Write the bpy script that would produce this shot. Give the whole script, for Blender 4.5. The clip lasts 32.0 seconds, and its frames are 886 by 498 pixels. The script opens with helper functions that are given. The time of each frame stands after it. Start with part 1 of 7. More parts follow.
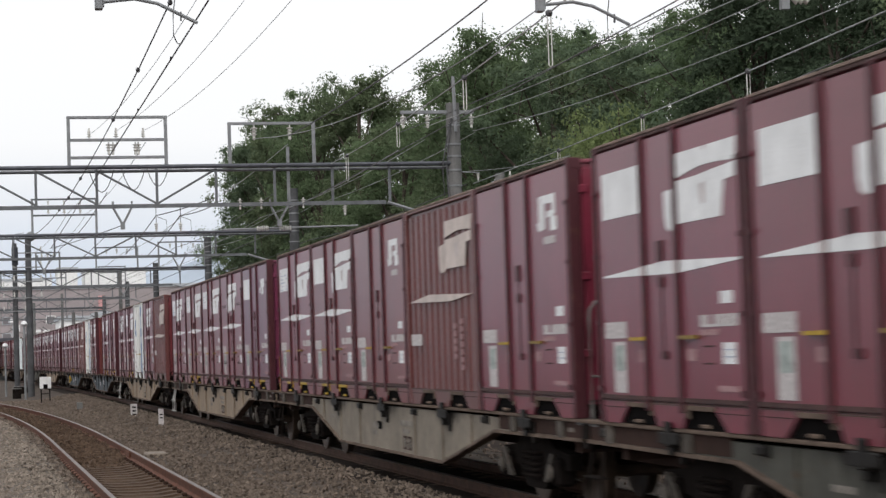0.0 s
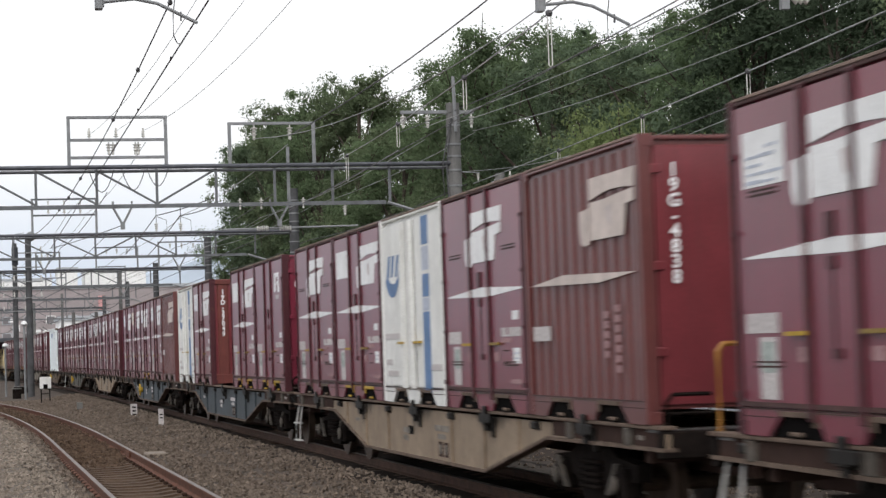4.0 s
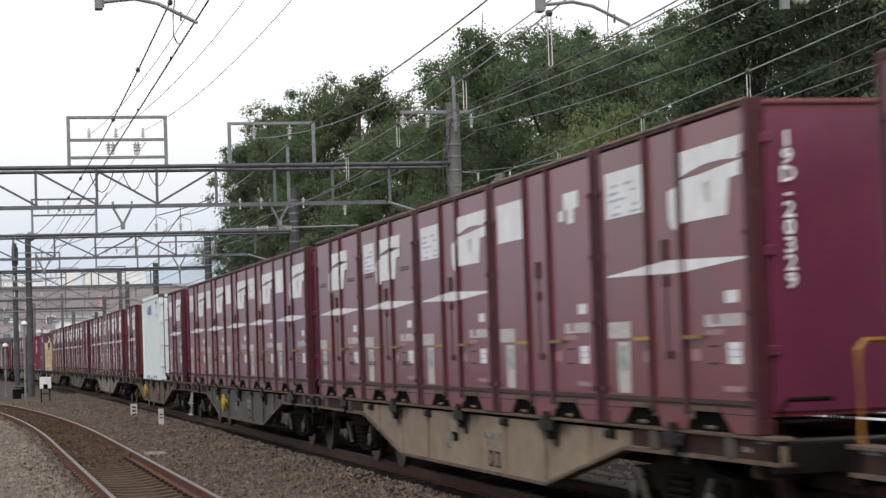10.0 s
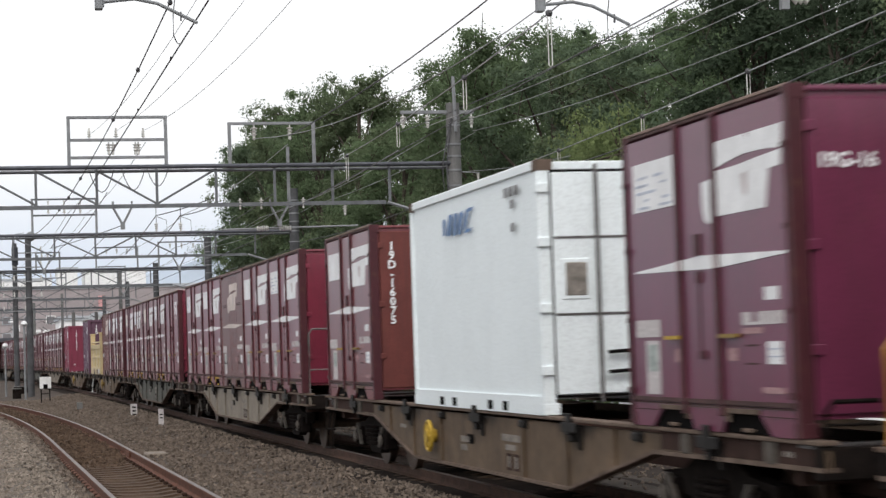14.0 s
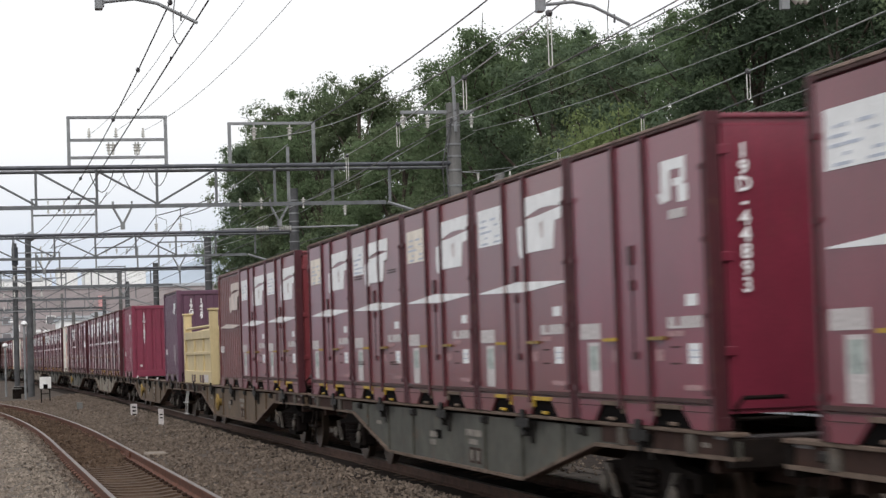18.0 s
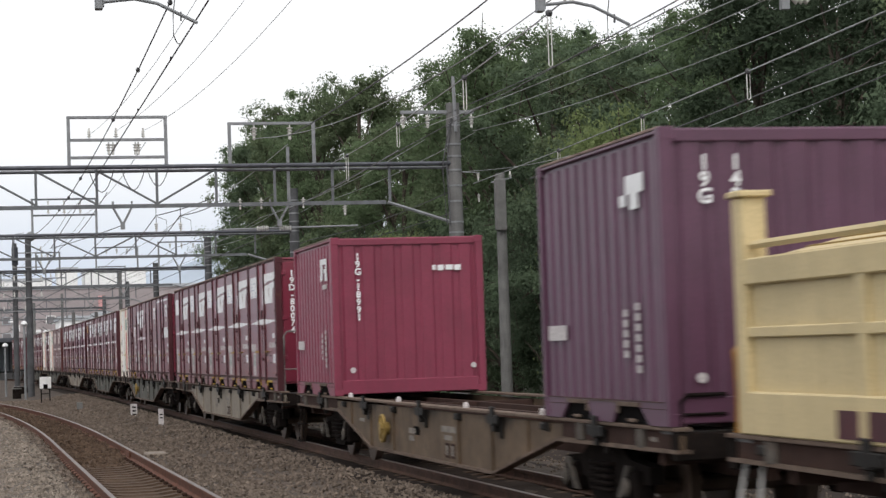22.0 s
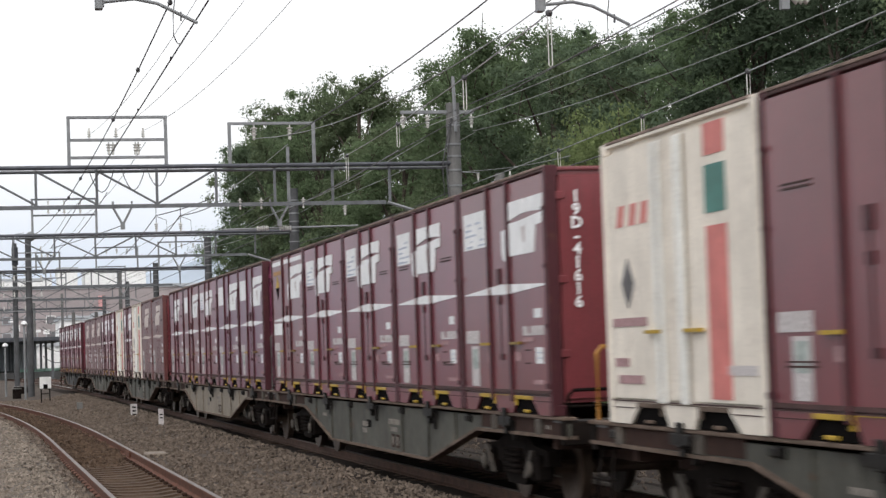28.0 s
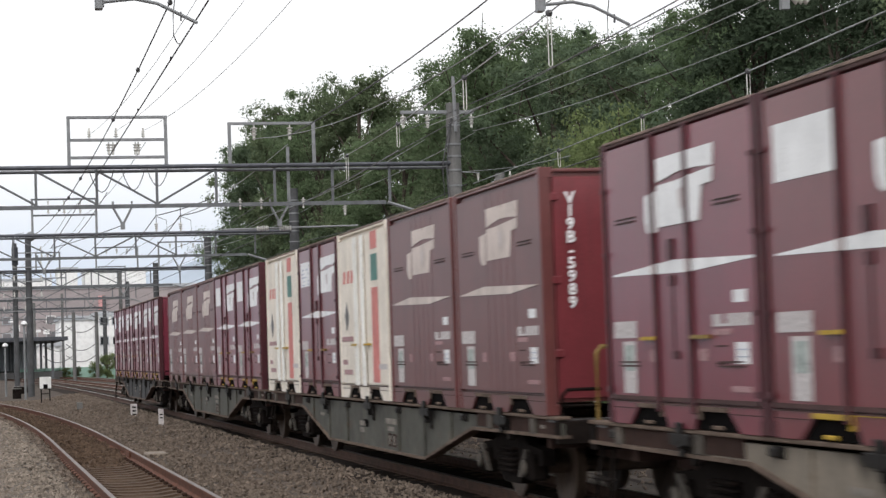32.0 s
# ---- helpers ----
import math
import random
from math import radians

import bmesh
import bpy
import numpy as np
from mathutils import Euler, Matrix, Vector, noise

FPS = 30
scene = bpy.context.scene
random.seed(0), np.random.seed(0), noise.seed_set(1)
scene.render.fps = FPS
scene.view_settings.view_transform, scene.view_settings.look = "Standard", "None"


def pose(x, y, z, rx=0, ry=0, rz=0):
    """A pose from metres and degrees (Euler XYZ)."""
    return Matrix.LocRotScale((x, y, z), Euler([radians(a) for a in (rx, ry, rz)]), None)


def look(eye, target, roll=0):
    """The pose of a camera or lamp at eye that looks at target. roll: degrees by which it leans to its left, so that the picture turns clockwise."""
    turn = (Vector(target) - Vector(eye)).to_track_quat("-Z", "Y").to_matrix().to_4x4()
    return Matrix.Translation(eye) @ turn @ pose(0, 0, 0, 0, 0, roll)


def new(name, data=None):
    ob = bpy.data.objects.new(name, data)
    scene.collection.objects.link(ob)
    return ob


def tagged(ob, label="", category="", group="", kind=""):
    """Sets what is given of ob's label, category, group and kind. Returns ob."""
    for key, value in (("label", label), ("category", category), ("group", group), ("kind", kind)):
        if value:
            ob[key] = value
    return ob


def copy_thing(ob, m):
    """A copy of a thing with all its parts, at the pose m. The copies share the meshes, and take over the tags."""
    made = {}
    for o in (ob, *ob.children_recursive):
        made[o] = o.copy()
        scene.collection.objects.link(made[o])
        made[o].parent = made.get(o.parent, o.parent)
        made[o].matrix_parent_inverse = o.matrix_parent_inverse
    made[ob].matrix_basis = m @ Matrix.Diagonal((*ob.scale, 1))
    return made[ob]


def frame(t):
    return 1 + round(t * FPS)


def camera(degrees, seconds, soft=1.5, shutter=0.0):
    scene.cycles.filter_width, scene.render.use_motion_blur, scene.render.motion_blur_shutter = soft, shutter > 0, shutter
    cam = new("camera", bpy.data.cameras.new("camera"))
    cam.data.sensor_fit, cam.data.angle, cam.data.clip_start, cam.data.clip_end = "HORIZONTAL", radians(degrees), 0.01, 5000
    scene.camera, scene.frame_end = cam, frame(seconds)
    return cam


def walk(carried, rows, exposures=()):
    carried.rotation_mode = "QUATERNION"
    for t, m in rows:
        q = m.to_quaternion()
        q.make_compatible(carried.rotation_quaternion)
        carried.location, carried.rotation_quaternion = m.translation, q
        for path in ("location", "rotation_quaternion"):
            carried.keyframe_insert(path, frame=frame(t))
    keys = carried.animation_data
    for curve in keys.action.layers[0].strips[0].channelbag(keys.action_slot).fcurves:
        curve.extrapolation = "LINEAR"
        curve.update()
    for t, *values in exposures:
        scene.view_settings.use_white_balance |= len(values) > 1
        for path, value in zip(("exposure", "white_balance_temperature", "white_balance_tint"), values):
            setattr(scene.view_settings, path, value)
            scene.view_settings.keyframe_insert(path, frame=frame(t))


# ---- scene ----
# ---- camera ----
EYE = Vector((0.0, 0.0, 1.732))
YAW, PITCH, ROLL = radians(13.259), radians(2.735), -1.893
VIEW = Vector((math.sin(YAW) * math.cos(PITCH), math.cos(YAW) * math.cos(PITCH), math.sin(PITCH)))
cam = camera(24.57, 32.0, soft=1.4, shutter=0.5)
walk(cam, [(0.0, look(EYE, EYE + VIEW * 10, ROLL)), (32.0, look(EYE, EYE + VIEW * 10, ROLL))],
     [(0.0, -0.06), (3.0, 0.09), (6.0, -0.02), (12.0, 0.0), (14.0, 0.06), (19.0, 0.0), (22.0, 0.03), (25.0, 0.16), (29.0, 0.10), (32.0, 0.10)])
# ---- sky and light ----
world = bpy.data.worlds.new("overcast_sky")
scene.world = world
world.use_nodes = True
wn, wl = world.node_tree.nodes, world.node_tree.links
sky = wn.new("ShaderNodeTexSky")
sky.sky_type = "NISHITA"
sky.sun_disc = False
sky.sun_elevation, sky.sun_rotation = radians(48), radians(200)
sky.air_density, sky.dust_density, sky.ozone_density = 1.0, 5.0, 1.5
haze = wn.new("ShaderNodeHueSaturation")
haze.inputs["Saturation"].default_value = 0.32
cover = wn.new("ShaderNodeMix")
cover.data_type = "RGBA"
cover.inputs["Factor"].default_value = 0.62
up = wn.new("ShaderNodeTexCoord")
split = wn.new("ShaderNodeSeparateXYZ")
grade = wn.new("ShaderNodeValToRGB")
grade.color_ramp.elements[0].position, grade.color_ramp.elements[0].color = 0.0, (5.6, 6.9, 9.0, 1)
grade.color_ramp.elements[1].position, grade.color_ramp.elements[1].color = 0.105, (10.5, 10.5, 10.6, 1)
wl.new(up.outputs["Generated"], split.inputs[0])
wl.new(split.outputs["Z"], grade.inputs[0])
wl.new(grade.outputs[0], cover.inputs["B"])
wl.new(sky.outputs[0], haze.inputs["Color"])
wl.new(haze.outputs[0], cover.inputs["A"])
wl.new(cover.outputs["Result"], wn["Background"].inputs[0])
wn["Background"].inputs[1].default_value = 0.135
sun = new("sun", bpy.data.lights.new("sun", "SUN"))
sun.data.energy, sun.data.angle, sun.data.color = 0.9, radians(25), (1.0, 0.97, 0.92)
sun.matrix_world = look((-12, -33, 45), (0, 0, 0))


# ---- materials ----
def node(nt, kind, **values):
    n = nt.nodes.new(kind)
    for key, value in values.items():
        n.inputs[key].default_value = value
    return n


def surface(name, colour, rough=0.6, metal=0.0, scale=3.0, spread=0.18, grain=60.0, bump=0.15, streak=0.0, rust=0.0,
            rust_colour=(0.12, 0.05, 0.025), island=0.0, stretch=(1, 1, 1), spec=0.3):
    """A worn surface: a base colour with soft patches, fine grain, drip streaks and rust, all in the thing's own space."""
    m = bpy.data.materials.new(name)
    m.use_nodes = True
    nt = m.node_tree
    bsdf = nt.nodes["Principled BSDF"]
    bsdf.inputs["Roughness"].default_value = rough
    bsdf.inputs["Metallic"].default_value = metal
    bsdf.inputs["Specular IOR Level"].default_value = spec
    tc = nt.nodes.new("ShaderNodeTexCoord")
    mp = node(nt, "ShaderNodeMapping", Scale=stretch)
    nt.links.new(tc.outputs["Object"], mp.inputs[0])
    big = node(nt, "ShaderNodeTexNoise", Scale=scale, Detail=6.0, Roughness=0.65)
    fine = node(nt, "ShaderNodeTexNoise", Scale=grain, Detail=3.0)
    nt.links.new(mp.outputs[0], big.inputs["Vector"])
    nt.links.new(mp.outputs[0], fine.inputs["Vector"])
    ramp = nt.nodes.new("ShaderNodeValToRGB")
    lo, hi = [tuple(max(0, c * k) for c in colour) + (1,) for k in (1 - spread * 1.6, 1 + spread)]
    ramp.color_ramp.elements[0].color, ramp.color_ramp.elements[1].color = lo, hi
    ramp.color_ramp.elements[0].position, ramp.color_ramp.elements[1].position = 0.3, 0.72
    nt.links.new(big.outputs["Fac"], ramp.inputs[0])
    out = ramp.outputs[0]

    def over(fac, colour2, amount):
        nonlocal out
        mul = nt.nodes.new("ShaderNodeMath")
        mul.operation = "MULTIPLY"
        mul.inputs[1].default_value = amount
        nt.links.new(fac, mul.inputs[0])
        mix = nt.nodes.new("ShaderNodeMix")
        mix.data_type = "RGBA"
        mix.inputs["B"].default_value = tuple(colour2) + (1,)
        nt.links.new(mul.outputs[0], mix.inputs["Factor"])
        nt.links.new(out, mix.inputs["A"])
        out = mix.outputs["Result"]

    def threshold(noise_out, a, b):
        r = nt.nodes.new("ShaderNodeValToRGB")
        r.color_ramp.elements[0].position, r.color_ramp.elements[1].position = a, b
        nt.links.new(noise_out, r.inputs[0])
        return r.outputs[0]

    over(threshold(fine.outputs["Fac"], 0.45, 0.7), tuple(c * 0.55 for c in colour), 0.35)
    if streak:
        mp2 = node(nt, "ShaderNodeMapping", Scale=(9, 9, 0.45))
        nt.links.new(tc.outputs["Object"], mp2.inputs[0])
        drip = node(nt, "ShaderNodeTexNoise", Scale=1.6, Detail=5.0, Roughness=0.7)
        nt.links.new(mp2.outputs[0], drip.inputs["Vector"])
        over(threshold(drip.outputs["Fac"], 0.5, 0.75), tuple(c * 0.35 + 0.02 for c in colour), streak)
    if rust:
        spots = node(nt, "ShaderNodeTexNoise", Scale=scale * 1.9, Detail=8.0, Roughness=0.75)
        nt.links.new(mp.outputs[0], spots.inputs["Vector"])
        over(threshold(spots.outputs["Fac"], 0.56, 0.68), rust_colour, rust)
    if island:
        geo = nt.nodes.new("ShaderNodeNewGeometry")
        over(geo.outputs["Random Per Island"], tuple(c * 0.45 for c in colour), island)
    nt.links.new(out, bsdf.inputs["Base Color"])
    if bump:
        b = node(nt, "ShaderNodeBump", Strength=bump, Distance=0.01)
        nt.links.new(fine.outputs["Fac"], b.inputs["Height"])
        nt.links.new(b.outputs[0], bsdf.inputs["Normal"])
    return m


MAROON = [surface("maroon_paint_%d" % i, tuple(1.12 * q for q in c), 0.30, 0, 1.1, 0.15, 40, 0.05, 0.36, 0.22, (0.125, 0.055, 0.040), spec=0.52) for i, c in enumerate((
    (0.166, 0.022, 0.042), (0.178, 0.030, 0.050), (0.136, 0.026, 0.060), (0.168, 0.033, 0.040), (0.176, 0.035, 0.051), (0.166, 0.039, 0.045)))]
MAT = {
    # Near-black for rubber and paint; also fills openings as painted shade.
    "dark": surface("black_parts_and_shade", (0.007, 0.006, 0.006), 0.9, 0, 4, 0.3, spec=0.03),
    "latch": surface("grimy_latch_steel", (0.016, 0.014, 0.013), 0.6, 0.2, 8, 0.4, 50, 0.1, 0, 0.4, (0.05, 0.035, 0.028), spec=0.2),
    "edge": surface("dusty_brown_flange", (0.150, 0.110, 0.088), 0.85, 0, 4, 0.3, 50, 0.15, 0.3, 0.5, (0.10, 0.05, 0.03), spec=0.12),
    "rim": surface("rusty_roof_edge", (0.27, 0.20, 0.17), 0.8, 0, 3, 0.35, 40, 0.1, 0, 0.5, (0.13, 0.06, 0.035), spec=0.2),
    "rail": surface("scuffed_rail_and_shade", (0.078, 0.042, 0.040), 0.7, 0, 3, 0.3, 40, 0.1, 0.2, 0.3, spec=0.2),
    "rusty_end": surface("rust_brown_end_paint", (0.150, 0.040, 0.034), 0.55, 0, 1.2, 0.2, 40, 0.08, 0.4, 0.35, (0.125, 0.050, 0.026)),
    # Dark maroon of the posts, deepened to carry shade at ribs and joints.
    "seam": surface("dark_maroon_and_shade", (0.068, 0.016, 0.022), 0.5, 0, 2, 0.2, 40, 0.06, 0.3, 0.4, (0.11, 0.055, 0.032)),
    "magenta": surface("crimson_paint", (0.215, 0.030, 0.062), 0.4, 0, 1.2, 0.12, 40, 0.05, 0.25, 0.06, spec=0.5),
    "purple": surface("purple_paint", (0.108, 0.044, 0.080), 0.4, 0, 1.2, 0.14, 40, 0.05, 0.3, 0.05, spec=0.5),
    "brown": surface("brown_paint", (0.140, 0.042, 0.040), 0.4, 0, 1.4, 0.14, 40, 0.06, 0.35, 0.12, spec=0.5),
    "cream": surface("cream_paint", (0.82, 0.75, 0.66), 0.55, 0, 1.6, 0.12, 40, 0.05, 0.35, 0.25),
    "white": surface("white_paint", (0.82, 0.88, 0.90), 0.42, 0, 1.2, 0.03, 40, 0.02, 0.07, 0.02),
    "offwhite": surface("worn_white_paint", (0.80, 0.80, 0.78), 0.55, 0, 1.6, 0.1, 40, 0.05, 0.35, 0.15),
    "sign": surface("white_marking", (0.86, 0.865, 0.88), 0.5, 0, 3.0, 0.10, 60, 0.04, 0.22, 0.0, spec=0.5),
    "label": surface("small_label", (0.58, 0.54, 0.54), 0.6, 0, 30, 0.25, 90, 0.03),
    "pink": surface("faded_label", (0.42, 0.25, 0.26), 0.6, 0, 25, 0.3, 90, 0.03),
    "green": surface("green_card", (0.42, 0.47, 0.45), 0.6, 0, 14, 0.4, 90, 0.03),
    "ink": surface("pale_blue_print", (0.50, 0.54, 0.64), 0.6, 0, 9, 0.2),
    "blue": surface("blue_marking", (0.10, 0.20, 0.40), 0.5, 0, 3, 0.15, 40, 0.05, 0.2),
    "red": surface("red_marking", (0.62, 0.19, 0.17), 0.5, 0, 3, 0.15, 40, 0.05, 0.2),
    "teal": surface("teal_marking", (0.06, 0.20, 0.17), 0.5, 0, 3, 0.2),
    "yellow": surface("yellow_paint", (0.48, 0.31, 0.035), 0.55, 0, 5, 0.2, 60, 0.05, 0.3, 0.3),
    "ochre": surface("faded_ochre_paint", (0.27, 0.18, 0.05), 0.6, 0, 5, 0.25, 60, 0.05, 0.3, 0.4),
    "tan": surface("tan_yellow_paint", (0.57, 0.46, 0.26), 0.55, 0, 1.4, 0.1, 40, 0.05, 0.3, 0.15),
    "orange": surface("orange_rail_paint", (0.42, 0.20, 0.04), 0.5, 0, 5, 0.2),
    "steel": surface("worn_steel", (0.16, 0.15, 0.15), 0.5, 0.6, 6, 0.3, 60, 0.1, 0, 0.3),
    # Dirty steel, its base lowered to paint in the deep under-wagon shade.
    "bogie": surface("dirty_shaded_steel", (0.014, 0.011, 0.010), 0.9, 0, 5, 0.35, 50, 0.2, 0, 0.5, (0.032, 0.020, 0.015), spec=0.04),
    "tread": surface("wheel_steel", (0.095, 0.066, 0.050), 0.6, 0.2, 8, 0.25, 50, 0.1, 0, 0.5, (0.08, 0.05, 0.035)),
    "rust": surface("rusty_steel_and_shade", (0.052, 0.031, 0.026), 0.9, 0, 4, 0.25, 50, 0.2, 0, 0.4, spec=0.1),
    "bracket": surface("dusty_grey_bracket", (0.105, 0.092, 0.080), 0.75, 0, 5, 0.35, 50, 0.1, 0.4, 0.4, spec=0.12),
    "faint": surface("worn_stencil_paint", (0.26, 0.235, 0.21), 0.75, 0, 9, 0.4, 60, 0.05, 0.5, 0.3, spec=0.12),
    "mark": surface("dirty_cream_marking", (0.66, 0.57, 0.53), 0.6, 0, 3.0, 0.16, 60, 0.04, 0.3, 0.1),
    "scuffed": surface("scuffed_white_marking", (0.60, 0.53, 0.53), 0.6, 0, 4.0, 0.22, 60, 0.04, 0.3, 0.1),
    "white_step": surface("white_step_paint", (0.42, 0.41, 0.40), 0.6, 0, 8, 0.2, 60, 0.05, 0, 0.2),
    "step": surface("pale_step_paint", (0.16, 0.15, 0.145), 0.6, 0.1, 8, 0.25, 60, 0.05, 0, 0.3),
}
FRAME = {
    "grey": surface("grey_frame_paint", (0.088, 0.086, 0.073), 0.65, 0, 2.2, 0.3, 50, 0.08, 0.6, 0.5, spec=0.18),
    "beige": surface("beige_frame_paint", (0.290, 0.222, 0.162), 0.65, 0, 2.2, 0.2, 50, 0.08, 0.4, 0.35, (0.20, 0.115, 0.07), spec=0.18),
    "pale": surface("pale_grey_frame_paint", (0.245, 0.210, 0.170), 0.65, 0, 2.2, 0.22, 50, 0.08, 0.45, 0.3, (0.15, 0.095, 0.065), spec=0.18),
    "olive": surface("olive_frame_paint", (0.125, 0.086, 0.056), 0.65, 0, 2.2, 0.3, 50, 0.08, 0.5, 0.5, (0.13, 0.07, 0.035), spec=0.18),
    "blue": surface("slate_blue_frame_paint", (0.057, 0.069, 0.08), 0.6, 0, 2.2, 0.22, 50, 0.08, 0.3, 0.12, spec=0.18),
    "dark": surface("dark_frame_paint", (0.049, 0.049, 0.051), 0.65, 0, 2.2, 0.25, 50, 0.08, 0.3, 0.3, spec=0.18),
}


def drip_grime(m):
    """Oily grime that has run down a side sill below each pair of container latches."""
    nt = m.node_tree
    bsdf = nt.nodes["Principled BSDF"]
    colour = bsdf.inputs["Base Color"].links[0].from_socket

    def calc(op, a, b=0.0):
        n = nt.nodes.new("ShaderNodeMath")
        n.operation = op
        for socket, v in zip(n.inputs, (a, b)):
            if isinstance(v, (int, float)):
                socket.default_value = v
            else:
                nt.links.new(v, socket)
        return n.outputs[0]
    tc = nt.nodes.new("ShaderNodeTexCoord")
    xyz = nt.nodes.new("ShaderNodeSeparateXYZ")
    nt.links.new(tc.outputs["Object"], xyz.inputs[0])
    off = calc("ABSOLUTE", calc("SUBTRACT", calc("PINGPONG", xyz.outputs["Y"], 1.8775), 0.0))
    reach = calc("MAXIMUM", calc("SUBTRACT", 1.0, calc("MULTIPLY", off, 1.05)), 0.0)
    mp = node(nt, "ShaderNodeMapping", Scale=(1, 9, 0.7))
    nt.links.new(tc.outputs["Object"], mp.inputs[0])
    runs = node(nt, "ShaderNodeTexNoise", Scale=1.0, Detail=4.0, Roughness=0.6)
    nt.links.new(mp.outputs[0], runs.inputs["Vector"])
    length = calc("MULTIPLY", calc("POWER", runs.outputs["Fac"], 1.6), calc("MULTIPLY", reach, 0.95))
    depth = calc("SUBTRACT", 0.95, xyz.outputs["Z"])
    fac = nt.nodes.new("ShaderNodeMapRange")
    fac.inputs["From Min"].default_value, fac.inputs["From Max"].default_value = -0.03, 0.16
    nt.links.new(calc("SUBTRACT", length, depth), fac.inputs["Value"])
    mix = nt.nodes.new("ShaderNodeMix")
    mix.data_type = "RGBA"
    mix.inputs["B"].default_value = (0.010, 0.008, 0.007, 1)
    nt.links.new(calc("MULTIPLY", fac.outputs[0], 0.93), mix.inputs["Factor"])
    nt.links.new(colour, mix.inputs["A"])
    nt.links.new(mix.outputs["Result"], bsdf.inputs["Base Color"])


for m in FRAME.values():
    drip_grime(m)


# ---- mesh helpers ----
def mesh_of(name, bm, material):
    me = bpy.data.meshes.new(name)
    bmesh.ops.recalc_face_normals(bm, faces=bm.faces)
    bm.to_mesh(me)
    bm.free()
    me.materials.append(material)
    return me


def part(name, bm, material, parent, label=""):
    ob = new(name, mesh_of(name, bm, material))
    ob.parent = parent
    if label:
        tagged(ob, label)
    return ob


def slab(x0, x1, y0, y1, z0, z1, bevel=0.0, bm=None):
    """A box, its edges chamfered if wanted; added to bm where one is given."""
    b = bmesh.new()
    bmesh.ops.create_cube(b, size=1)
    b.transform(Matrix.Translation(((x0 + x1) / 2, (y0 + y1) / 2, (z0 + z1) / 2))
                @ Matrix.Diagonal((abs(x1 - x0), abs(y1 - y0), abs(z1 - z0), 1)))
    if bevel:
        bmesh.ops.bevel(b, geom=b.edges[:], offset=bevel, segments=1, affect="EDGES")
    if bm is None:
        return b
    return merge(bm, b)


def merge(bm, b, m=None):
    if m is not None:
        b.transform(m)
    me = bpy.data.meshes.new("tmp")
    b.to_mesh(me)
    b.free()
    bm.from_mesh(me)
    bpy.data.meshes.remove(me)
    return bm


def prism(points, axis, a, b, bm=None):
    """The outline points, extruded along an axis from a to b. Points are the other two coordinates in x, y, z order."""
    bm = bmesh.new() if bm is None else bm

    def place(p, s):
        c = list(p)
        c.insert("xyz".index(axis), s)
        return c
    lo = [bm.verts.new(place(p, a)) for p in points]
    hi = [bm.verts.new(place(p, b)) for p in points]
    bm.faces.new(lo)
    bm.faces.new(hi[::-1])
    n = len(points)
    for i in range(n):
        bm.faces.new((lo[i], hi[i], hi[(i + 1) % n], lo[(i + 1) % n]))
    return bm


def tube(points, radius, sides=6, bm=None, closed=False):
    """A round bar along points."""
    bm = bmesh.new() if bm is None else bm
    pts = [Vector(p) for p in points]
    rings = []
    for i, p in enumerate(pts):
        if closed:
            d = pts[(i + 1) % len(pts)] - pts[i - 1]
        else:
            d = pts[min(i + 1, len(pts) - 1)] - pts[max(i - 1, 0)]
        d.normalize()
        side = d.cross(Vector((0, 0, 1)))
        if side.length < 0.05:
            side = d.cross(Vector((1, 0, 0)))
        side.normalize()
        up = side.cross(d)
        r = radius[i] if isinstance(radius, (list, tuple)) else radius
        rings.append([bm.verts.new(p + (side * math.cos(a) + up * math.sin(a)) * r)
                      for a in (2 * math.pi * j / sides for j in range(sides))])
    n = len(rings)
    for i in range(n if closed else n - 1):
        r0, r1 = rings[i], rings[(i + 1) % n]
        for j in range(sides):
            bm.faces.new((r0[j], r0[(j + 1) % sides], r1[(j + 1) % sides], r1[j]))
    if not closed:
        bm.faces.new(rings[0][::-1])
        bm.faces.new(rings[-1])
    return bm


def lathe(profile, axis, centre, sides=20, bm=None):
    """A turned body: (radius, offset along the axis) pairs round an axis through centre."""
    bm = bmesh.new() if bm is None else bm
    rings = []
    for r, o in profile:
        ring = []
        for j in range(sides):
            a = 2 * math.pi * j / sides
            c = [r * math.cos(a), r * math.sin(a)]
            c.insert("xyz".index(axis), o)
            ring.append(bm.verts.new(Vector(centre) + Vector(c)))
        rings.append(ring)
    for r0, r1 in zip(rings, rings[1:]):
        for j in range(sides):
            bm.faces.new((r0[j], r0[(j + 1) % sides], r1[(j + 1) % sides], r1[j]))
    bm.faces.new(rings[0][::-1])
    bm.faces.new(rings[-1])
    return bm


def lettering(words, size, line=1.0):
    """Flat letters with a little depth, in the xy plane, centred."""
    cu = bpy.data.curves.new("letters", "FONT")
    cu.body, cu.size, cu.extrude, cu.space_line, cu.align_x, cu.align_y = words, size, 0.002, line, "CENTER", "CENTER"
    cu.offset = 0.004 * size / 0.15
    cu.resolution_u = 2
    ob = new("letters", cu)
    bpy.context.view_layer.update()
    me = bpy.data.meshes.new_from_object(ob)
    bpy.data.objects.remove(ob)
    return me


# ---- containers ----
L, W, H = 3.715, 2.45, 2.5


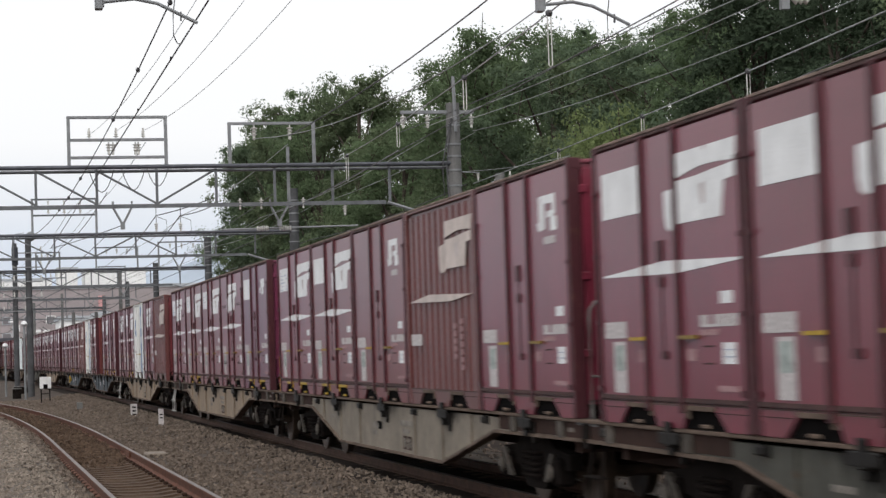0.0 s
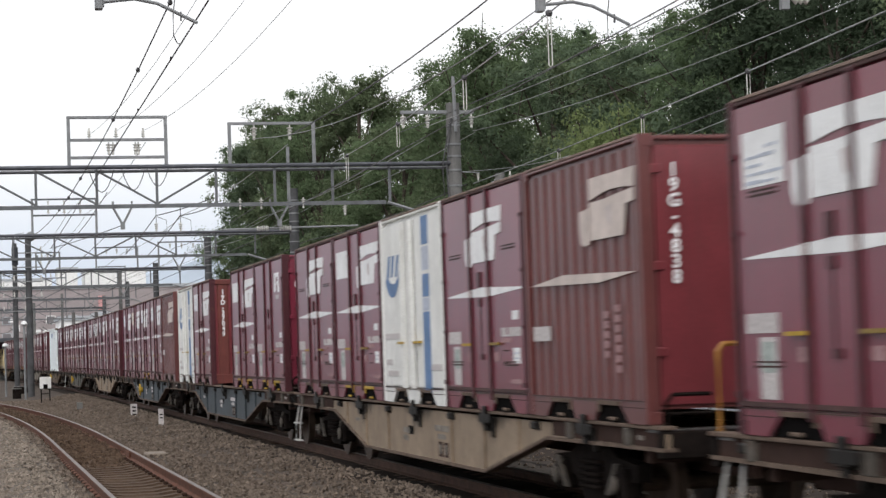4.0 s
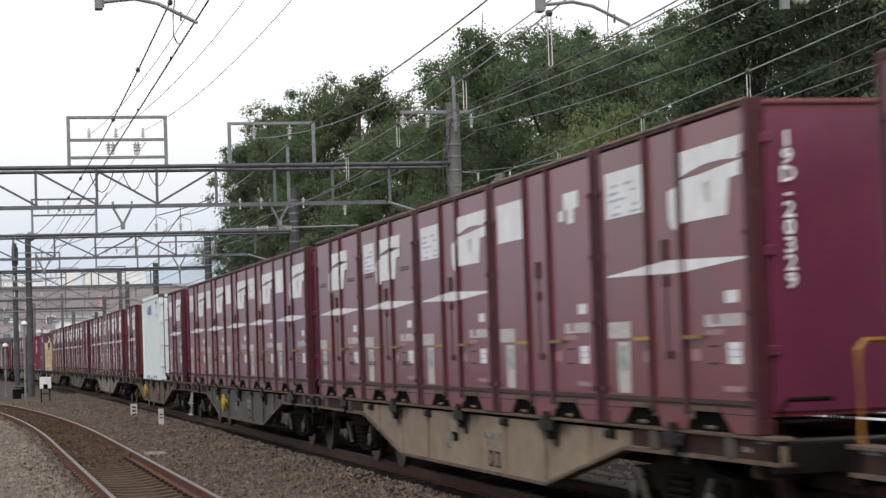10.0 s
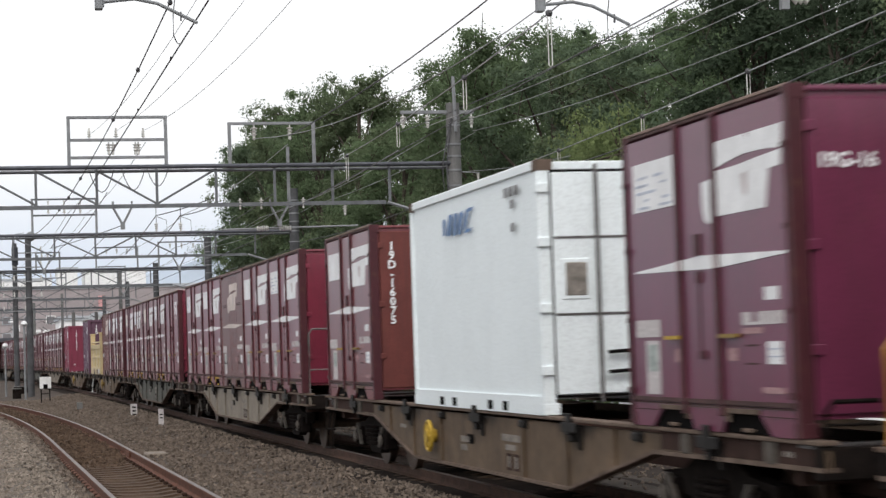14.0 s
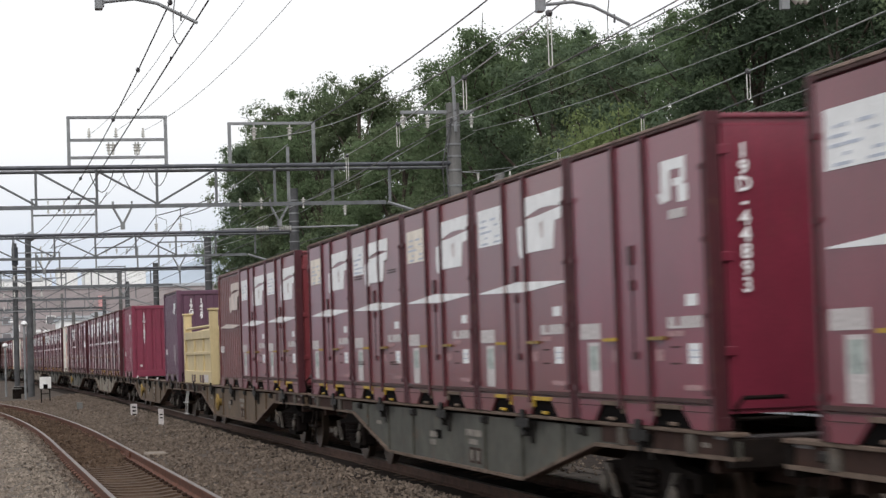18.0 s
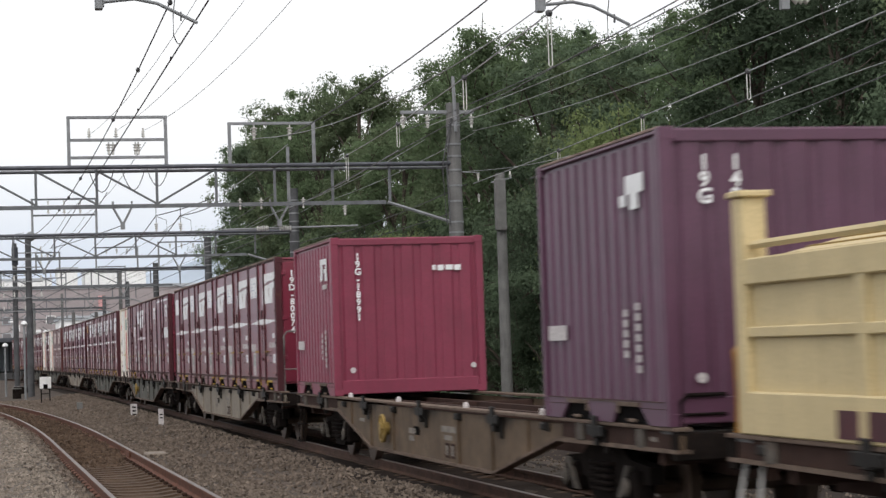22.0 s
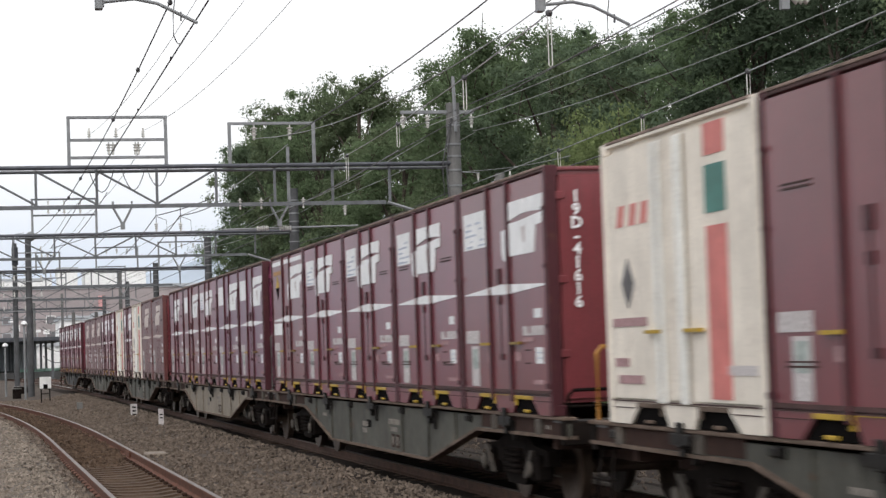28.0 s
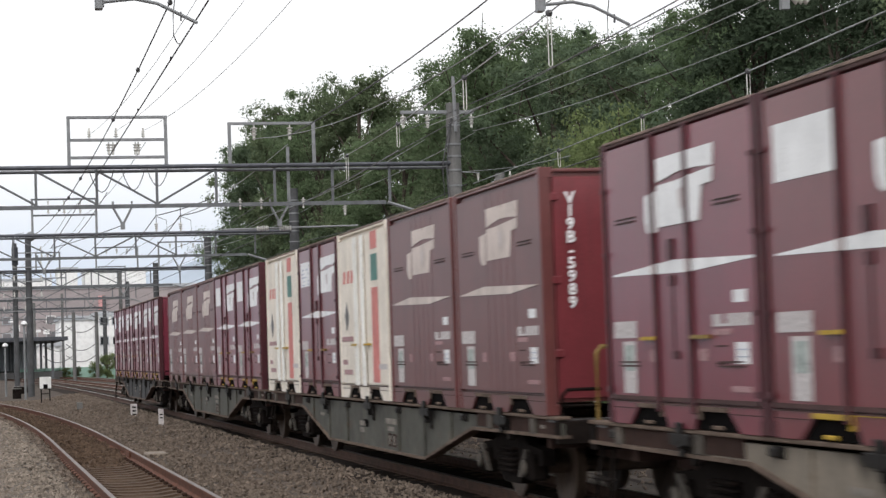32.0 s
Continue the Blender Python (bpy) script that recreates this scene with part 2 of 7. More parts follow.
def on_side(u0, u1, v0, v1, proud=0.006, deep=0.004, length=L, lean=0.0, height=H, bm=None):
    """A plate on the container's near side; u runs from its rear end to its front end, v upwards, both 0 to 1."""
    y = [length / 2 - u * length for u in (u0, u1, u1 + lean, u0 + lean)]
    z = [v * height for v in (v0, v0, v1, v1)]
    return prism(list(zip(y, z)), "x", -W / 2 - proud, -W / 2 - proud + deep, bm)


def stripe(points, proud):
    """A flat painted shape on the near side from (u, v) corners."""
    return prism([(L / 2 - u * L, v * H) for u, v in points], "x", -W / 2 - proud, -W / 2 - proud + 0.012)


def worn_row(blocks, v0, v1):
    """A row of blurred figures: blocks standing on one thin line."""
    pts = [(blocks[0][0], v0), (blocks[-1][1], v0)]
    for a, b in reversed(blocks):
        pts += [(b, v0 + 0.008), (b, v1), (a, v1), (a, v0 + 0.008)]
    return prism([(L / 2 - u * L, v * H) for u, v in pts], "x", -W / 2 - 0.006, -W / 2 - 0.002)


def shell(name, label, category, paint, length=L, height=H, sill=True, yellow_caps=True, corrugated=None, post="seam", posts=True):
    """The common body of a container: core, roof, posts, rails, sills with fork pockets."""
    ob = tagged(new(name), label, category, "containers on the train")
    hl, hw = length / 2, W / 2
    if corrugated:
        n, d = corrugated, 0.036
        step = (length - 0.24) / n
        for side in (-1, 1):
            pts = [(side * (hw - 0.05), -hl + 0.12)]
            for i in range(n):
                y = -hl + 0.12 + i * step
                for f, o in ((0.12, 0), (0.27, 1), (0.73, 1), (0.88, 0)):
                    pts.append((side * (hw - 0.05 + d * o), y + f * step))
            pts += [(side * (hw - 0.05), hl - 0.12), (side * (hw - 0.30), hl - 0.12), (side * (hw - 0.30), -hl + 0.12)]
            part("side_wall", prism(pts, "z", 0.18, height - 0.09), paint, ob)
    bm = slab(-hw + 0.045, hw - 0.045, -hl + 0.05, hl - 0.05, 0.13, height - 0.04)
    part("body", bm, paint, ob)
    bm = slab(-hw + 0.02, hw - 0.02, -hl + 0.02, hl - 0.02, height - 0.055, height - 0.012, 0.012)
    for i in range(5):
        y = -hl + (i + 0.5) * length / 5
        slab(-hw + 0.12, hw - 0.12, y - 0.05, y + 0.05, height - 0.012, height, 0, bm)
    part("roof", bm, paint, ob)
    for side in (-1, 1):
        # The rail's dark tone paints the thin shadow below the roof edge.
        part("top_rail", slab(side * (hw - 0.07), side * hw, -hl + 0.1, hl - 0.1, height - 0.050, height - 0.018, 0.006), MAT["rail"] if posts else paint, ob, "top rail under the roof edge, dark where it stands for shade")
        for e in (-1, 1):
            bm = slab(side * (hw - 0.11), side * (hw + 0.012), e * (hl - 0.085), e * hl, 0.0, height, 0.01)
            for z in (0.0, height - 0.11):
                slab(side * (hw - 0.13), side * (hw + 0.004), e * (hl - 0.13), e * (hl + 0.003), z, z + 0.11, 0.006, bm)
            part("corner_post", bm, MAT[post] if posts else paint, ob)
        # lower sill with two pockets for lifting forks, flaring outwards
        pts = [(-hl + 0.09, 0.20), (hl - 0.09, 0.20), (hl - 0.09, 0.0)]
        for e in (1, -1):
            c = [(e * 1.31, 0.0), (e * 1.08, 0.155), (e * 0.42, 0.155), (e * 0.30, 0.0)]
            pts += c if e > 0 else c[::-1]
        pts += [(-hl + 0.09, 0.0)]
        part("bottom_sill", prism(pts, "x", side * (hw - 0.09), side * (hw - 0.004)), paint, ob)
    part("roof_edge", slab(-hw - 0.004, -hw + 0.05, -hl + 0.08, hl - 0.08, height - 0.017, height + 0.008, 0.004), MAT["rim"], ob, "pale rusty worn edge of the roof")
    part("sill_lip", slab(-hw - 0.006, -hw + 0.02, -hl + 0.09, hl - 0.09, 0.196, 0.206, 0, slab(-hw - 0.001, -hw + 0.006, -hl + 0.12, -1.16, 0.138, 0.146, 0, slab(-hw - 0.001, -hw + 0.006, 1.16, hl - 0.12, 0.138, 0.146))), MAT["rail"], ob, "dark worn edges along the sill")
    lips = bmesh.new()
    for e in (1, -1):
        # A near-black block paints the shade inside each opening.
        part("fork_pocket", prism([(e * 1.30, 0.004), (e * 1.075, 0.153), (e * 0.425, 0.153), (e * 0.31, 0.004)], "x", -hw + 0.03, -hw + 0.16), MAT["dark"], ob, "near-black block for the shade inside a fork-lift opening")
        bm = lips
        slab(-hw - 0.008, -hw + 0.02, min(e * 0.42, e * 1.09), max(e * 0.42, e * 1.09), 0.150, 0.190, 0.004, bm)
        slab(-hw - 0.006, -hw + 0.012, e * 0.45 - 0.03, e * 0.45 + 0.03, 0.085, 0.150, 0, bm)
        slab(-hw - 0.002, -hw + 0.03, e * 0.82 - 0.09, e * 0.82 + 0.09, 0.012, 0.045, 0.008, bm)
    slab(-hw - 0.004, -hw + 0.01, -0.43, 0.43, 0.184, 0.190, 0, lips)
    part("pocket_lip", lips, MAT["yellow"] if yellow_caps else paint, ob, "yellow-painted pocket lip" if yellow_caps else "bare pocket lip")
    return ob


def end_face(ob, paint, corrugated=0, words="", size=0.19, length=L, height=H, across=0.30, line=0.80, top=0.90, bars=True, title=False):
    """The front end wall, with its pressed ribs, and the number set one character below another."""
    hl, hw = length / 2, W / 2
    if corrugated:
        step = (W - 0.24) / corrugated
        pts = [(-hw + 0.12, -hl + 0.06)]
        for i in range(corrugated):
            x = -hw + 0.12 + i * step
            for f, o in ((0.10, 0), (0.22, 1), (0.78, 1), (0.90, 0)):
                pts.append((x + f * step, -hl + 0.06 - 0.034 * o))
        pts += [(hw - 0.12, -hl + 0.06), (hw - 0.12, -hl + 0.2), (-hw + 0.12, -hl + 0.2)]
        part("end_wall", prism(pts, "z", 0.22, height - 0.12), paint, ob)
        part("end_header", slab(-hw + 0.11, hw - 0.11, -hl + 0.008, -hl + 0.1, height - 0.13, height - 0.02, 0.01), paint, ob)
        part("end_sill", slab(-hw + 0.11, hw - 0.11, -hl + 0.008, -hl + 0.1, 0.02, 0.24, 0.01), paint, ob)
    else:
        bm = slab(-hw + 0.13, hw - 0.13, -hl + 0.028, -hl + 0.08, 0.16, height - 0.1, 0.01)
        part("end_wall", bm, paint, ob)
        if bars:
            for z in (0.62, 1.36, 2.2):
                part("end_bracket", slab(-hw + 0.06, -hw + 0.19, -hl + 0.006, -hl + 0.034, z - 0.04, z + 0.04, 0.008), paint, ob)
    if words:
        me = lettering("\n".join(words), size, line)
        me.materials.append(MAT["sign"])
        t = new("number", me)
        t.parent = ob
        rows = len(words) * size * line
        y = -hl + (0.012 if corrugated else 0.006 if bars else 0.022)
        t.matrix_local = pose(-hw + across * W, y, top * height - rows / 2, 90)
        tagged(t, "white stencilled number, one character below another")


def marks(ob, letters=True, small_logo=False, square="", band=True, vents=False, ribs=True, cards=True):
    """The painted markings and labels on the near side; on ventilated ones the mark sits further back."""
    white = MAT["sign" if ribs else "mark"]

    def moved(points, by=-0.20 if vents else 0.0):
        return [(u + by, v) for u, v in points]
    if letters:
        bm = stripe(moved(((0.607, 0.812), (0.607, 0.893), (0.772, 0.894), (0.780, 0.874), (0.790, 0.894), (0.962, 0.895), (0.955, 0.826), (0.86, 0.834), (0.76, 0.835), (0.69, 0.826))), 0.014 if vents and ribs else 0.006)
        part("emblem", bm, white, ob, "white block of a painted company mark")
        bm = stripe(moved(((0.607, 0.804), (0.72, 0.806), (0.84, 0.815), (0.955, 0.822), (0.950, 0.777), (0.890, 0.773), (0.868, 0.664), (0.607, 0.664))), 0.014 if vents and ribs else 0.006)
        part("emblem", bm, white, ob, "white block of a painted company mark")
        bm = stripe(moved(((0.748, 0.775), (0.757, 0.72), (0.771, 0.708), (0.780, 0.735), (0.776, 0.782))), 0.016 if vents and ribs else 0.0085)
        part("emblem_wear", bm, MAT["scuffed"], ob, "scuffed grey streak in the painted mark")
        bm = stripe(moved(((0.521, 0.778), (0.520, 0.692), (0.531, 0.660), (0.553, 0.646), (0.594, 0.650), (0.598, 0.786))), 0.014 if vents and ribs else 0.006)
        part("emblem", bm, white, ob, "white hook of a painted company mark")
    if small_logo == "flag":
        bm = on_side(0.70, 0.745, 0.76, 0.80)
        on_side(0.745, 0.875, 0.80, 0.865, bm=bm)
        on_side(0.775, 0.835, 0.745, 0.80, bm=bm)
        part("emblem", bm, MAT["sign"], ob, "small white company mark")
    elif small_logo:
        d = -0.19 if small_logo == "low" else 0.0
        bm = on_side(0.735, 0.77, 0.745 + d, 0.88 + d)
        on_side(0.77, 0.87, 0.845 + d, 0.88 + d, bm=bm)
        on_side(0.84, 0.87, 0.80 + d, 0.85 + d, bm=bm)
        on_side(0.79, 0.86, 0.79 + d, 0.815 + d, bm=bm)
        on_side(0.82, 0.88, 0.735 + d, 0.79 + d, bm=bm)
        part("emblem", bm, MAT["sign"], ob, "small white company mark")
        part("emblem", stripe(((0.69, 0.775 + d), (0.705, 0.742 + d), (0.728, 0.738 + d), (0.728, 0.88 + d), (0.712, 0.88 + d), (0.710, 0.775 + d)), 0.006), MAT["sign"], ob, "small white hook of a company mark")
        part("label_plate", on_side(0.755, 0.86, 0.685 + d, 0.715 + d), MAT["label"], ob)
    if square:
        part("marking_square", on_side(0.072, 0.285 if vents else 0.360, 0.727, 0.892), MAT["sign"], ob, "white painted square")
        if square == "print":
            bm = bmesh.new()
            dice = random.Random(5)
            for i in range(6):
                u = 0.085 + 0.03 * dice.random()
                while u < (0.23 if vents else 0.30):
                    n = dice.uniform(0.02, 0.08)
                    if dice.random() < 0.55:
                        on_side(u, min(u + n, 0.275 if vents else 0.345), 0.862 - 0.025 * i - 0.003 * dice.random(), 0.868 - 0.025 * i + 0.004 * dice.random(), 0.0085, 0.002, bm=bm)
                    u += n + dice.uniform(0.004, 0.016)
            tagged(part("print_line", bm, MAT["ink"], ob, "pale blue lines of print too small to read"), kind="stuff")
    if band and ribs:
        # painted across the panels and, scuffed, across the two ribs
        low = ((0.0, 0.521), (0.58, 0.505), (1.0, 0.526))
        high = ((0.0, 0.520), (0.50, 0.551), (1.0, 0.530))
        for u0, u1, proud in ((0.065, 0.3605, 0.006), (0.3605, 0.3835, 0.034), (0.3835, 0.5845, 0.008), (0.5845, 0.6075, 0.034), (0.6075, 0.966, 0.006)):
            us = [u0] + [u for u in (0.50, 0.58) if u0 < u < u1] + [u1]
            pts = [(u, np.interp(u, *zip(*low))) for u in us] + [(u, np.interp(u, *zip(*high))) for u in reversed(us)]
            worn = proud > 0.02
            part("band", stripe(pts, proud), MAT["scuffed" if worn else "sign"], ob, "scuffed white paint across a rib" if worn else "white slanted stripe")
    elif band:
        part("band", stripe(((0.04, 0.522), (0.66, 0.506), (0.96, 0.530), (0.36, 0.552)), 0.008), white, ob, "white slanted stripe")
    # stencilled words as rows of small worn blocks
    part("stencil", worn_row(((0.060, 0.095), (0.099, 0.142), (0.146, 0.190), (0.194, 0.225)), 0.300, 0.358), MAT["label"], ob, "white stencilled word too blurred to read")
    if not cards:
        for u, n, v in ((0.70, 5, 0.40), (0.79, 7, 0.42)):
            for i in range(n):
                part("figure_bar", on_side(u, u + 0.030, v - 0.036 * i - 0.025, v - 0.036 * i, 0.010 if letters else 0.008), MAT["pink" if letters else "label"], ob, "white stencilled figure too blurred to read")
        return
    part("stencil", worn_row([(0.722 + 0.0275 * i, 0.745 + 0.0275 * i) for i in range(8) if i != 2], 0.326, 0.364), MAT["label"], ob, "white row of stencilled figures too blurred to read")
    part("stencil", worn_row([(0.722 + 0.022 * i, 0.740 + 0.022 * i) for i in range(5)], 0.300, 0.318), MAT["pink"], ob, "faded row of stencilled figures too blurred to read")
    part("label_plate", on_side(0.845, 0.915, 0.396, 0.434), MAT["sign"], ob)
    part("label_plate", on_side(0.318, 0.358, 0.216, 0.258), MAT["pink"], ob)
    part("label_plate", on_side(0.636, 0.690, 0.220, 0.258), MAT["pink"], ob)
    part("label_plate", on_side(0.82, 0.93, 0.125, 0.143), MAT["pink"], ob)
    part("routing_card", on_side(0.850, 0.922, 0.210, 0.276), MAT["sign"], ob, "small white card in a holder")
    bm = on_side(0.856, 0.918, 0.230, 0.234, 0.0085, 0.002)
    part("card_print", on_side(0.856, 0.918, 0.252, 0.256, 0.0085, 0.002, bm=bm), MAT["ink"], ob, "thin printed lines")
    part("routing_card", on_side(0.125, 0.215, 0.108, 0.288), MAT["label"], ob, "pale routing card in a holder")
    part("routing_card", on_side(0.135, 0.204, 0.185, 0.275, 0.008), MAT["green"], ob, "pale green printed card")
    part("card_holder", on_side(0.735, 0.80, 0.208, 0.214, 0.004, bm=on_side(0.735, 0.80, 0.262, 0.268, 0.004)), MAT["rail"], ob, "empty dark-edged card holder")
    if vents:
        for u in (0.17, 0.82):
            for v in (0.20, 0.70):
                bm = on_side(u - 0.07, u + 0.07, v, v + 0.006, 0.010, 0.012)
                on_side(u - 0.07, u + 0.07, v + 0.014, v + 0.019, 0.010, 0.012, bm=bm)
                part("vent", bm, MAT["rail"], ob, "dark pair of ventilation slots")


def doors(ob, paint):
    """Side doors with their ribs, seams, lock bars and yellow handles."""
    hw = W / 2
    for u0, u1 in ((0.03, 0.362), (0.382, 0.586), (0.606, 0.97)):
        bm = on_side(u0, u1, 0.09, 0.972, 0.0, 0.03)
        part("door_panel", bm, paint, ob)
    for u in (0.372, 0.596):
        bm = on_side(u - 0.0105, u + 0.0105, 0.05, 0.985, 0.03, 0.05)
        bmesh.ops.bevel(bm, geom=bm.edges[:], offset=0.008, segments=1, affect="EDGES")
        # Darker than the panels, to paint the shadow along the rib.
        part("door_rib", bm, MAT["seam"], ob, "vertical door rib, darkened for the shade along it")
    part("rub_rail", on_side(0.028, 0.972, 0.086, 0.100, 0.012, 0.03), MAT["rail"], ob, "dark scuffed rail at the foot of the doors")
    for u in (0.325, 0.66):
        bm = on_side(u - 0.048, u + 0.048, 0.290, 0.302, 0.045, 0.04)
        part("door_handle", bm, MAT["ochre" if u > 0.5 else "yellow"], ob, "worn yellow door handle")
    bm = on_side(0.470, 0.500, 0.465, 0.500, 0.02, 0.025)
    on_side(0.464, 0.500, 0.553, 0.620, 0.02, 0.025, bm=bm)
    on_side(0.476, 0.488, 0.240, 0.57, 0.005, 0.009, bm=bm)
    part("lock_box", on_side(0.476, 0.512, 0.225, 0.252, 0.02, 0.025, bm=bm), MAT["seam"], ob, "dark lock boxes joined by a thin bar")
    for u in (0.022, 0.978):
        bm = on_side(u - 0.016, u + 0.016, 0.11, 0.13, 0.034, 0.03)
        for v in (0.36, 0.60, 0.83):
            on_side(u - 0.012, u + 0.012, v - 0.008, v + 0.008, 0.030, 0.03, bm=bm)
        on_side(u - 0.003, u + 0.003, 0.11, 0.84, 0.020, 0.02, bm=bm)
        part("hinge", bm, MAT["seam"], ob, "dark row of hinge lugs")


CONTAINERS = {}


def standard(paint, square="", small=False, band=True, letters=True, vents=False, strip=False):
    ob = shell("freight_container", "maroon steel freight container with side doors on a flat wagon", "container", paint)
    doors(ob, paint)
    marks(ob, letters and not small, small, square, band, vents)
    if strip:
        for a, b in ((0.05, 0.36), (0.42, 0.52), (0.58, 0.94)):
            part("marking_strip", on_side(a, b, 0.925, 0.95, 0.008), MAT["sign"], ob, "white painted strip below the roof")
        part("marking_square", on_side(0.60, 0.93, 0.50, 0.62), MAT["sign"], ob, "white label with pale print")
    return ob


def warned(paint):
    """A container with a diamond warning sign, an orange strip and a large label."""
    ob = shell("freight_container", "maroon freight container with a diamond warning sign", "container", paint)
    doors(ob, paint)
    marks(ob, True)
    for a, b in ((0.05, 0.355), (0.42, 0.55), (0.61, 0.95)):
        part("marking_strip", on_side(a, b, 0.925, 0.955, 0.008), MAT["sign"], ob, "white painted strip below the roof")
    part("marking_strip", on_side(0.08, 0.34, 0.855, 0.885, 0.008), MAT["orange"], ob, "faded orange painted strip")
    y, z = L / 2 - 0.20 * L, 0.765 * H
    part("warning_sign", prism([(y - 0.2, z), (y, z - 0.22), (y + 0.2, z)], "x", -W / 2 - 0.008, -W / 2 - 0.002), MAT["dark"], ob, "black lower half of a diamond sign")
    part("warning_sign", prism([(y - 0.2, z), (y, z + 0.22), (y + 0.2, z)], "x", -W / 2 - 0.008, -W / 2 - 0.002), MAT["yellow"], ob, "yellow upper half of a diamond sign")
    part("marking_square", on_side(0.06, 0.37, 0.415, 0.50), MAT["sign"], ob, "white printed label")
    return ob


def ribbed(paint, logo=True, small=False, fold=11):
    """A container with corrugated sides and no side door."""
    ob = shell("corrugated_container", "brown corrugated steel freight container on a flat wagon", "container", paint, corrugated=fold, posts=False)
    marks(ob, logo and not small, small, "", logo and not small, False, False, False)
    return ob


def smooth(paint):
    """A container with a smooth side, ventilation slots and a short ribbed field."""
    ob = shell("ventilated_container", "brown ventilated steel freight container on a flat wagon", "container", paint, posts=False)
    part("side_panel", on_side(0.03, 0.97, 0.09, 0.955, 0.0, 0.03), paint, ob)
    for i in range(5):
        u = 0.37 + 0.075 * i
        part("side_rib", on_side(u, u + 0.035, 0.09, 0.955, 0.003, 0.02), paint, ob)
    marks(ob, True, False, "", True, True, False)
    return ob


def pale(paint, hue, crest):
    """A pale private container with a coloured stripe and a diamond or crest."""
    ob = shell("pale_container", "worn cream freight container with a coloured stripe", "container", paint, posts=False)
    for u0, u1 in ((0.03, 0.375), (0.405, 0.555), (0.585, 0.97)):
        part("door_panel", on_side(u0, u1, 0.09, 0.955, 0.0, 0.03), paint, ob)
    for u in (0.39, 0.43, 0.54, 0.57):
        bm = tube([(-W / 2 - 0.03, L / 2 - u * L, 0.2), (-W / 2 - 0.03, L / 2 - u * L, 2.38)], 0.02)
        part("lock_bar", bm, MAT["offwhite"], ob, "pale lock bar")
    for u in (0.36, 0.62):
        part("door_handle", on_side(u - 0.05, u + 0.05, 0.312, 0.324, 0.05, 0.045), MAT["yellow"], ob, "yellow door handle")
    if hue == "red":
        for v0, v1, m in ((0.10, 0.64, "red"), (0.68, 0.83, "teal"), (0.86, 0.96, "red")):
            part("stripe", on_side(0.70, 0.82, v0, v1), MAT[m], ob, "coloured vertical stripe")
    else:
        for v0, v1, m in ((0.06, 0.47, "blue"), (0.475, 0.54, "ink"), (0.545, 0.66, "blue"), (0.68, 0.80, "ink"), (0.81, 0.955, "blue")):
            part("stripe", on_side(0.70, 0.80, v0, v1), MAT[m], ob, "coloured vertical stripe")
    part("label_plate", on_side(0.80, 0.96, 0.175, 0.205), MAT["label"], ob)
    if crest == "diamond":
        y, z, a, b = L / 2 - 0.17 * L, 0.49 * H, 0.17, 0.22
        part("emblem", prism([(y - a, z), (y, z - b), (y + a, z), (y, z + b)], "x", -W / 2 - 0.006, -W / 2 - 0.002), MAT["steel"], ob, "dark diamond sign")
        for u in (0.10, 0.19, 0.27):
            part("figure_bar", stripe(((u, 0.69), (u + 0.045, 0.69), (u + 0.06, 0.765), (u + 0.02, 0.765)), 0.006), MAT["red"], ob, "faded red block of a painted mark")
    else:
        y, z = L / 2 - 0.20 * L, 0.70 * H
        pts = [(y + 0.46 * math.cos(a), z + 0.02 - 0.36 * math.sin(a)) for a in np.linspace(0.25, 2.75, 12)]
        pts += [(y + 0.06 + 0.40 * math.cos(a), z + 0.06 - 0.22 * math.sin(a)) for a in np.linspace(2.75, 0.25, 12)]
        part("emblem", prism([(2 * y - p, q) for p, q in pts], "x", -W / 2 - 0.006, -W / 2 - 0.002), MAT["blue"], ob, "blue crescent mark")
        for u in (0.10, 0.17, 0.25):
            part("emblem", stripe(((u, 0.675), (u + 0.035, 0.675), (u + 0.075, 0.79), (u + 0.04, 0.79)), 0.006), MAT["blue"], ob, "slanted blue block of a mark")
    for a, b, v in ((0.05, 0.30, 0.34), (0.06, 0.16, 0.20), (0.08, 0.26, 0.14)):
        part("label_plate", on_side(a, b, v, v + 0.03), MAT["label"] if hue == "blue" else MAT["pink"], ob)
    return ob


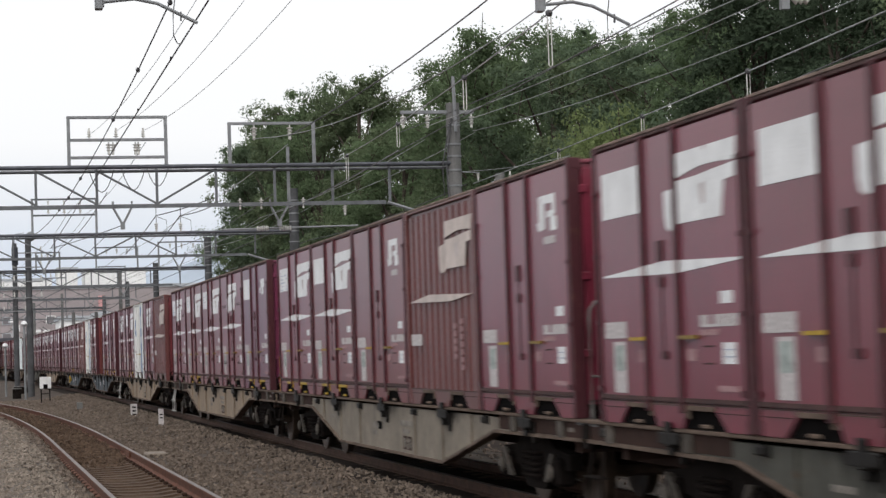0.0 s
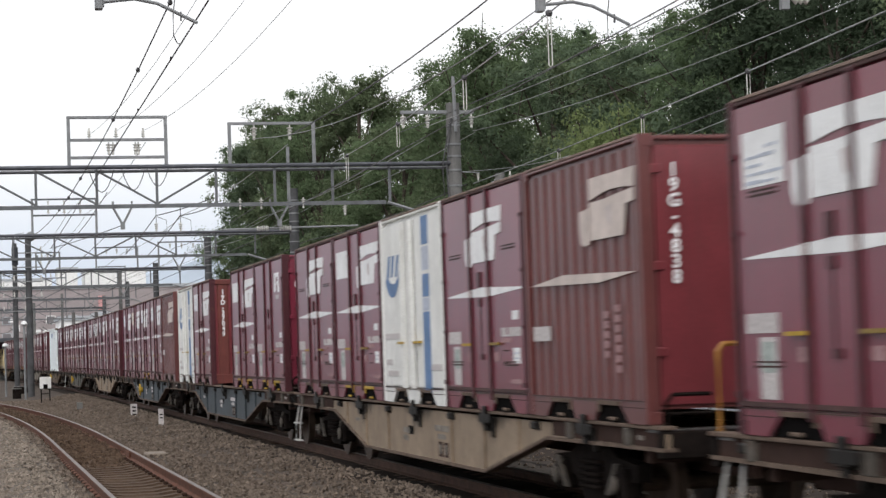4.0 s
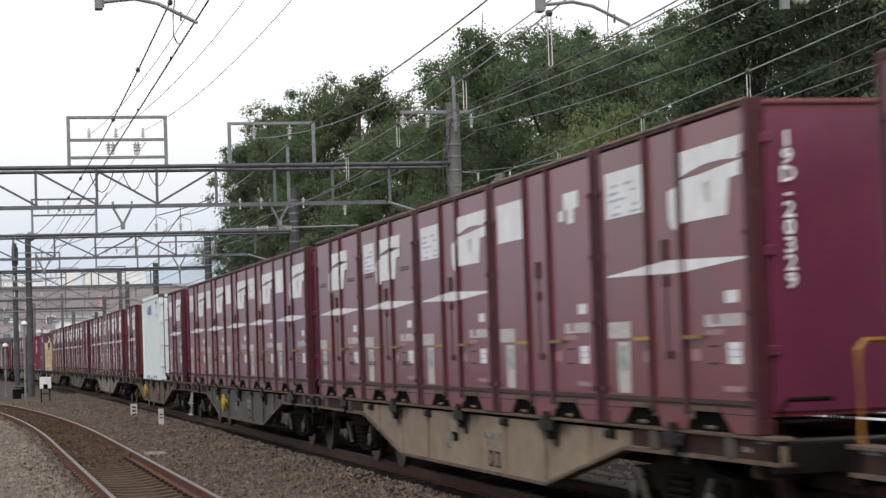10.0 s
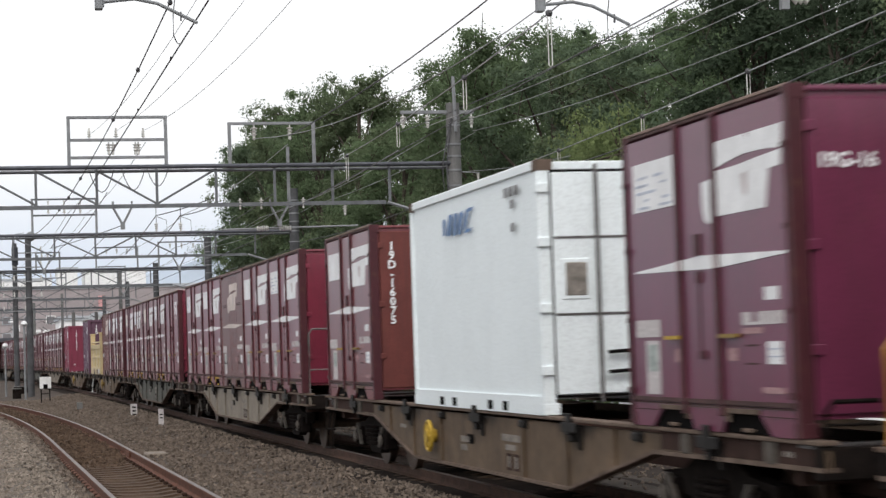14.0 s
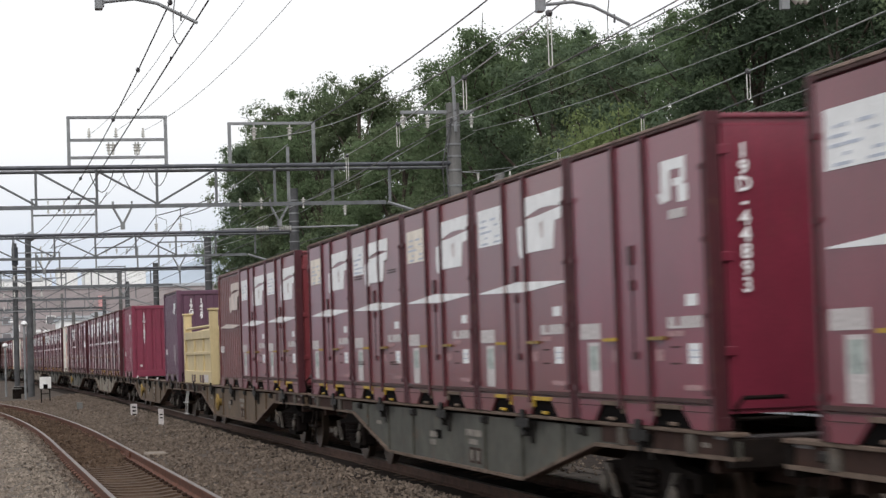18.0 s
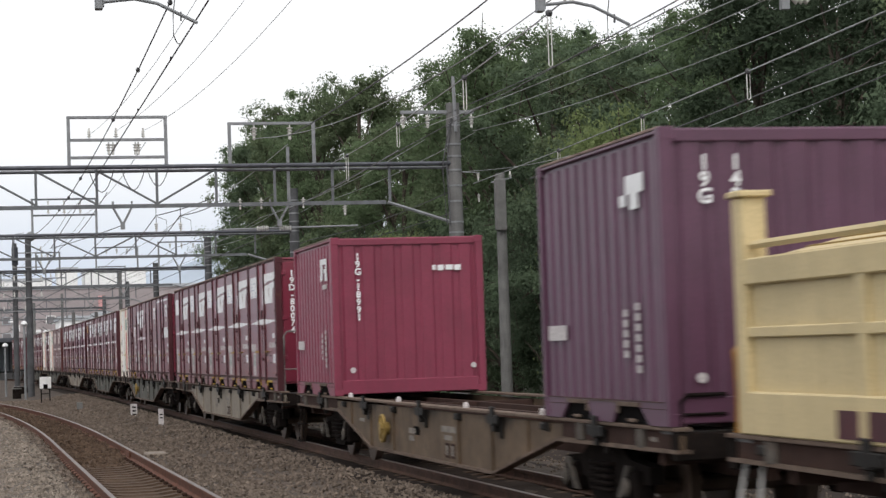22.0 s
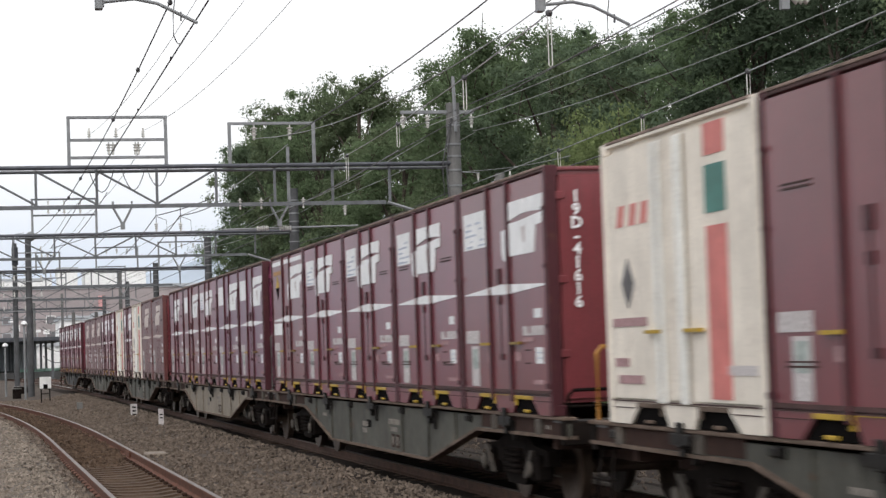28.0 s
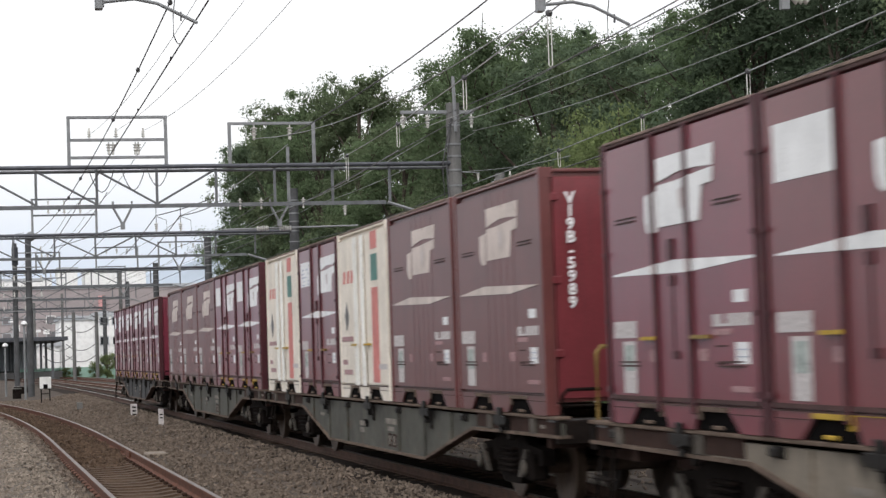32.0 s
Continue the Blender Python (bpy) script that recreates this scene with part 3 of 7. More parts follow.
def tall_white():
    """A white twenty-foot refrigerated box."""
    ln, ht = 6.058, 2.59
    ob = tagged(new("white_container"), "clean white twenty-foot insulated container with end doors", "container", "containers on the train")
    hl, hw, p = ln / 2, W / 2, MAT["white"]
    part("body", slab(-hw + 0.03, hw - 0.03, -hl + 0.04, hl - 0.04, 0.16, ht - 0.02, 0.01), p, ob)
    for side in (-1, 1):
        part("top_rail", slab(side * (hw - 0.08), side * hw, -hl + 0.1, hl - 0.1, ht - 0.1, ht, 0.01), p, ob)
        part("bottom_sill", slab(side * (hw - 0.06), side * (hw - 0.002), -hl + 0.1, hl - 0.1, 0.0, 0.19), p, ob)
        for y in (-1.5, -0.85, 0.85, 1.5):
            # Near-black patches stand for the shade in the fork slots.
            part("fork_pocket", slab(side * (hw - 0.05), side * (hw + 0.002), y - 0.1, y + 0.1, 0.02, 0.12), MAT["dark"], ob)
        for e in (-1, 1):
            bm = slab(side * (hw - 0.13), side * hw, e * (hl - 0.1), e * hl, 0.0, ht, 0.01)
            part("corner_post", bm, p, ob)
            for z in (0.0, ht - 0.12):
                part("corner_casting", slab(side * (hw - 0.17), side * (hw + 0.004), e * (hl - 0.17), e * (hl + 0.004), z, z + 0.12, 0.008), MAT["edge"] if z else p, ob)
        for z in (0.45, 1.08, 1.75, 2.3):
            part("door_hinge", slab(side * (hw - 0.12), side * (hw + 0.012), -hl - 0.03, -hl + 0.07, z - 0.05, z + 0.05, 0.008), p, ob)
        part("door_gap", slab(side * (hw - 0.155), side * (hw - 0.13), -hl - 0.006, -hl + 0.03, 0.2, ht - 0.13), MAT["dark"], ob, "dark rubber seal beside the doors")
    for z in (0.17, ht - 0.135):
        part("door_gap", slab(-hw + 0.14, hw - 0.14, -hl - 0.006, -hl + 0.03, z, z + 0.03), MAT["dark"], ob, "dark rubber seal round the doors")
    for x0, x1 in ((-hw + 0.14, -0.01), (0.01, hw - 0.14)):
        part("end_door", slab(x0, x1, -hl - 0.012, -hl + 0.05, 0.2, ht - 0.13, 0.012), p, ob)
        for z in (1.0, 1.78):
            part("door_groove", slab(x0 + 0.02, x1 - 0.02, -hl - 0.018, -hl - 0.008, z, z + 0.025), MAT["steel"], ob)
    for x in (-0.62, -0.14, 0.62):
        part("lock_bar", tube([(x, -hl - 0.05, 0.12), (x, -hl - 0.05, ht - 0.06)], 0.022), MAT["steel"], ob)
    part("vent_frame", slab(-1.0, -0.70, -hl - 0.022, -hl, 1.16, 1.58, 0.01), p, ob)
    part("vent", slab(-0.96, -0.73, -hl - 0.03, -hl, 1.2, 1.54, 0.01), MAT["faint"], ob, "grey ventilation panel")
    for z in (0.42, 0.62):
        part("door_handle", tube([(-0.55, -hl - 0.07, z), (-0.12, -hl - 0.07, z + 0.02)], 0.022), MAT["dark"], ob)
    for u, w, lean, v0, v1 in ((0.31, 0.020, 0.0, 0.795, 0.87), (0.345, 0.03, 0.02, 0.79, 0.885), (0.395, 0.026, 0.016, 0.785, 0.885), (0.435, 0.022, 0.024, 0.785, 0.885), (0.48, 0.05, 0.02, 0.785, 0.80), (0.495, 0.05, 0.02, 0.875, 0.89), (0.482, 0.018, 0.022, 0.80, 0.875)):
        part("emblem", on_side(u, u + w, v0, v1, length=ln, lean=lean, height=ht), MAT["blue"], ob, "faded blue stroke of a painted mark")
    for u in (0.79, 0.825, 0.86):
        part("figure_bar", on_side(u, u + 0.018, 0.885, 0.925, length=ln, height=ht), MAT["steel"], ob, "grey painted figure too small to read")
    for v in (0.835, 0.74):
        part("figure_bar", on_side(0.83, 0.848, v, v + 0.035, length=ln, height=ht), MAT["steel"], ob, "grey painted figure too small to read")
    return ob


def open_top():
    """A tan open-top bulk container with taller end posts."""
    ln, ht = 6.058, 1.53
    ob = tagged(new("open_top_container"), "tan-yellow open-top steel bulk container with ribbed sides", "container", "containers on the train")
    hl, hw, p = ln / 2, W / 2, MAT["tan"]
    for side in (-1, 1):
        part("side_wall", slab(side * (hw - 0.12), side * (hw - 0.06), -hl + 0.1, hl - 0.1, 0.2, ht - 0.25), p, ob)
        part("top_rail", slab(side * (hw - 0.14), side * (hw - 0.01), -hl + 0.1, hl - 0.1, ht - 0.42, ht - 0.22, 0.012), p, ob)
        part("cover_rail", tube([(side * (hw - 0.08), -hl + 0.2, ht - 0.12), (side * (hw - 0.08), hl - 0.2, ht - 0.12)], 0.035), p, ob)
        part("middle_rail", slab(side * (hw - 0.10), side * (hw - 0.02), -hl + 0.1, hl - 0.1, 0.72, 0.80, 0.008), p, ob)
        bm = slab(side * (hw - 0.12), side * hw, -hl + 0.1, hl - 0.1, 0.0, 0.32, 0.012)
        part("bottom_sill", bm, p, ob)
        for y in (-hl + 0.31 * ln, -hl + 0.64 * ln):
            part("side_rib", slab(side * (hw - 0.10), side * (hw - 0.015), y - 0.07, y + 0.07, 0.3, ht - 0.4, 0.008), p, ob)
        for e in (-1, 1):
            part("corner_post", slab(side * (hw - 0.2), side * (hw + 0.002), e * (hl - 0.2), e * hl, 0.0, ht + 0.24, 0.012), p, ob)
            part("post_cap", slab(side * (hw - 0.24), side * (hw + 0.03), e * (hl - 0.24), e * (hl + 0.03), ht + 0.24, ht + 0.29, 0.01), p, ob)
    for e in (-1, 1):
        part("end_wall", slab(-hw + 0.15, hw - 0.15, e * (hl - 0.12), e * (hl - 0.04), 0.1, ht - 0.2, 0.01), p, ob)
    part("floor", slab(-hw + 0.1, hw - 0.1, -hl + 0.1, hl - 0.1, 0.1, 0.2), p, ob)
    for c in (0.82, -1.03):
        part("fork_pocket", slab(-hw - 0.008, -hw + 0.03, c - 0.42, c + 0.42, 0.03, 0.22), MAT["seam"], ob, "dark red fork-lift opening")
        part("pocket_divider", slab(-hw - 0.012, -hw, c - 0.06, c + 0.06, 0.03, 0.22), p, ob)
    part("cover", prism([(-hw + 0.1, ht - 0.24), (0.0, ht + 0.02), (hw - 0.1, ht - 0.24)], "y", -hl + 0.2, hl - 0.2), p, ob, "tan cover sheet over the open top")
    for f in (0.12, 0.38, 0.62, 0.86):
        x = -hw + 0.1 + f * (hw - 0.1)
        z = ht - 0.24 + 0.26 * f
        part("cover_seam", tube([(x, -hl + 0.21, z), (x, hl - 0.21, z)], 0.014, 5), MAT["ochre"], ob, "dark seam across the cover sheet")
    part("number_bar", slab(-hw + 0.35, -hw + 1.2, -hl + 0.03, -hl + 0.042, ht - 0.38, ht - 0.26), MAT["rust"], ob, "dark stencilled number too worn to read")
    for a, b, v in ((0.76, 0.90, 0.03), (0.76, 0.90, 0.09)):
        part("label_plate", on_side(a, b, v, v + 0.06, length=ln, height=ht), MAT["label"], ob)
    return ob


# ---- wagons ----
HALF = 9.62           # from the middle to the front end of a wagon's frame
REAR = 10.08          # and to its rear end
BOGIE = 7.05          # from the middle to a bogie's centre
WHEEL = 0.41


def bogie(parent, y):
    """A two-axle bogie: side frames with coil springs, axle boxes, wheels."""
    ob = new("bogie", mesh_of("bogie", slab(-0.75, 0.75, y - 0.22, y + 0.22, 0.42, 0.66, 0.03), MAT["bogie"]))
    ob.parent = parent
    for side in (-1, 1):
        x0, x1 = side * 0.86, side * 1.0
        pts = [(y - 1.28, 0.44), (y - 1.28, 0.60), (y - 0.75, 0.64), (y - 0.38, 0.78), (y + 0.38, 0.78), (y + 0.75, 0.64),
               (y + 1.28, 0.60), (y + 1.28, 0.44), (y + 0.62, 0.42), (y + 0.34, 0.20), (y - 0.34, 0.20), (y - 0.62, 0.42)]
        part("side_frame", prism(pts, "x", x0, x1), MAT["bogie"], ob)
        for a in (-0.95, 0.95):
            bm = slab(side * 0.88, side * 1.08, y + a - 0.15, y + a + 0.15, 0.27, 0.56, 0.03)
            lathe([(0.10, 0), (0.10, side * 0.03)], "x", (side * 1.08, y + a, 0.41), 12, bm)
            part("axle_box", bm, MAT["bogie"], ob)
            prof = [(0.12, -0.03), (0.36, -0.02), (WHEEL, -0.02), (WHEEL, 0.07), (WHEEL + 0.03, 0.075), (WHEEL + 0.03, 0.1), (0.34, 0.1), (0.12, 0.06)]
            if side < 0:
                prof = [(r, 0.07 - o) for r, o in prof][::-1]
                prof = [(r, o - 0.07) for r, o in prof]
            bm = lathe([(r, (o if side < 0 else -o)) for r, o in prof], "x", (side * 0.56, 0.0, 0.0), 24)
            for j in range(2):
                lathe([(0.028, 0), (0.028, side * 0.02)], "x", (side * 0.60, 0.24 * math.cos(j * 3.1416), 0.24 * math.sin(j * 3.1416)), 8, bm)
            wheel = part("wheel", bm, MAT["tread"], ob)
            wheel.location = (0.0, y + a, WHEEL)
        for a in ((-0.95, 0.95) if side < 0 else ()):
            bm = prism([(y + a - 0.05, 0.60), (y + a + 0.05, 0.60), (y + a + 0.05 - a * 0.28, 0.30), (y + a - 0.05 - a * 0.28, 0.30)], "x", -1.10, -1.06)
            part("brake_link", bm, MAT["bracket"], ob, "dusty grey hanging brake link")
            part("axle_cap", lathe([(0.085, 0), (0.085, -0.02), (0.05, -0.035)], "x", (-1.11, y + a, 0.41), 12), MAT["bracket"], ob, "dusty round axle cover")
        for a in ((-0.2, 0.0, 0.2) if side < 0 else ()):
            bm = bmesh.new()
            for i in range(5):
                lathe([(0.075, -0.02), (0.085, 0), (0.075, 0.02)], "z", (side * 1.02, y + a, 0.34 + 0.06 * i), 10, bm)
            part("coil_spring", bm, MAT["bogie"], ob)
    for a in (-0.95, 0.95):
        part("axle", tube([(-0.9, y + a, WHEEL), (0.9, y + a, WHEEL)], 0.075, 10), MAT["tread"], ob)
    return ob


def wagon(paint, wheel_colour, pale_rail=False):
    """A flat container wagon with deep fish-bellied side sills."""
    ob = tagged(new("container_wagon"), "weathered flat container wagon with fish-bellied side sills", "wagon", "wagons of the freight train")
    for side in (-1, 1):
        xo, xi = side * 1.17, side * 1.12
        pts = [(-HALF, 0.93), (-HALF, 0.80), (-6.1, 0.78), (-3.5, 0.31), (3.5, 0.31), (6.1, 0.78), (REAR, 0.80), (REAR, 0.93)]
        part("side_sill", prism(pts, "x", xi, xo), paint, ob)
        part("top_flange", slab(side * 1.06, side * 1.215, -HALF, REAR, 0.962, 0.996, 0.006), MAT["edge"], ob, "dusty brown top edge of the side sill")
        for a, b in ((-HALF + 0.1, -6.25), (6.25, REAR - 0.1)):
            if side > 0:
                continue
            # Dark plate on the sill face paints the shade between its flanges.
            part("web_recess", slab(side * 1.171, side * 1.176, a, b, 0.808, 0.958), MAT["rust"], ob, "dark plate painting the shade between the sill flanges")
            for q in (0.25, 0.8):
                y = a + (b - a) * q
                part("sill_bracket", slab(side * 1.13, side * 1.212, y - 0.09, y + 0.09, 0.795, 0.962, 0.01), MAT["bracket"], ob, "dusty grey bracket between the flanges")
        bm = bmesh.new()
        for (a, b), (c, d) in zip(pts[1:6], pts[2:7]):
            prism([(a, b - 0.02), (c, d - 0.02), (c, d + 0.012), (a, b + 0.012)], "x", side * 1.06, side * 1.205, bm)
        part("bottom_flange", bm, MAT["edge"], ob, "rusty lower flange of the side sill")
        for y in ((-5.0, -3.5, -1.9, 1.9, 3.5, 5.0) if side < 0 else ()):
            z = 0.31 + 0.47 * max(0, (abs(y) - 3.5) / 2.6) + 0.02
            part("stiffener", slab(side * 1.165, side * 1.20, y - 0.02, y + 0.02, z, 0.93), paint, ob)
        for i in range(5 if side < 0 else 0):
            for o in (0.0, 1.88):
                y = (i - 2) * 3.755 + o
                if o:
                    bm = slab(side * 1.1, side * 1.222, y - 0.09, y + 0.07, 0.85, 0.93, 0.015)
                    slab(side * 1.12, side * 1.205, y - 0.16, y - 0.13, 0.84, 0.93, 0.008, bm)
                else:
                    bm = slab(side * 1.1, side * 1.225, y - 0.13, y + 0.13, 0.83, 0.925, 0.02)
                    slab(side * 1.1, side * 1.24, y - 0.05, y + 0.05, 0.77, 0.93, 0.012, bm)
                    slab(side * 1.13, side * 1.21, y - 0.2, y - 0.17, 0.70, 0.92, 0.01, bm)
                if not o:
                    slab(side * 1.23, side * 1.255, y - 0.07, y + 0.09, 0.84, 1.05, 0.01, bm)
                    slab(side * 1.23, side * 1.25, y - 0.24, y + 0.24, 0.86, 0.96, 0.01, bm)
                part("container_latch", bm, MAT["latch"], ob, "dark container latch bracket")
        for e in (-1, 1):
            if side > 0 or e < 0:
                continue
            y = REAR - 0.42
            bm = bmesh.new()
            for q in (-0.16, 0.16):
                tube([(side * 1.15, y + q, 0.80), (side * 1.21, y + q * 1.3, 0.45), (side * 1.22, y + q * 1.3, 0.16)], 0.018, 6, bm)
            part("step_frame", bm, MAT["step"], ob)
            for z in (0.17, 0.47):
                part("step_tread", slab(side * 1.16, side * 1.26, y - 0.22, y + 0.22, z - 0.012, z + 0.012, 0.004), MAT["step"], ob, "pale worn step")
    for x in (-0.32, 0.32):
        part("centre_sill", slab(x - 0.05, x + 0.05, -HALF + 0.1, REAR - 0.1, 0.52, 0.92), MAT["rust"], ob)
    for i in range(4):
        y = -HALF + 0.6 + i * (2 * HALF - 1.2) / 3
        part("cross_beam", slab(-1.12, 1.12, y - 0.07, y + 0.07, 0.66, 0.925), MAT["rust"], ob)
    for e in (-1, 1):
        y = REAR if e > 0 else -HALF
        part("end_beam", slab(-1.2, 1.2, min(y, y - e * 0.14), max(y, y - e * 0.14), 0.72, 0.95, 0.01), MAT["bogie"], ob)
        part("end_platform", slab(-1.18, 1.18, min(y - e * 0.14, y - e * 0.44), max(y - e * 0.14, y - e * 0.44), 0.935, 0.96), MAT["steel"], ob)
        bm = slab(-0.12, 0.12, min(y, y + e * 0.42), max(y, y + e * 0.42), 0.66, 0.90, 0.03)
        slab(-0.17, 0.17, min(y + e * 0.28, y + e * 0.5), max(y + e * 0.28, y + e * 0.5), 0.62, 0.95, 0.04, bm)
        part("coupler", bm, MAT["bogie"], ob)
        part("brake_hose", tube([(0.35, y, 0.72), (0.36, y + e * 0.15, 0.6), (0.34, y + e * 0.3, 0.42), (0.28, y + e * 0.42, 0.5)], 0.025), MAT["dark"], ob)
        x = -1.13
        if e < 0:
            bm = tube([(x, y + 0.05, 0.95), (x, y + 0.05, 2.02), (x + 0.06, y + 0.05, 2.1), (x + 0.62, y + 0.05, 2.1), (x + 0.68, y + 0.05, 2.02), (x + 0.68, y + 0.05, 0.95)], 0.02)
            tube([(x, y + 0.05, 1.4), (x + 0.68, y + 0.05, 1.4)], 0.014, 6, bm)
            if pale_rail:
                part("handrail", bm, MAT["step"], ob, "grey end handrail")
            else:
                bm.free()
                bm = tube([(x, y + 0.05, 0.95), (x, y + 0.05, 1.2), (x + 0.06, y + 0.05, 1.26), (x + 0.4, y + 0.05, 1.26)], 0.02)
                tube([(x + 0.02, y + 0.05, 1.1), (x + 0.4, y + 0.05, 1.1)], 0.014, 6, bm)
                part("handrail", bm, MAT["bogie"], ob, "dark low end handrail")
        else:
            bm = tube([(x, y - 0.05, 0.95), (x, y - 0.05, 1.62), (x + 0.05, y - 0.05, 1.68), (x + 0.36, y - 0.05, 1.68), (x + 0.4, y - 0.05, 1.62), (x + 0.4, y - 0.05, 0.95)], 0.024)
            part("handrail", bm, MAT["orange"], ob, "orange end handrail")
        bogie(ob, e * BOGIE)
    if wheel_colour:
        y = 2.3
        bm = tube([(-1.26, y + 0.18 * math.cos(a), 0.62 + 0.18 * math.sin(a)) for a in np.linspace(0, 2 * math.pi, 18, endpoint=False)], 0.025, 6, None, True)
        for i in range(3):
            a = i * math.pi / 3
            tube([(-1.26, y - 0.2 * math.cos(a), 0.62 - 0.2 * math.sin(a)), (-1.26, y + 0.18 * math.cos(a), 0.62 + 0.18 * math.sin(a))], 0.022, 5, bm)
        lathe([(0.085, -0.04), (0.085, 0.12)], "x", (-1.26, y, 0.62), 12, bm)
        part("hand_wheel", bm, MAT[wheel_colour], ob, "yellow spoked hand brake wheel")
    # worn stencilled figures and framed panels on the sill
    for j, (y0, n, z0, h) in enumerate(((0.95, 4, 0.60, 0.07), (0.95, 3, 0.50, 0.07), (-0.95, 7, 0.68, 0.075), (-1.1, 5, 0.585, 0.06), (4.4, 5, 0.66, 0.05), (-8.9, 3, 0.86, 0.04))):
        bm = bmesh.new()
        for i in range(n):
            y = y0 - 0.105 * i * h / 0.07
            slab(-1.1765, -1.172, y - 0.085 * h / 0.07, y, z0, z0 + h, 0, bm)
        tagged(part("stencil", bm, MAT["label" if paint == FRAME["blue"] else "faint"], ob, "pale row of stencilled figures"), kind="stuff")
    for y in (-1.25, -1.55):
        part("card_frame", slab(-1.178, -1.172, y - 0.10, y + 0.10, 0.37, 0.55), MAT["rust"], ob, "dark framed card holder")
        part("card", slab(-1.180, -1.1785, y - 0.05, y + 0.05, 0.40, 0.52), MAT["faint"], ob, "pale card in a holder")
    # The hole is only a near-black plate that paints its shade.
    bm = prism([(0.30, 0.62), (0.33, 0.59), (0.62, 0.59), (0.65, 0.62), (0.65, 0.67), (0.62, 0.70), (0.33, 0.70), (0.30, 0.67)], "x", -1.175, -1.171)
    part("sill_hole", bm, MAT["dark"], ob, "dark oval plate standing for the shade in a sill hole")
    bm = slab(-0.95, -0.55, -0.7, 0.4, 0.28, 0.6, 0.04)
    part("air_tank", bm, MAT["bogie"], ob)
    return ob


# ---- the train ----
# Kinds of container: A plain square, P printed square, N no square; v with slots; J small mark, K small mark and square; C corrugated,
# S smooth; R pale with red, B pale with blue; T striped top; G crimson, U purple; W white, Y tan open top.
TRAIN = [
    (1.70, "grey", "", "A A A A A"),
    (0.50, "pale", "", "J C J A P"),
    (-0.14, "beige", "", "K Nv P P Pv"),
    (0.0, "beige", "", "C Nv B A Nv"),
    (-0.45, "blue", "", "J A - P B"),
    (-1.09, "blue", "yellow", "C P Pv Pc P"),
    (-0.84, "beige", "", "P K P Pv Nv"),
    (-1.38, "grey", "yellow", "A P A P Pc"),
    (-1.50, "olive", "yellow", "P W A"),
    (-0.60, "pale", "", "P A S A P"),
    (-0.58, "grey", "", "J P Pc Pv Pc"),
    (-0.92, "olive", "ochre", "P P C Y"),
    (-0.75, "olive", "ochre", "U - - - G"),
    (0.03, "pale", "", "P P P P A"),
    (0.08, "grey", "ochre", "T J Pv Lv R"),
    (-0.05, "grey", "", "P Pv Pv Pv D"),
    (-0.87, "pale", "", "A A Pv A Nv"),
    (-0.80, "grey", "", "S S R P R"),
    (-1.35, "grey", "", "A A S S S"),
    (-0.40, "dark", "", "A A A A A"),
]
ACROSS = {(2, 0): "19G", (7, 0): "19G", (4, 0): "19G-1", (8, 0): "19G-16", (16, 0): "19G"}
NUMBERS = {(1, 0): "19D-43876", (3, 0): "19G-4838", (4, 3): "19D-37049", (6, 0): "19D-20329", (8, 4): "19D-16075", (10, 0): "19D-44893", (11, 0): "19D-",
           (13, 0): "19D-80074", (15, 0): "19D-41616", (17, 0): "V19B-5989", (12, 4): "19G-18991"}
SHADE = "44141 10331 21431 01314 01434 13141 31054 25353 25535 43514 15354 54351 00000 45454 15454 54415 22454 45454 44554 14141".split()
SPREAD = {6: 0.08, 10: 0.06, 13: 0.045, 17: 0.12}      # looser loading on some wagons
RAILED = {1: "orange", 2: "orange", 5: "orange", 7: "orange", 3: "bogie", 14: "orange", 11: "orange", 12: "orange", 16: "ochre"}      # rear handrails
PALE_STEPS = (2, 3, 7, 11)
YELLOW_LIPS = "11000 00011 10010 00010 11000 00100 00000 00000 01100 00010 01011 10000 00000 11101 00010 11111 11010 00000 11000 11111".split()
PROTO, RIDING = {}, []


def make_container(code):
    paint = MAROON[0]
    kind, extra = code[0], code[1:]
    if kind in "APN":
        ob = standard(paint, {"A": "plain", "P": "print", "N": ""}[kind], vents="v" in extra)
        for p in ob.children:
            if "c" in extra and p.name.startswith("marking_square"):
                p.data.materials[0] = MAT["cream"]
        return ob
    if kind == "J":
        return standard(paint, "", True, False)
    if kind == "L":
        return standard(paint, "", "low", False, vents=True)
    if kind == "K":
        return standard(paint, "plain", "flag", False)
    if kind == "T":
        return standard(paint, "", True, False, strip=True)
    if kind == "D":
        return warned(paint)
    if kind == "C":
        return ribbed(MAT["brown"])
    if kind == "S":
        return smooth(MAT["brown"])
    if kind == "R":
        return pale(MAT["cream"], "red", "diamond")
    if kind == "B":
        return pale(MAT["offwhite"], "blue", "crest")
    if kind == "W":
        return tall_white()
    if kind == "Y":
        return open_top()
    return ribbed(MAT["magenta" if kind == "G" else "purple"], False, "flag" if kind == "U" else True, 12)


LABELS = {"A": "maroon freight container with a white square and stripe", "P": "maroon freight container with a printed white square",
          "N": "maroon freight container with slots and a white stripe", "J": "maroon freight container with a small mark, no stripe",
          "L": "maroon freight container with slots and small mark", "K": "dark maroon freight container with white square, no stripe", "C": "brown corrugated freight container with white stripe",
          "S": "brown smooth-sided container with slots and white stripe", "R": "worn cream container with a red vertical stripe",
          "B": "worn white container with a blue vertical stripe", "T": "maroon freight container with white strip under roof", "D": "maroon freight container with a diamond warning sign",
          "G": "crimson corrugated container standing alone on its wagon", "U": "purple corrugated container on a half-empty wagon",
          "W": "clean white twenty-foot insulated container with end doors", "Y": "tan-yellow open-top bulk container with ribbed sides"}


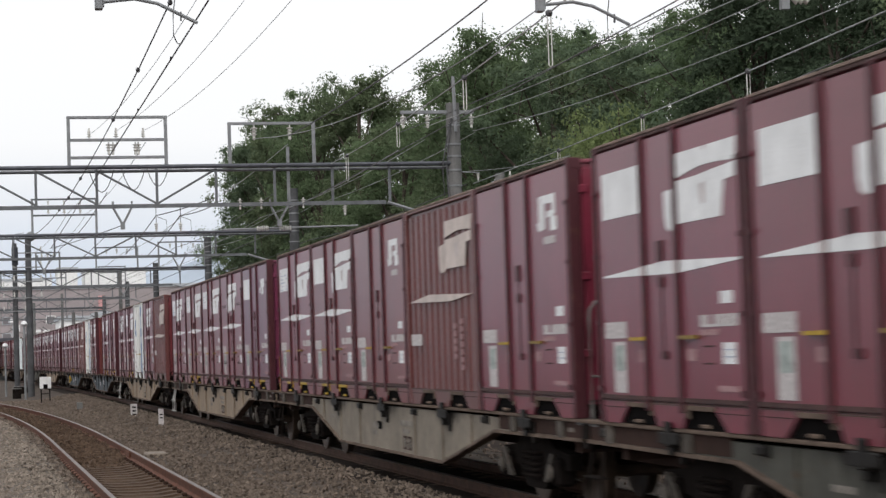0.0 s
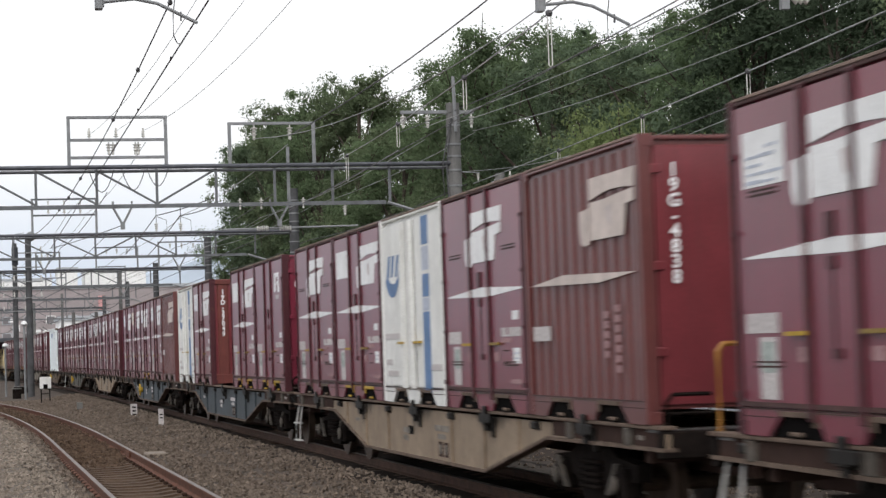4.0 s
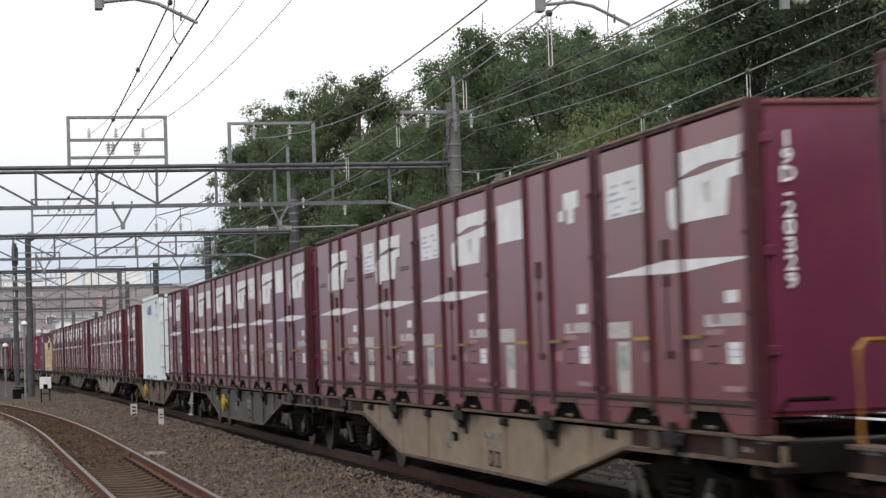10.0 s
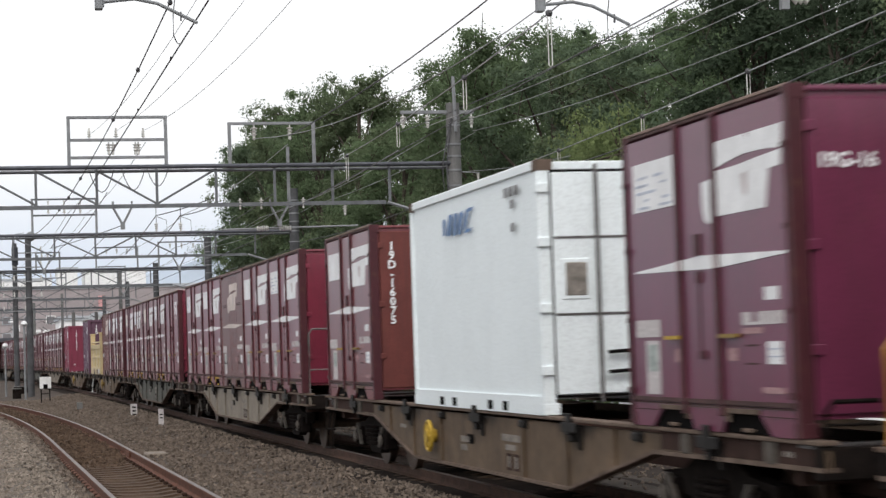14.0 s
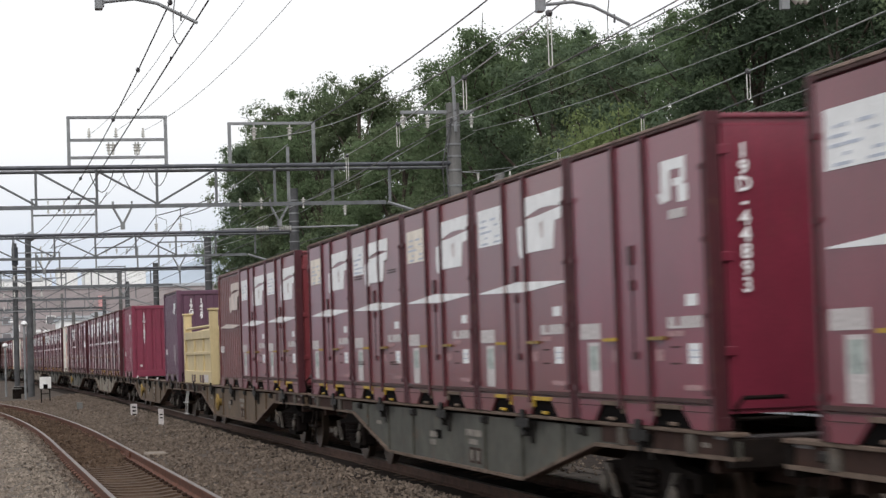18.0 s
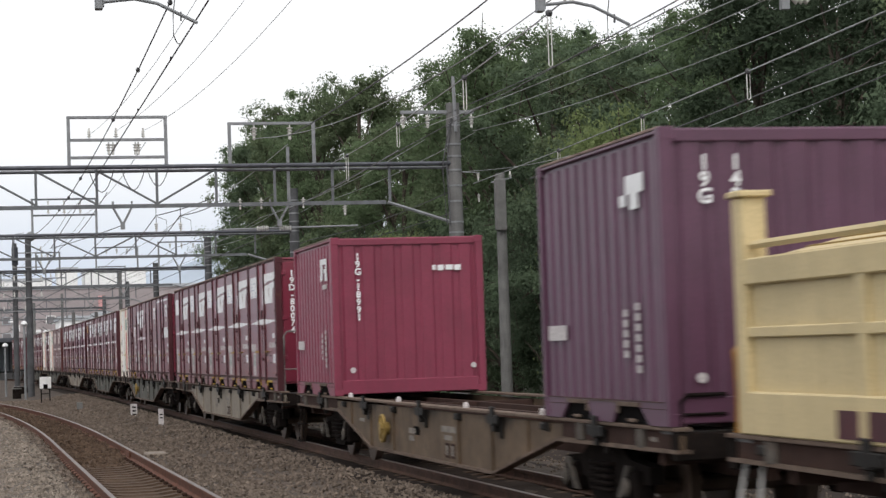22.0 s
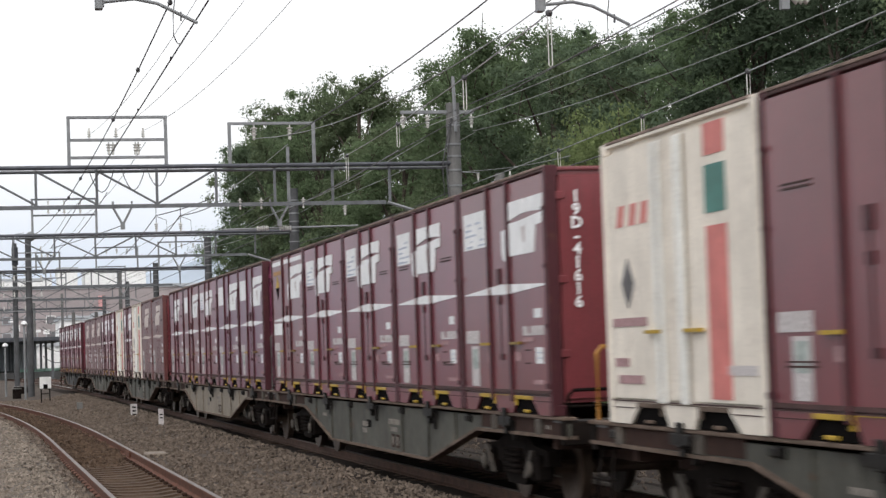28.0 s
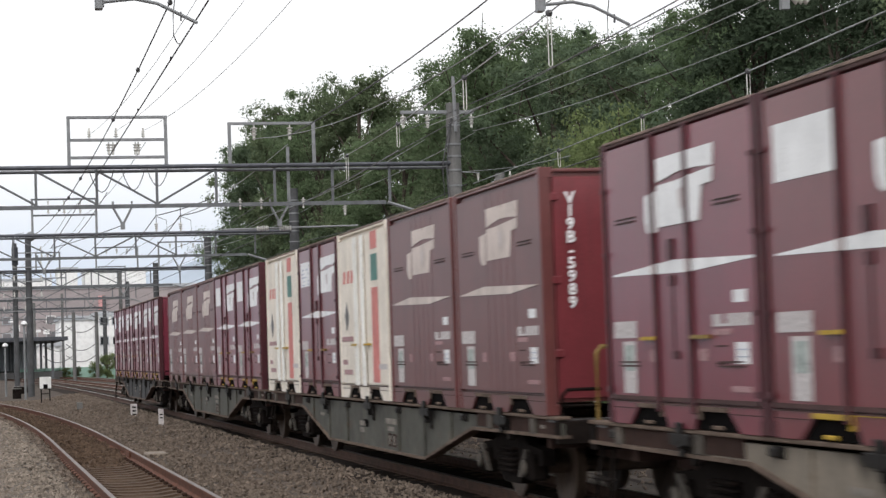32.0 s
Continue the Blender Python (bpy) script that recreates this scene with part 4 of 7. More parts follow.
def build_train():
    for k, (shift, frame_paint, hand, load) in enumerate(TRAIN):
        front = -129.88 + 20.7 * (k - 2) + shift
        key = (frame_paint, hand)
        if key in PROTO:
            w = copy_thing(PROTO[key], pose(0, 0, 0))
        else:
            w = PROTO[key] = wagon(FRAME[frame_paint], hand, frame_paint == "pale")
        tagged(w, "weathered %s flat wagon with fish-bellied sills%s" % ({"blue": "slate-blue", "dark": "dark grey", "pale": "pale grey"}.get(frame_paint, frame_paint), " and yellow handwheel" if hand else ""))
        for p in list(w.children):
            kind = p.name.split(".")[0]
            if kind == "handrail" and p["label"].startswith("orange"):
                REAR_RAILS.append((p, RAILED.get(k)))
            elif kind in ("step_frame", "step_tread"):
                p.material_slots[0].link = "OBJECT"
                p.material_slots[0].material = MAT["white_step" if k in PALE_STEPS else "bogie"]
                tagged(p, "white-painted hanging step" if k in PALE_STEPS else "dark hanging step")
        RIDING.append((w, front + 9.37, 0.0, 20.0))
        slots = load.split()
        places = [1.86 + 3.755 * i for i in range(len(slots))]
        if "W" in slots:
            places, ids = [1.86, 9.37, 16.88], [0, 2, 4]
        elif "Y" in slots:
            places, ids = [1.86, 5.615, 9.37, 16.1], [0, 1, 2, 4]
        else:
            ids = list(range(5))
        if len(slots) == 5:
            places = [y + SPREAD.get(k, 0.0) * i for i, y in enumerate(places)]
        if k == 12:
            places[0] -= 0.20
            places[4] += 0.45
        elif k == 8:
            places = [1.86, 9.52, 17.08]
        elif k == 4:
            places[3] += 0.15
            places[4] += 0.15
        for s, code, y in zip(ids, slots, places):
            if code == "-":
                continue
            words = NUMBERS.get((k, s), "")
            exposed = s == 0 or bool(words) or code in "WYGU"
            shade = int(SHADE[k][s])
            if code not in PROTO:
                c = PROTO[code] = make_container(code)
            else:
                c = copy_thing(PROTO[code], pose(0, 0, 0))
            if code[0] in "APNJKLTD":
                for p in c.children:
                    if p.data.materials[0] == MAROON[0]:
                        p.material_slots[0].link = "OBJECT"
                        p.material_slots[0].material = MAROON[shade]
            if code[0] not in "WY":
                for p in c.children:
                    if p.name.split(".")[0] == "pocket_lip":
                        lip = YELLOW_LIPS[k][s] == "1"
                        p.material_slots[0].link = "OBJECT"
                        p.material_slots[0].material = MAT["yellow" if lip else "edge"]
                        tagged(p, "yellow-painted pocket lip" if lip else "dusty worn pocket lip")
            tagged(c, LABELS[code[0]])
            RIDING.append((c, front + y, 1.0, 3.7))
            if exposed and code[0] in "GU":
                END.append((c, MAT["magenta" if code == "G" else "purple"], 7, words, 0.17, 0.15))
            elif exposed and code[0] not in "WY":
                # Most maroon ends take a deeper crimson, painting in how light falls there.
                paint = MAROON[{2: 2, 5: 3}.get(shade, 0) if k not in (3, 6) else 2] if code[0] in "APNJKLTD" else MAROON[3] if code[0] in "CS" else MAT["cream"]
                END.append((c, paint, 0, words, 0.125, 0.165))
                if (k, s) in ((4, 3), (8, 4)):
                    END[-1] = (c, MAT["rusty_end"], 6 if k == 4 else 0, words, 0.125, 0.155 if k == 4 else 0.165)
                if (k, s) in ACROSS:
                    FLAT.append((c, ACROSS[k, s]))
                if k == 11 and s == 0:
                    WORN.append(c)


END, FLAT, WORN, REAR_RAILS = [], [], [], []
build_train()
for p, paint in REAR_RAILS:
    if paint:
        p.material_slots[0].link = "OBJECT"
        p.material_slots[0].material = MAT[paint]
        tagged(p, "orange end handrail" if paint == "orange" else "dark end handrail")
    else:
        bpy.data.objects.remove(p)
bare = [w for w, y, z, n in RIDING if z == 0.0][12]
for y in (-5.4, -2.1, 1.75, 5.3):
    part("lock_knob", lathe([(0.034, 0.0), (0.036, 0.03), (0.03, 0.06), (0.012, 0.075)], "z", (-1.13, y, 0.99), 12), MAT["label"], bare, "pale round container lock")
for c, paint, fold, words, across, size in END:
    end_face(c, paint, fold, words, size, across=across)
    if fold == 6:
        part("emblem", slab(0.32, 0.98, -L / 2 + 0.008, -L / 2 + 0.012, 2.06, 2.22), MAT["label"], c, "faded white block mark")
        part("emblem", slab(0.18, 0.80, -L / 2 + 0.008, -L / 2 + 0.012, 1.93, 2.05), MAT["label"], c, "faded white block mark")
    elif fold:
        for x in (-0.93, 1.03):
            part("reflector", lathe([(0.045, 0), (0.045, -0.01)], "y", (x, -L / 2 + 0.008, 0.40 if x < 0 else 0.42), 14), MAT["label"], c, "round pale reflector")
        if words:
            for i, (x, w) in enumerate(((0.40, 0.06), (0.49, 0.10), (0.62, 0.12), (0.76, 0.11))):
                part("figure_bar", slab(x, x + w, -L / 2 + 0.008, -L / 2 + 0.012, 1.955 - 0.01 * (i % 2), 2.035), MAT["sign"], c, "white painted character too small to read")
        else:
            for x, words2 in ((-0.84, "19G"), (-0.56, "1429")):
                me = lettering("\n".join(words2), 0.18, 0.78)
                me.materials.append(MAT["sign"])
                t = new("number", me)
                t.parent = c
                t.matrix_local = pose(x, -L / 2 + 0.012, 2.26 - 0.07 * len(words2), 90)


for c, words in FLAT:
    me = lettering(words, 0.15)
    me.materials.append(MAT["sign"])
    t = new("number", me)
    t.parent = c
    t.matrix_local = pose(-W / 2 + 0.18 + 0.042 * len(words), -L / 2 + 0.022, 1.95, 90)
    tagged(t, "white stencilled number")
for c in WORN:
    for i in range(5):
        part("figure_bar", slab(-0.97, -0.87, -L / 2 + 0.000, -L / 2 + 0.008, 1.58 - 0.132 * i, 1.68 - 0.132 * i), MAT["sign"], c, "white figure too blurred to read")


def along(y):
    """Where the train's track lies: straight, then bending gently to the west."""
    q = max(0.0, y - 75.0)
    return Matrix.Translation((6.871 - q * q / 6200.0, y, 0.0)) @ Matrix.Rotation(q / 3100.0, 4, "Z")


def gone(t):
    """Metres that the train has run at t seconds, counted from the sixteenth second."""
    u = (t - 16.0) / 16.0
    return 162.605 * u - 6.617 * u ** 2 + 1.846 * u ** 3 + 2.363 * u ** 4


# ---- materials of the place ----
MAT.update({
    # Bed tone lowered to paint shaded gaps between the loose stones.
    "ballast": surface("ballast", (0.070, 0.053, 0.042), 0.95, 0, 1.3, 0.4, 26, 0.9, 0, 0.35, (0.10, 0.07, 0.052)),
    "stone": surface("ballast_stones", (0.182, 0.142, 0.113), 0.9, 0, 1.5, 0.3, 30, 0.3, 0, 0.25, (0.13, 0.09, 0.07), island=0.9),
    "earth": surface("earth", (0.085, 0.080, 0.055), 0.95, 0, 0.5, 0.35, 9, 0.5),
    "sleeper": surface("concrete_sleeper", (0.082, 0.052, 0.035), 0.9, 0, 3, 0.25, 40, 0.3, 0, 0.4, (0.11, 0.075, 0.055)),
    "rail_side": surface("rusty_rail", (0.120, 0.046, 0.027), 0.85, 0.1, 5, 0.25, 50, 0.2),
    "grimy_rail": surface("grimy_rail", (0.085, 0.046, 0.033), 0.85, 0.1, 5, 0.3, 50, 0.2),
    "rail_top": surface("bright_rail_head", (0.26, 0.23, 0.21), 0.38, 0.8, 6, 0.15, 50, 0.05, stretch=(1, 0.1, 1)),
    "dull_top": surface("dull_rail_head", (0.105, 0.074, 0.060), 0.42, 0.35, 6, 0.2, 50, 0.05, stretch=(1, 0.1, 1)),
    "galvanised": surface("galvanised_steel", (0.25, 0.26, 0.27), 0.55, 0.2, 3, 0.16, 50, 0.08, 0.2, 0.1),
    "gantry": surface("grey_gantry_steel", (0.150, 0.158, 0.168), 0.6, 0.15, 3, 0.2, 50, 0.08, 0.25, 0.15),
    "gantry_dark": surface("dark_gantry_pipe", (0.085, 0.090, 0.105), 0.55, 0.3, 3, 0.2, 50, 0.08),
    "concrete": surface("weathered_concrete", (0.16, 0.158, 0.155), 0.9, 0, 2, 0.18, 40, 0.25, 0.35),
    "old_mast": surface("dark_weathered_concrete", (0.085, 0.087, 0.092), 0.9, 0, 2, 0.25, 40, 0.25, 0.35),
    "wire": surface("dark_wire", (0.10, 0.10, 0.105), 0.6, 0.3, 3, 0.2),
    "wire_pale": surface("pale_wire", (0.30, 0.31, 0.31), 0.5, 0.3, 3, 0.2),
    "porcelain": surface("white_porcelain", (0.62, 0.61, 0.58), 0.25, 0, 6, 0.1, 40, 0.02, spec=0.5),
    "house": surface("pale_grey_render", (0.56, 0.60, 0.65), 0.8, 0, 1.2, 0.05, 50, 0.12, 0.22),
    "house_trim": surface("grey_trim", (0.42, 0.45, 0.50), 0.6, 0, 2, 0.08, 50, 0.05, 0.2),
    "glass": surface("dark_window_glass", (0.03, 0.035, 0.04), 0.12, 0, 3, 0.2, 20, 0.0, spec=0.6),
    "mesh": surface("dark_grille", (0.035, 0.04, 0.042), 0.6, 0.2, 6, 0.2),
    "bright": surface("clean_white_panel", (0.78, 0.79, 0.80), 0.5, 0, 2, 0.04),
    # Distance haze is mixed into this facade brown.
    "hazed_brick": surface("far_hazed_brown_facade", (0.37, 0.325, 0.33), 0.85, 0, 0.25, 0.12, 2, 0.05),
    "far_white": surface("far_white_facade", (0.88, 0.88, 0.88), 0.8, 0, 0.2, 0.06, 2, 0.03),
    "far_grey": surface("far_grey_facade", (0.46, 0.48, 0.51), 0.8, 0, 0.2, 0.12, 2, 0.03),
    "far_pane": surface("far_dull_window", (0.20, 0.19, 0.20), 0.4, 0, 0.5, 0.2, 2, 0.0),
    # Pale blue stands for the distance haze over the woods.
    "hazed_hill": surface("far_hazed_wooded_hill", (0.42, 0.48, 0.56), 1.0, 0, 0.01, 0.08, 0.05, 0.0),
    "fence_green": surface("green_net_fence", (0.33, 0.50, 0.42), 0.8, 0, 1.0, 0.15, 8, 0.1),
    "pinkish": surface("faded_pink_sign", (0.60, 0.32, 0.32), 0.7, 0, 1, 0.1),
})


# ---- ground and tracks ----
def rise(x, y):
    """Height of the ground: flat round the tracks, a bank under the trees."""
    s = min(1.0, max(0.0, (x - 20.5) / 26.0))
    s = s * s * (3 - 2 * s)
    f = min(1.0, max(0.0, (215.0 - y) / 70.0)) * min(1.0, max(0.0, (y + 60.0) / 60.0))
    return -0.42 + 6.5 * s * f


xs = [-3000, -800, -200, -60, -20] + [-10 + 2.0 * i for i in range(46)] + [90, 110, 200, 800, 3000]
ys = [-1500, -300, -80, -40] + [-20 + 6.0 * i for i in range(46)] + [270, 330, 450, 900, 4500]
bm = bmesh.new()
grid = [[bm.verts.new((x, y, rise(x, y))) for x in xs] for y in ys]
for j in range(len(ys) - 1):
    for i in range(len(xs) - 1):
        bm.faces.new((grid[j][i], grid[j][i + 1], grid[j + 1][i + 1], grid[j + 1][i]))
ground = tagged(new("ground", mesh_of("ground", bm, MAT["earth"])), "dark earth of the railway land and the wooded bank", "ground", kind="structure")
for f in ground.data.polygons:
    f.use_smooth = True


def near_track(y):
    q = max(0.0, y - 42.0)
    return 2.2 - q * q / 920.0, 2 * q / 920.0


def bed(x, y):
    """Height of the ballast: level beds under both tracks and a shallow trough between them."""
    xn = near_track(min(y, 120.0))[0]
    xt = 6.871 - max(0.0, y - 75.0) ** 2 / 6200.0
    a = max(0.0, abs(x - xn) - 1.25)
    b = max(0.0, abs(x - xt) - 1.9)
    n = (-0.045 if abs(x - xn) > 0.68 else -0.108 + 0.058 * min(1.0, max(0.0, (y - 34.0) / 3.0))) - 0.30 * min(1.0, a / 1.3)
    m = (-0.170 if abs(x - xt) < 1.1 else -0.11) - 0.24 * min(1.0, b / 1.2)
    return max(n, m, -0.36) + 0.022 * noise.noise((x * 1.7, y * 1.7, 0.0)) + 0.03 * noise.noise((x * 0.4, y * 0.4, 3.0))


bm = bmesh.new()
cols = [-7 + 0.25 * i for i in range(85)]
lines = [12 + 0.5 * i for i in range(90)] + [57 + 1.5 * i for i in range(50)] + [132 + 6 * i for i in range(30)]
grid = [[bm.verts.new((x, y, bed(x, y) if -6.9 < x < 13.9 else -0.44)) for x in cols] for y in lines]
for j in range(len(lines) - 1):
    for i in range(len(cols) - 1):
        bm.faces.new((grid[j][i], grid[j][i + 1], grid[j + 1][i + 1], grid[j + 1][i]))
for v in grid[0] + grid[-1]:
    v.co.z = -0.44
ballast = tagged(new("ballast_bed", mesh_of("ballast_bed", bm, MAT["ballast"])), "grey-brown crushed stone ballast between the tracks", "ballast", kind="structure")

# grease and brake dust along the running lines, plus painted shade below the train
MAT["oily_shade"] = surface("oily_shaded_ballast", (0.030, 0.022, 0.018), 0.95, 0, 1.1, 0.35, 26, 0.9, 0, 0.3, (0.03, 0.02, 0.016), spec=0.1)
MAT["clip"] = surface("rusty_rail_clip", (0.052, 0.030, 0.022), 0.9, 0, 5, 0.3, 50, 0.2, spec=0.1)
MAT["pale_stone"] = surface("pale_ballast_stones", (0.27, 0.225, 0.185), 0.9, 0, 1.5, 0.25, 30, 0.3, 0, 0.2, (0.16, 0.11, 0.085), island=0.8)
MAT["rusty_stone"] = surface("rust_stained_stones", (0.112, 0.076, 0.054), 0.95, 0, 1.5, 0.3, 30, 0.3, 0, 0.3, (0.09, 0.05, 0.03), island=0.8, spec=0.1)
# Lowered likewise, for shaded gaps between the pale stones.
MAT["pale_bed"] = surface("pale_ballast", (0.125, 0.102, 0.084), 0.95, 0, 1.3, 0.35, 26, 0.9, 0, 0.3, (0.11, 0.08, 0.06))
MAT["brown_bed"] = surface("rust_stained_ballast", (0.080, 0.050, 0.032), 0.95, 0, 1.1, 0.35, 26, 0.9, 0, 0.3, (0.06, 0.04, 0.03), spec=0.1)
for name, label, mat, centre, y0, y1, half in (
        ("stained_bed", "oil-stained ballast along the main track, darkened for the train's shade", "oily_shade", lambda y: 8.15 - max(0.0, y - 75.0) ** 2 / 6200.0, 12.0, 150.0, 3.0),
        ("rusty_bed", "rust-brown ballast between the siding rails", "brown_bed", lambda y: near_track(y)[0], 16.0, 92.0, 0.62),
        ("clean_bed", "pale cleaner ballast beside the siding", "pale_bed", lambda y: near_track(y)[0] - 3.1, 16.0, 70.0, 2.15)):
    bm = bmesh.new()
    last = None
    for j in range(int((y1 - y0) / 0.5)):
        y = y0 + 0.5 * j
        row = []
        for i in range(12):
            edge = half * (-1 + 2 * i / 11) * (1 + 0.10 * noise.noise((y * 0.7, i // 6 * 9.0, 1.0)))
            x = centre(y) + edge
            row.append(bm.verts.new((x, y, bed(x, y) + 0.006)))
        if last:
            for i in range(11):
                bm.faces.new((last[i], last[i + 1], row[i + 1], row[i]))
        last = row
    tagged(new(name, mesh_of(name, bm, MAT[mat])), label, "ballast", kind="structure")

# loose stones on the ballast, joined
rng = np.random.default_rng(4)
heaps = {"stone": ([], []), "pale_stone": ([], []), "rusty_stone": ([], [])}
base = np.array([(1, 0, 0), (-1, 0, 0), (0, 1, 0), (0, -1, 0), (0, 0, 1), (0, 0, -1)], float)
tris = [(0, 2, 4), (2, 1, 4), (1, 3, 4), (3, 0, 4), (2, 0, 5), (1, 2, 5), (3, 1, 5), (0, 3, 5)]
for i in range(58000):
    y = 20.0 + 85.0 * rng.random() ** 1.7
    x = rng.uniform(-2.2, 5.9) if i % 12 else rng.uniform(8.1, 13.5)
    if y > 42 and x < near_track(y)[0] - 2.6:
        continue
    s = rng.uniform(0.018, 0.036) * (1 + (y - 20) / 90)
    inside = abs(x - near_track(y)[0]) < 0.62
    if inside and y < 33.0 + 3.0 * rng.random():
        continue
    p = base * rng.uniform(0.6, 1.3, (6, 1)) * s + rng.normal(0, 0.18, (6, 3)) * s
    a, b = rng.uniform(0, 6.28), rng.uniform(0, 6.28)
    ra = np.array([(math.cos(a), -math.sin(a), 0), (math.sin(a), math.cos(a), 0), (0, 0, 1)])
    rb = np.array([(1, 0, 0), (0, math.cos(b), -math.sin(b)), (0, math.sin(b), math.cos(b))])
    p = p @ ra @ rb
    verts, faces = heaps["rusty_stone" if inside else "pale_stone" if x < near_track(y)[0] - 0.85 else "stone"]
    n0 = len(verts)
    z = bed(x, y) + s * 0.3
    verts.extend((p + (x, y, z)).tolist())
    faces.extend([(t[0] + n0, t[1] + n0, t[2] + n0) for t in tris])
heap_label = {"stone": "loose grey-brown ballast stones between the tracks", "pale_stone": "loose pale ballast stones beside the siding",
              "rusty_stone": "loose rust-stained ballast stones between the siding rails"}
for kind_of_stone, (verts, faces) in heaps.items():
    me = bpy.data.meshes.new("loose_stones")
    me.from_pydata(verts, [], faces)
    me.materials.append(MAT[kind_of_stone])
    tagged(new("loose_stones", me), heap_label[kind_of_stone], "ballast", kind="stuff")


def rail_mesh(path, head):
    """A rail along (x, y) points: foot, web and head; returns two meshes, rusty flanks and running surface."""
    z0 = head
    prof = [(-0.062, -0.15), (-0.062, -0.138), (-0.012, -0.118), (-0.010, -0.045), (-0.033, -0.036), (-0.033, -0.006), (0.033, -0.006),
            (0.033, -0.036), (0.010, -0.045), (0.012, -0.118), (0.062, -0.138), (0.062, -0.15)]
    bm, top = bmesh.new(), bmesh.new()
    prev = prev_t = None
    for x, y, dx in path:
        n = Vector((1, dx, 0)).normalized()
        ring = [bm.verts.new(Vector((x, y, z0)) + n * a + Vector((0, 0, b))) for a, b in prof]
        ring_t = [top.verts.new(Vector((x, y, z0)) + n * a + Vector((0, 0, b))) for a, b in ((-0.030, -0.0055), (-0.024, 0.0), (0.024, 0.0), (0.030, -0.0055))]
        if prev:
            for i in range(len(ring)):
                bm.faces.new((prev[i], prev[(i + 1) % 12], ring[(i + 1) % 12], ring[i]))
            for i in range(3):
                top.faces.new((prev_t[i], prev_t[i + 1], ring_t[i + 1], ring_t[i]))
        else:
            bm.faces.new(ring[::-1])
        prev, prev_t = ring, ring_t
    bm.faces.new(prev)
    return bm, top


def sleeper_mesh():
    pts = [(-1.0, -0.20), (-1.0, -0.045), (-0.95, -0.02), (-0.42, -0.02), (-0.22, -0.05), (0.22, -0.05), (0.42, -0.02), (0.95, -0.02), (1.0, -0.045), (1.0, -0.20)]
    return mesh_of("sleeper", prism(pts, "y", -0.11, 0.11), MAT["sleeper"])


def clip_mesh():
    bm = bmesh.new()
    for g in (-0.5335, 0.5335):
        for s in (-1, 1):
            slab(g + s * 0.045, g + s * 0.105, -0.04, 0.04, -0.02, 0.022, 0.01, bm)
    return mesh_of("rail_clip", bm, MAT["clip"])


def track(name, label, places, head, top_mat, sleepers, side="rail_side"):
    ob = tagged(new(name), label, "track", kind="structure")
    for g in (-0.5665, 0.5665):
        flank, top = rail_mesh([(x + g, y, d) for x, y, d in places], head)
        r = part("rail", flank, MAT[side], ob, "rusty steel rail")
        part("running_surface", top, MAT[top_mat], r, "worn bright rail head")
    sm, cm = sleeper_mesh(), clip_mesh()
    for x, y, d in sleepers:
        s = new("sleeper", sm)
        s.parent = ob
        s.matrix_local = Matrix.Translation((x, y, head - 0.14)) @ Matrix.Rotation(d, 4, "Z")
        if head > 0.05:
            c = new("rail_clip", cm)
            c.parent = s
    return ob


def near_place(y):
    x, d = near_track(y)
    return (x, y, d)


def far_place(y):
    q = max(0.0, y - 75.0)
    return (6.871 - q * q / 6200.0, y, q / 3100.0)


track("near_track", "rusty siding track on concrete sleepers bending away", [near_place(14 + 2.0 * i) for i in range(62)], 0.10, "dull_top",
      [near_place(18 + 0.62 * i) for i in range(105)])
track("main_track", "track under the freight train on concrete sleepers", [far_place(-30 + 4.0 * i) for i in range(112)], 0.0, "rail_top",
      [far_place(10 + 0.62 * i) for i in range(120)], "grimy_rail")
track("branch_track", "distant track joining beyond the train", [(9.3 - ((y - 70) ** 2) / 5200.0, y, (y - 70) / 2600.0) for y in range(96, 300, 6)], -0.02, "rail_top", [])
track("yard_track", "distant yard track with bright rails", [(13.0 - ((y - 70) ** 2) / 4600.0, y, (y - 70) / 2300.0) for y in range(100, 300, 6)], -0.02, "rail_top", [])


cover = tagged(new("cable_cover"), "small pale concrete cable cover beside the siding joint", "cover")
part("plate", slab(3.05, 3.42, 36.0, 36.9, -0.12, 0.02, 0.02), MAT["pale_stone"], cover)
part("joint_bar", slab(2.72, 2.80, 35.9, 36.9, -0.04, 0.07, 0.01), MAT["rail_side"], cover)


# ---- overhead line ----
def insulator(parent, x, y, z, up=1, scale=1.0):
    """A ribbed porcelain insulator on a pin; up or hanging."""
    prof = [(0.018, 0.0), (0.02, 0.05)]
    for i in range(3):
        o = 0.06 + 0.075 * i
        prof += [(0.035, o), (0.085 - 0.01 * i, o + 0.012), (0.075 - 0.01 * i, o + 0.03), (0.035, o + 0.045)]
    prof += [(0.03, 0.30), (0.04, 0.33), (0.02, 0.36)]
    bm = lathe([(r * scale, o * scale * up) for r, o in prof], "z", (x, y, z), 10)
    return part("insulator", bm, MAT["porcelain"], parent, "white porcelain insulator")


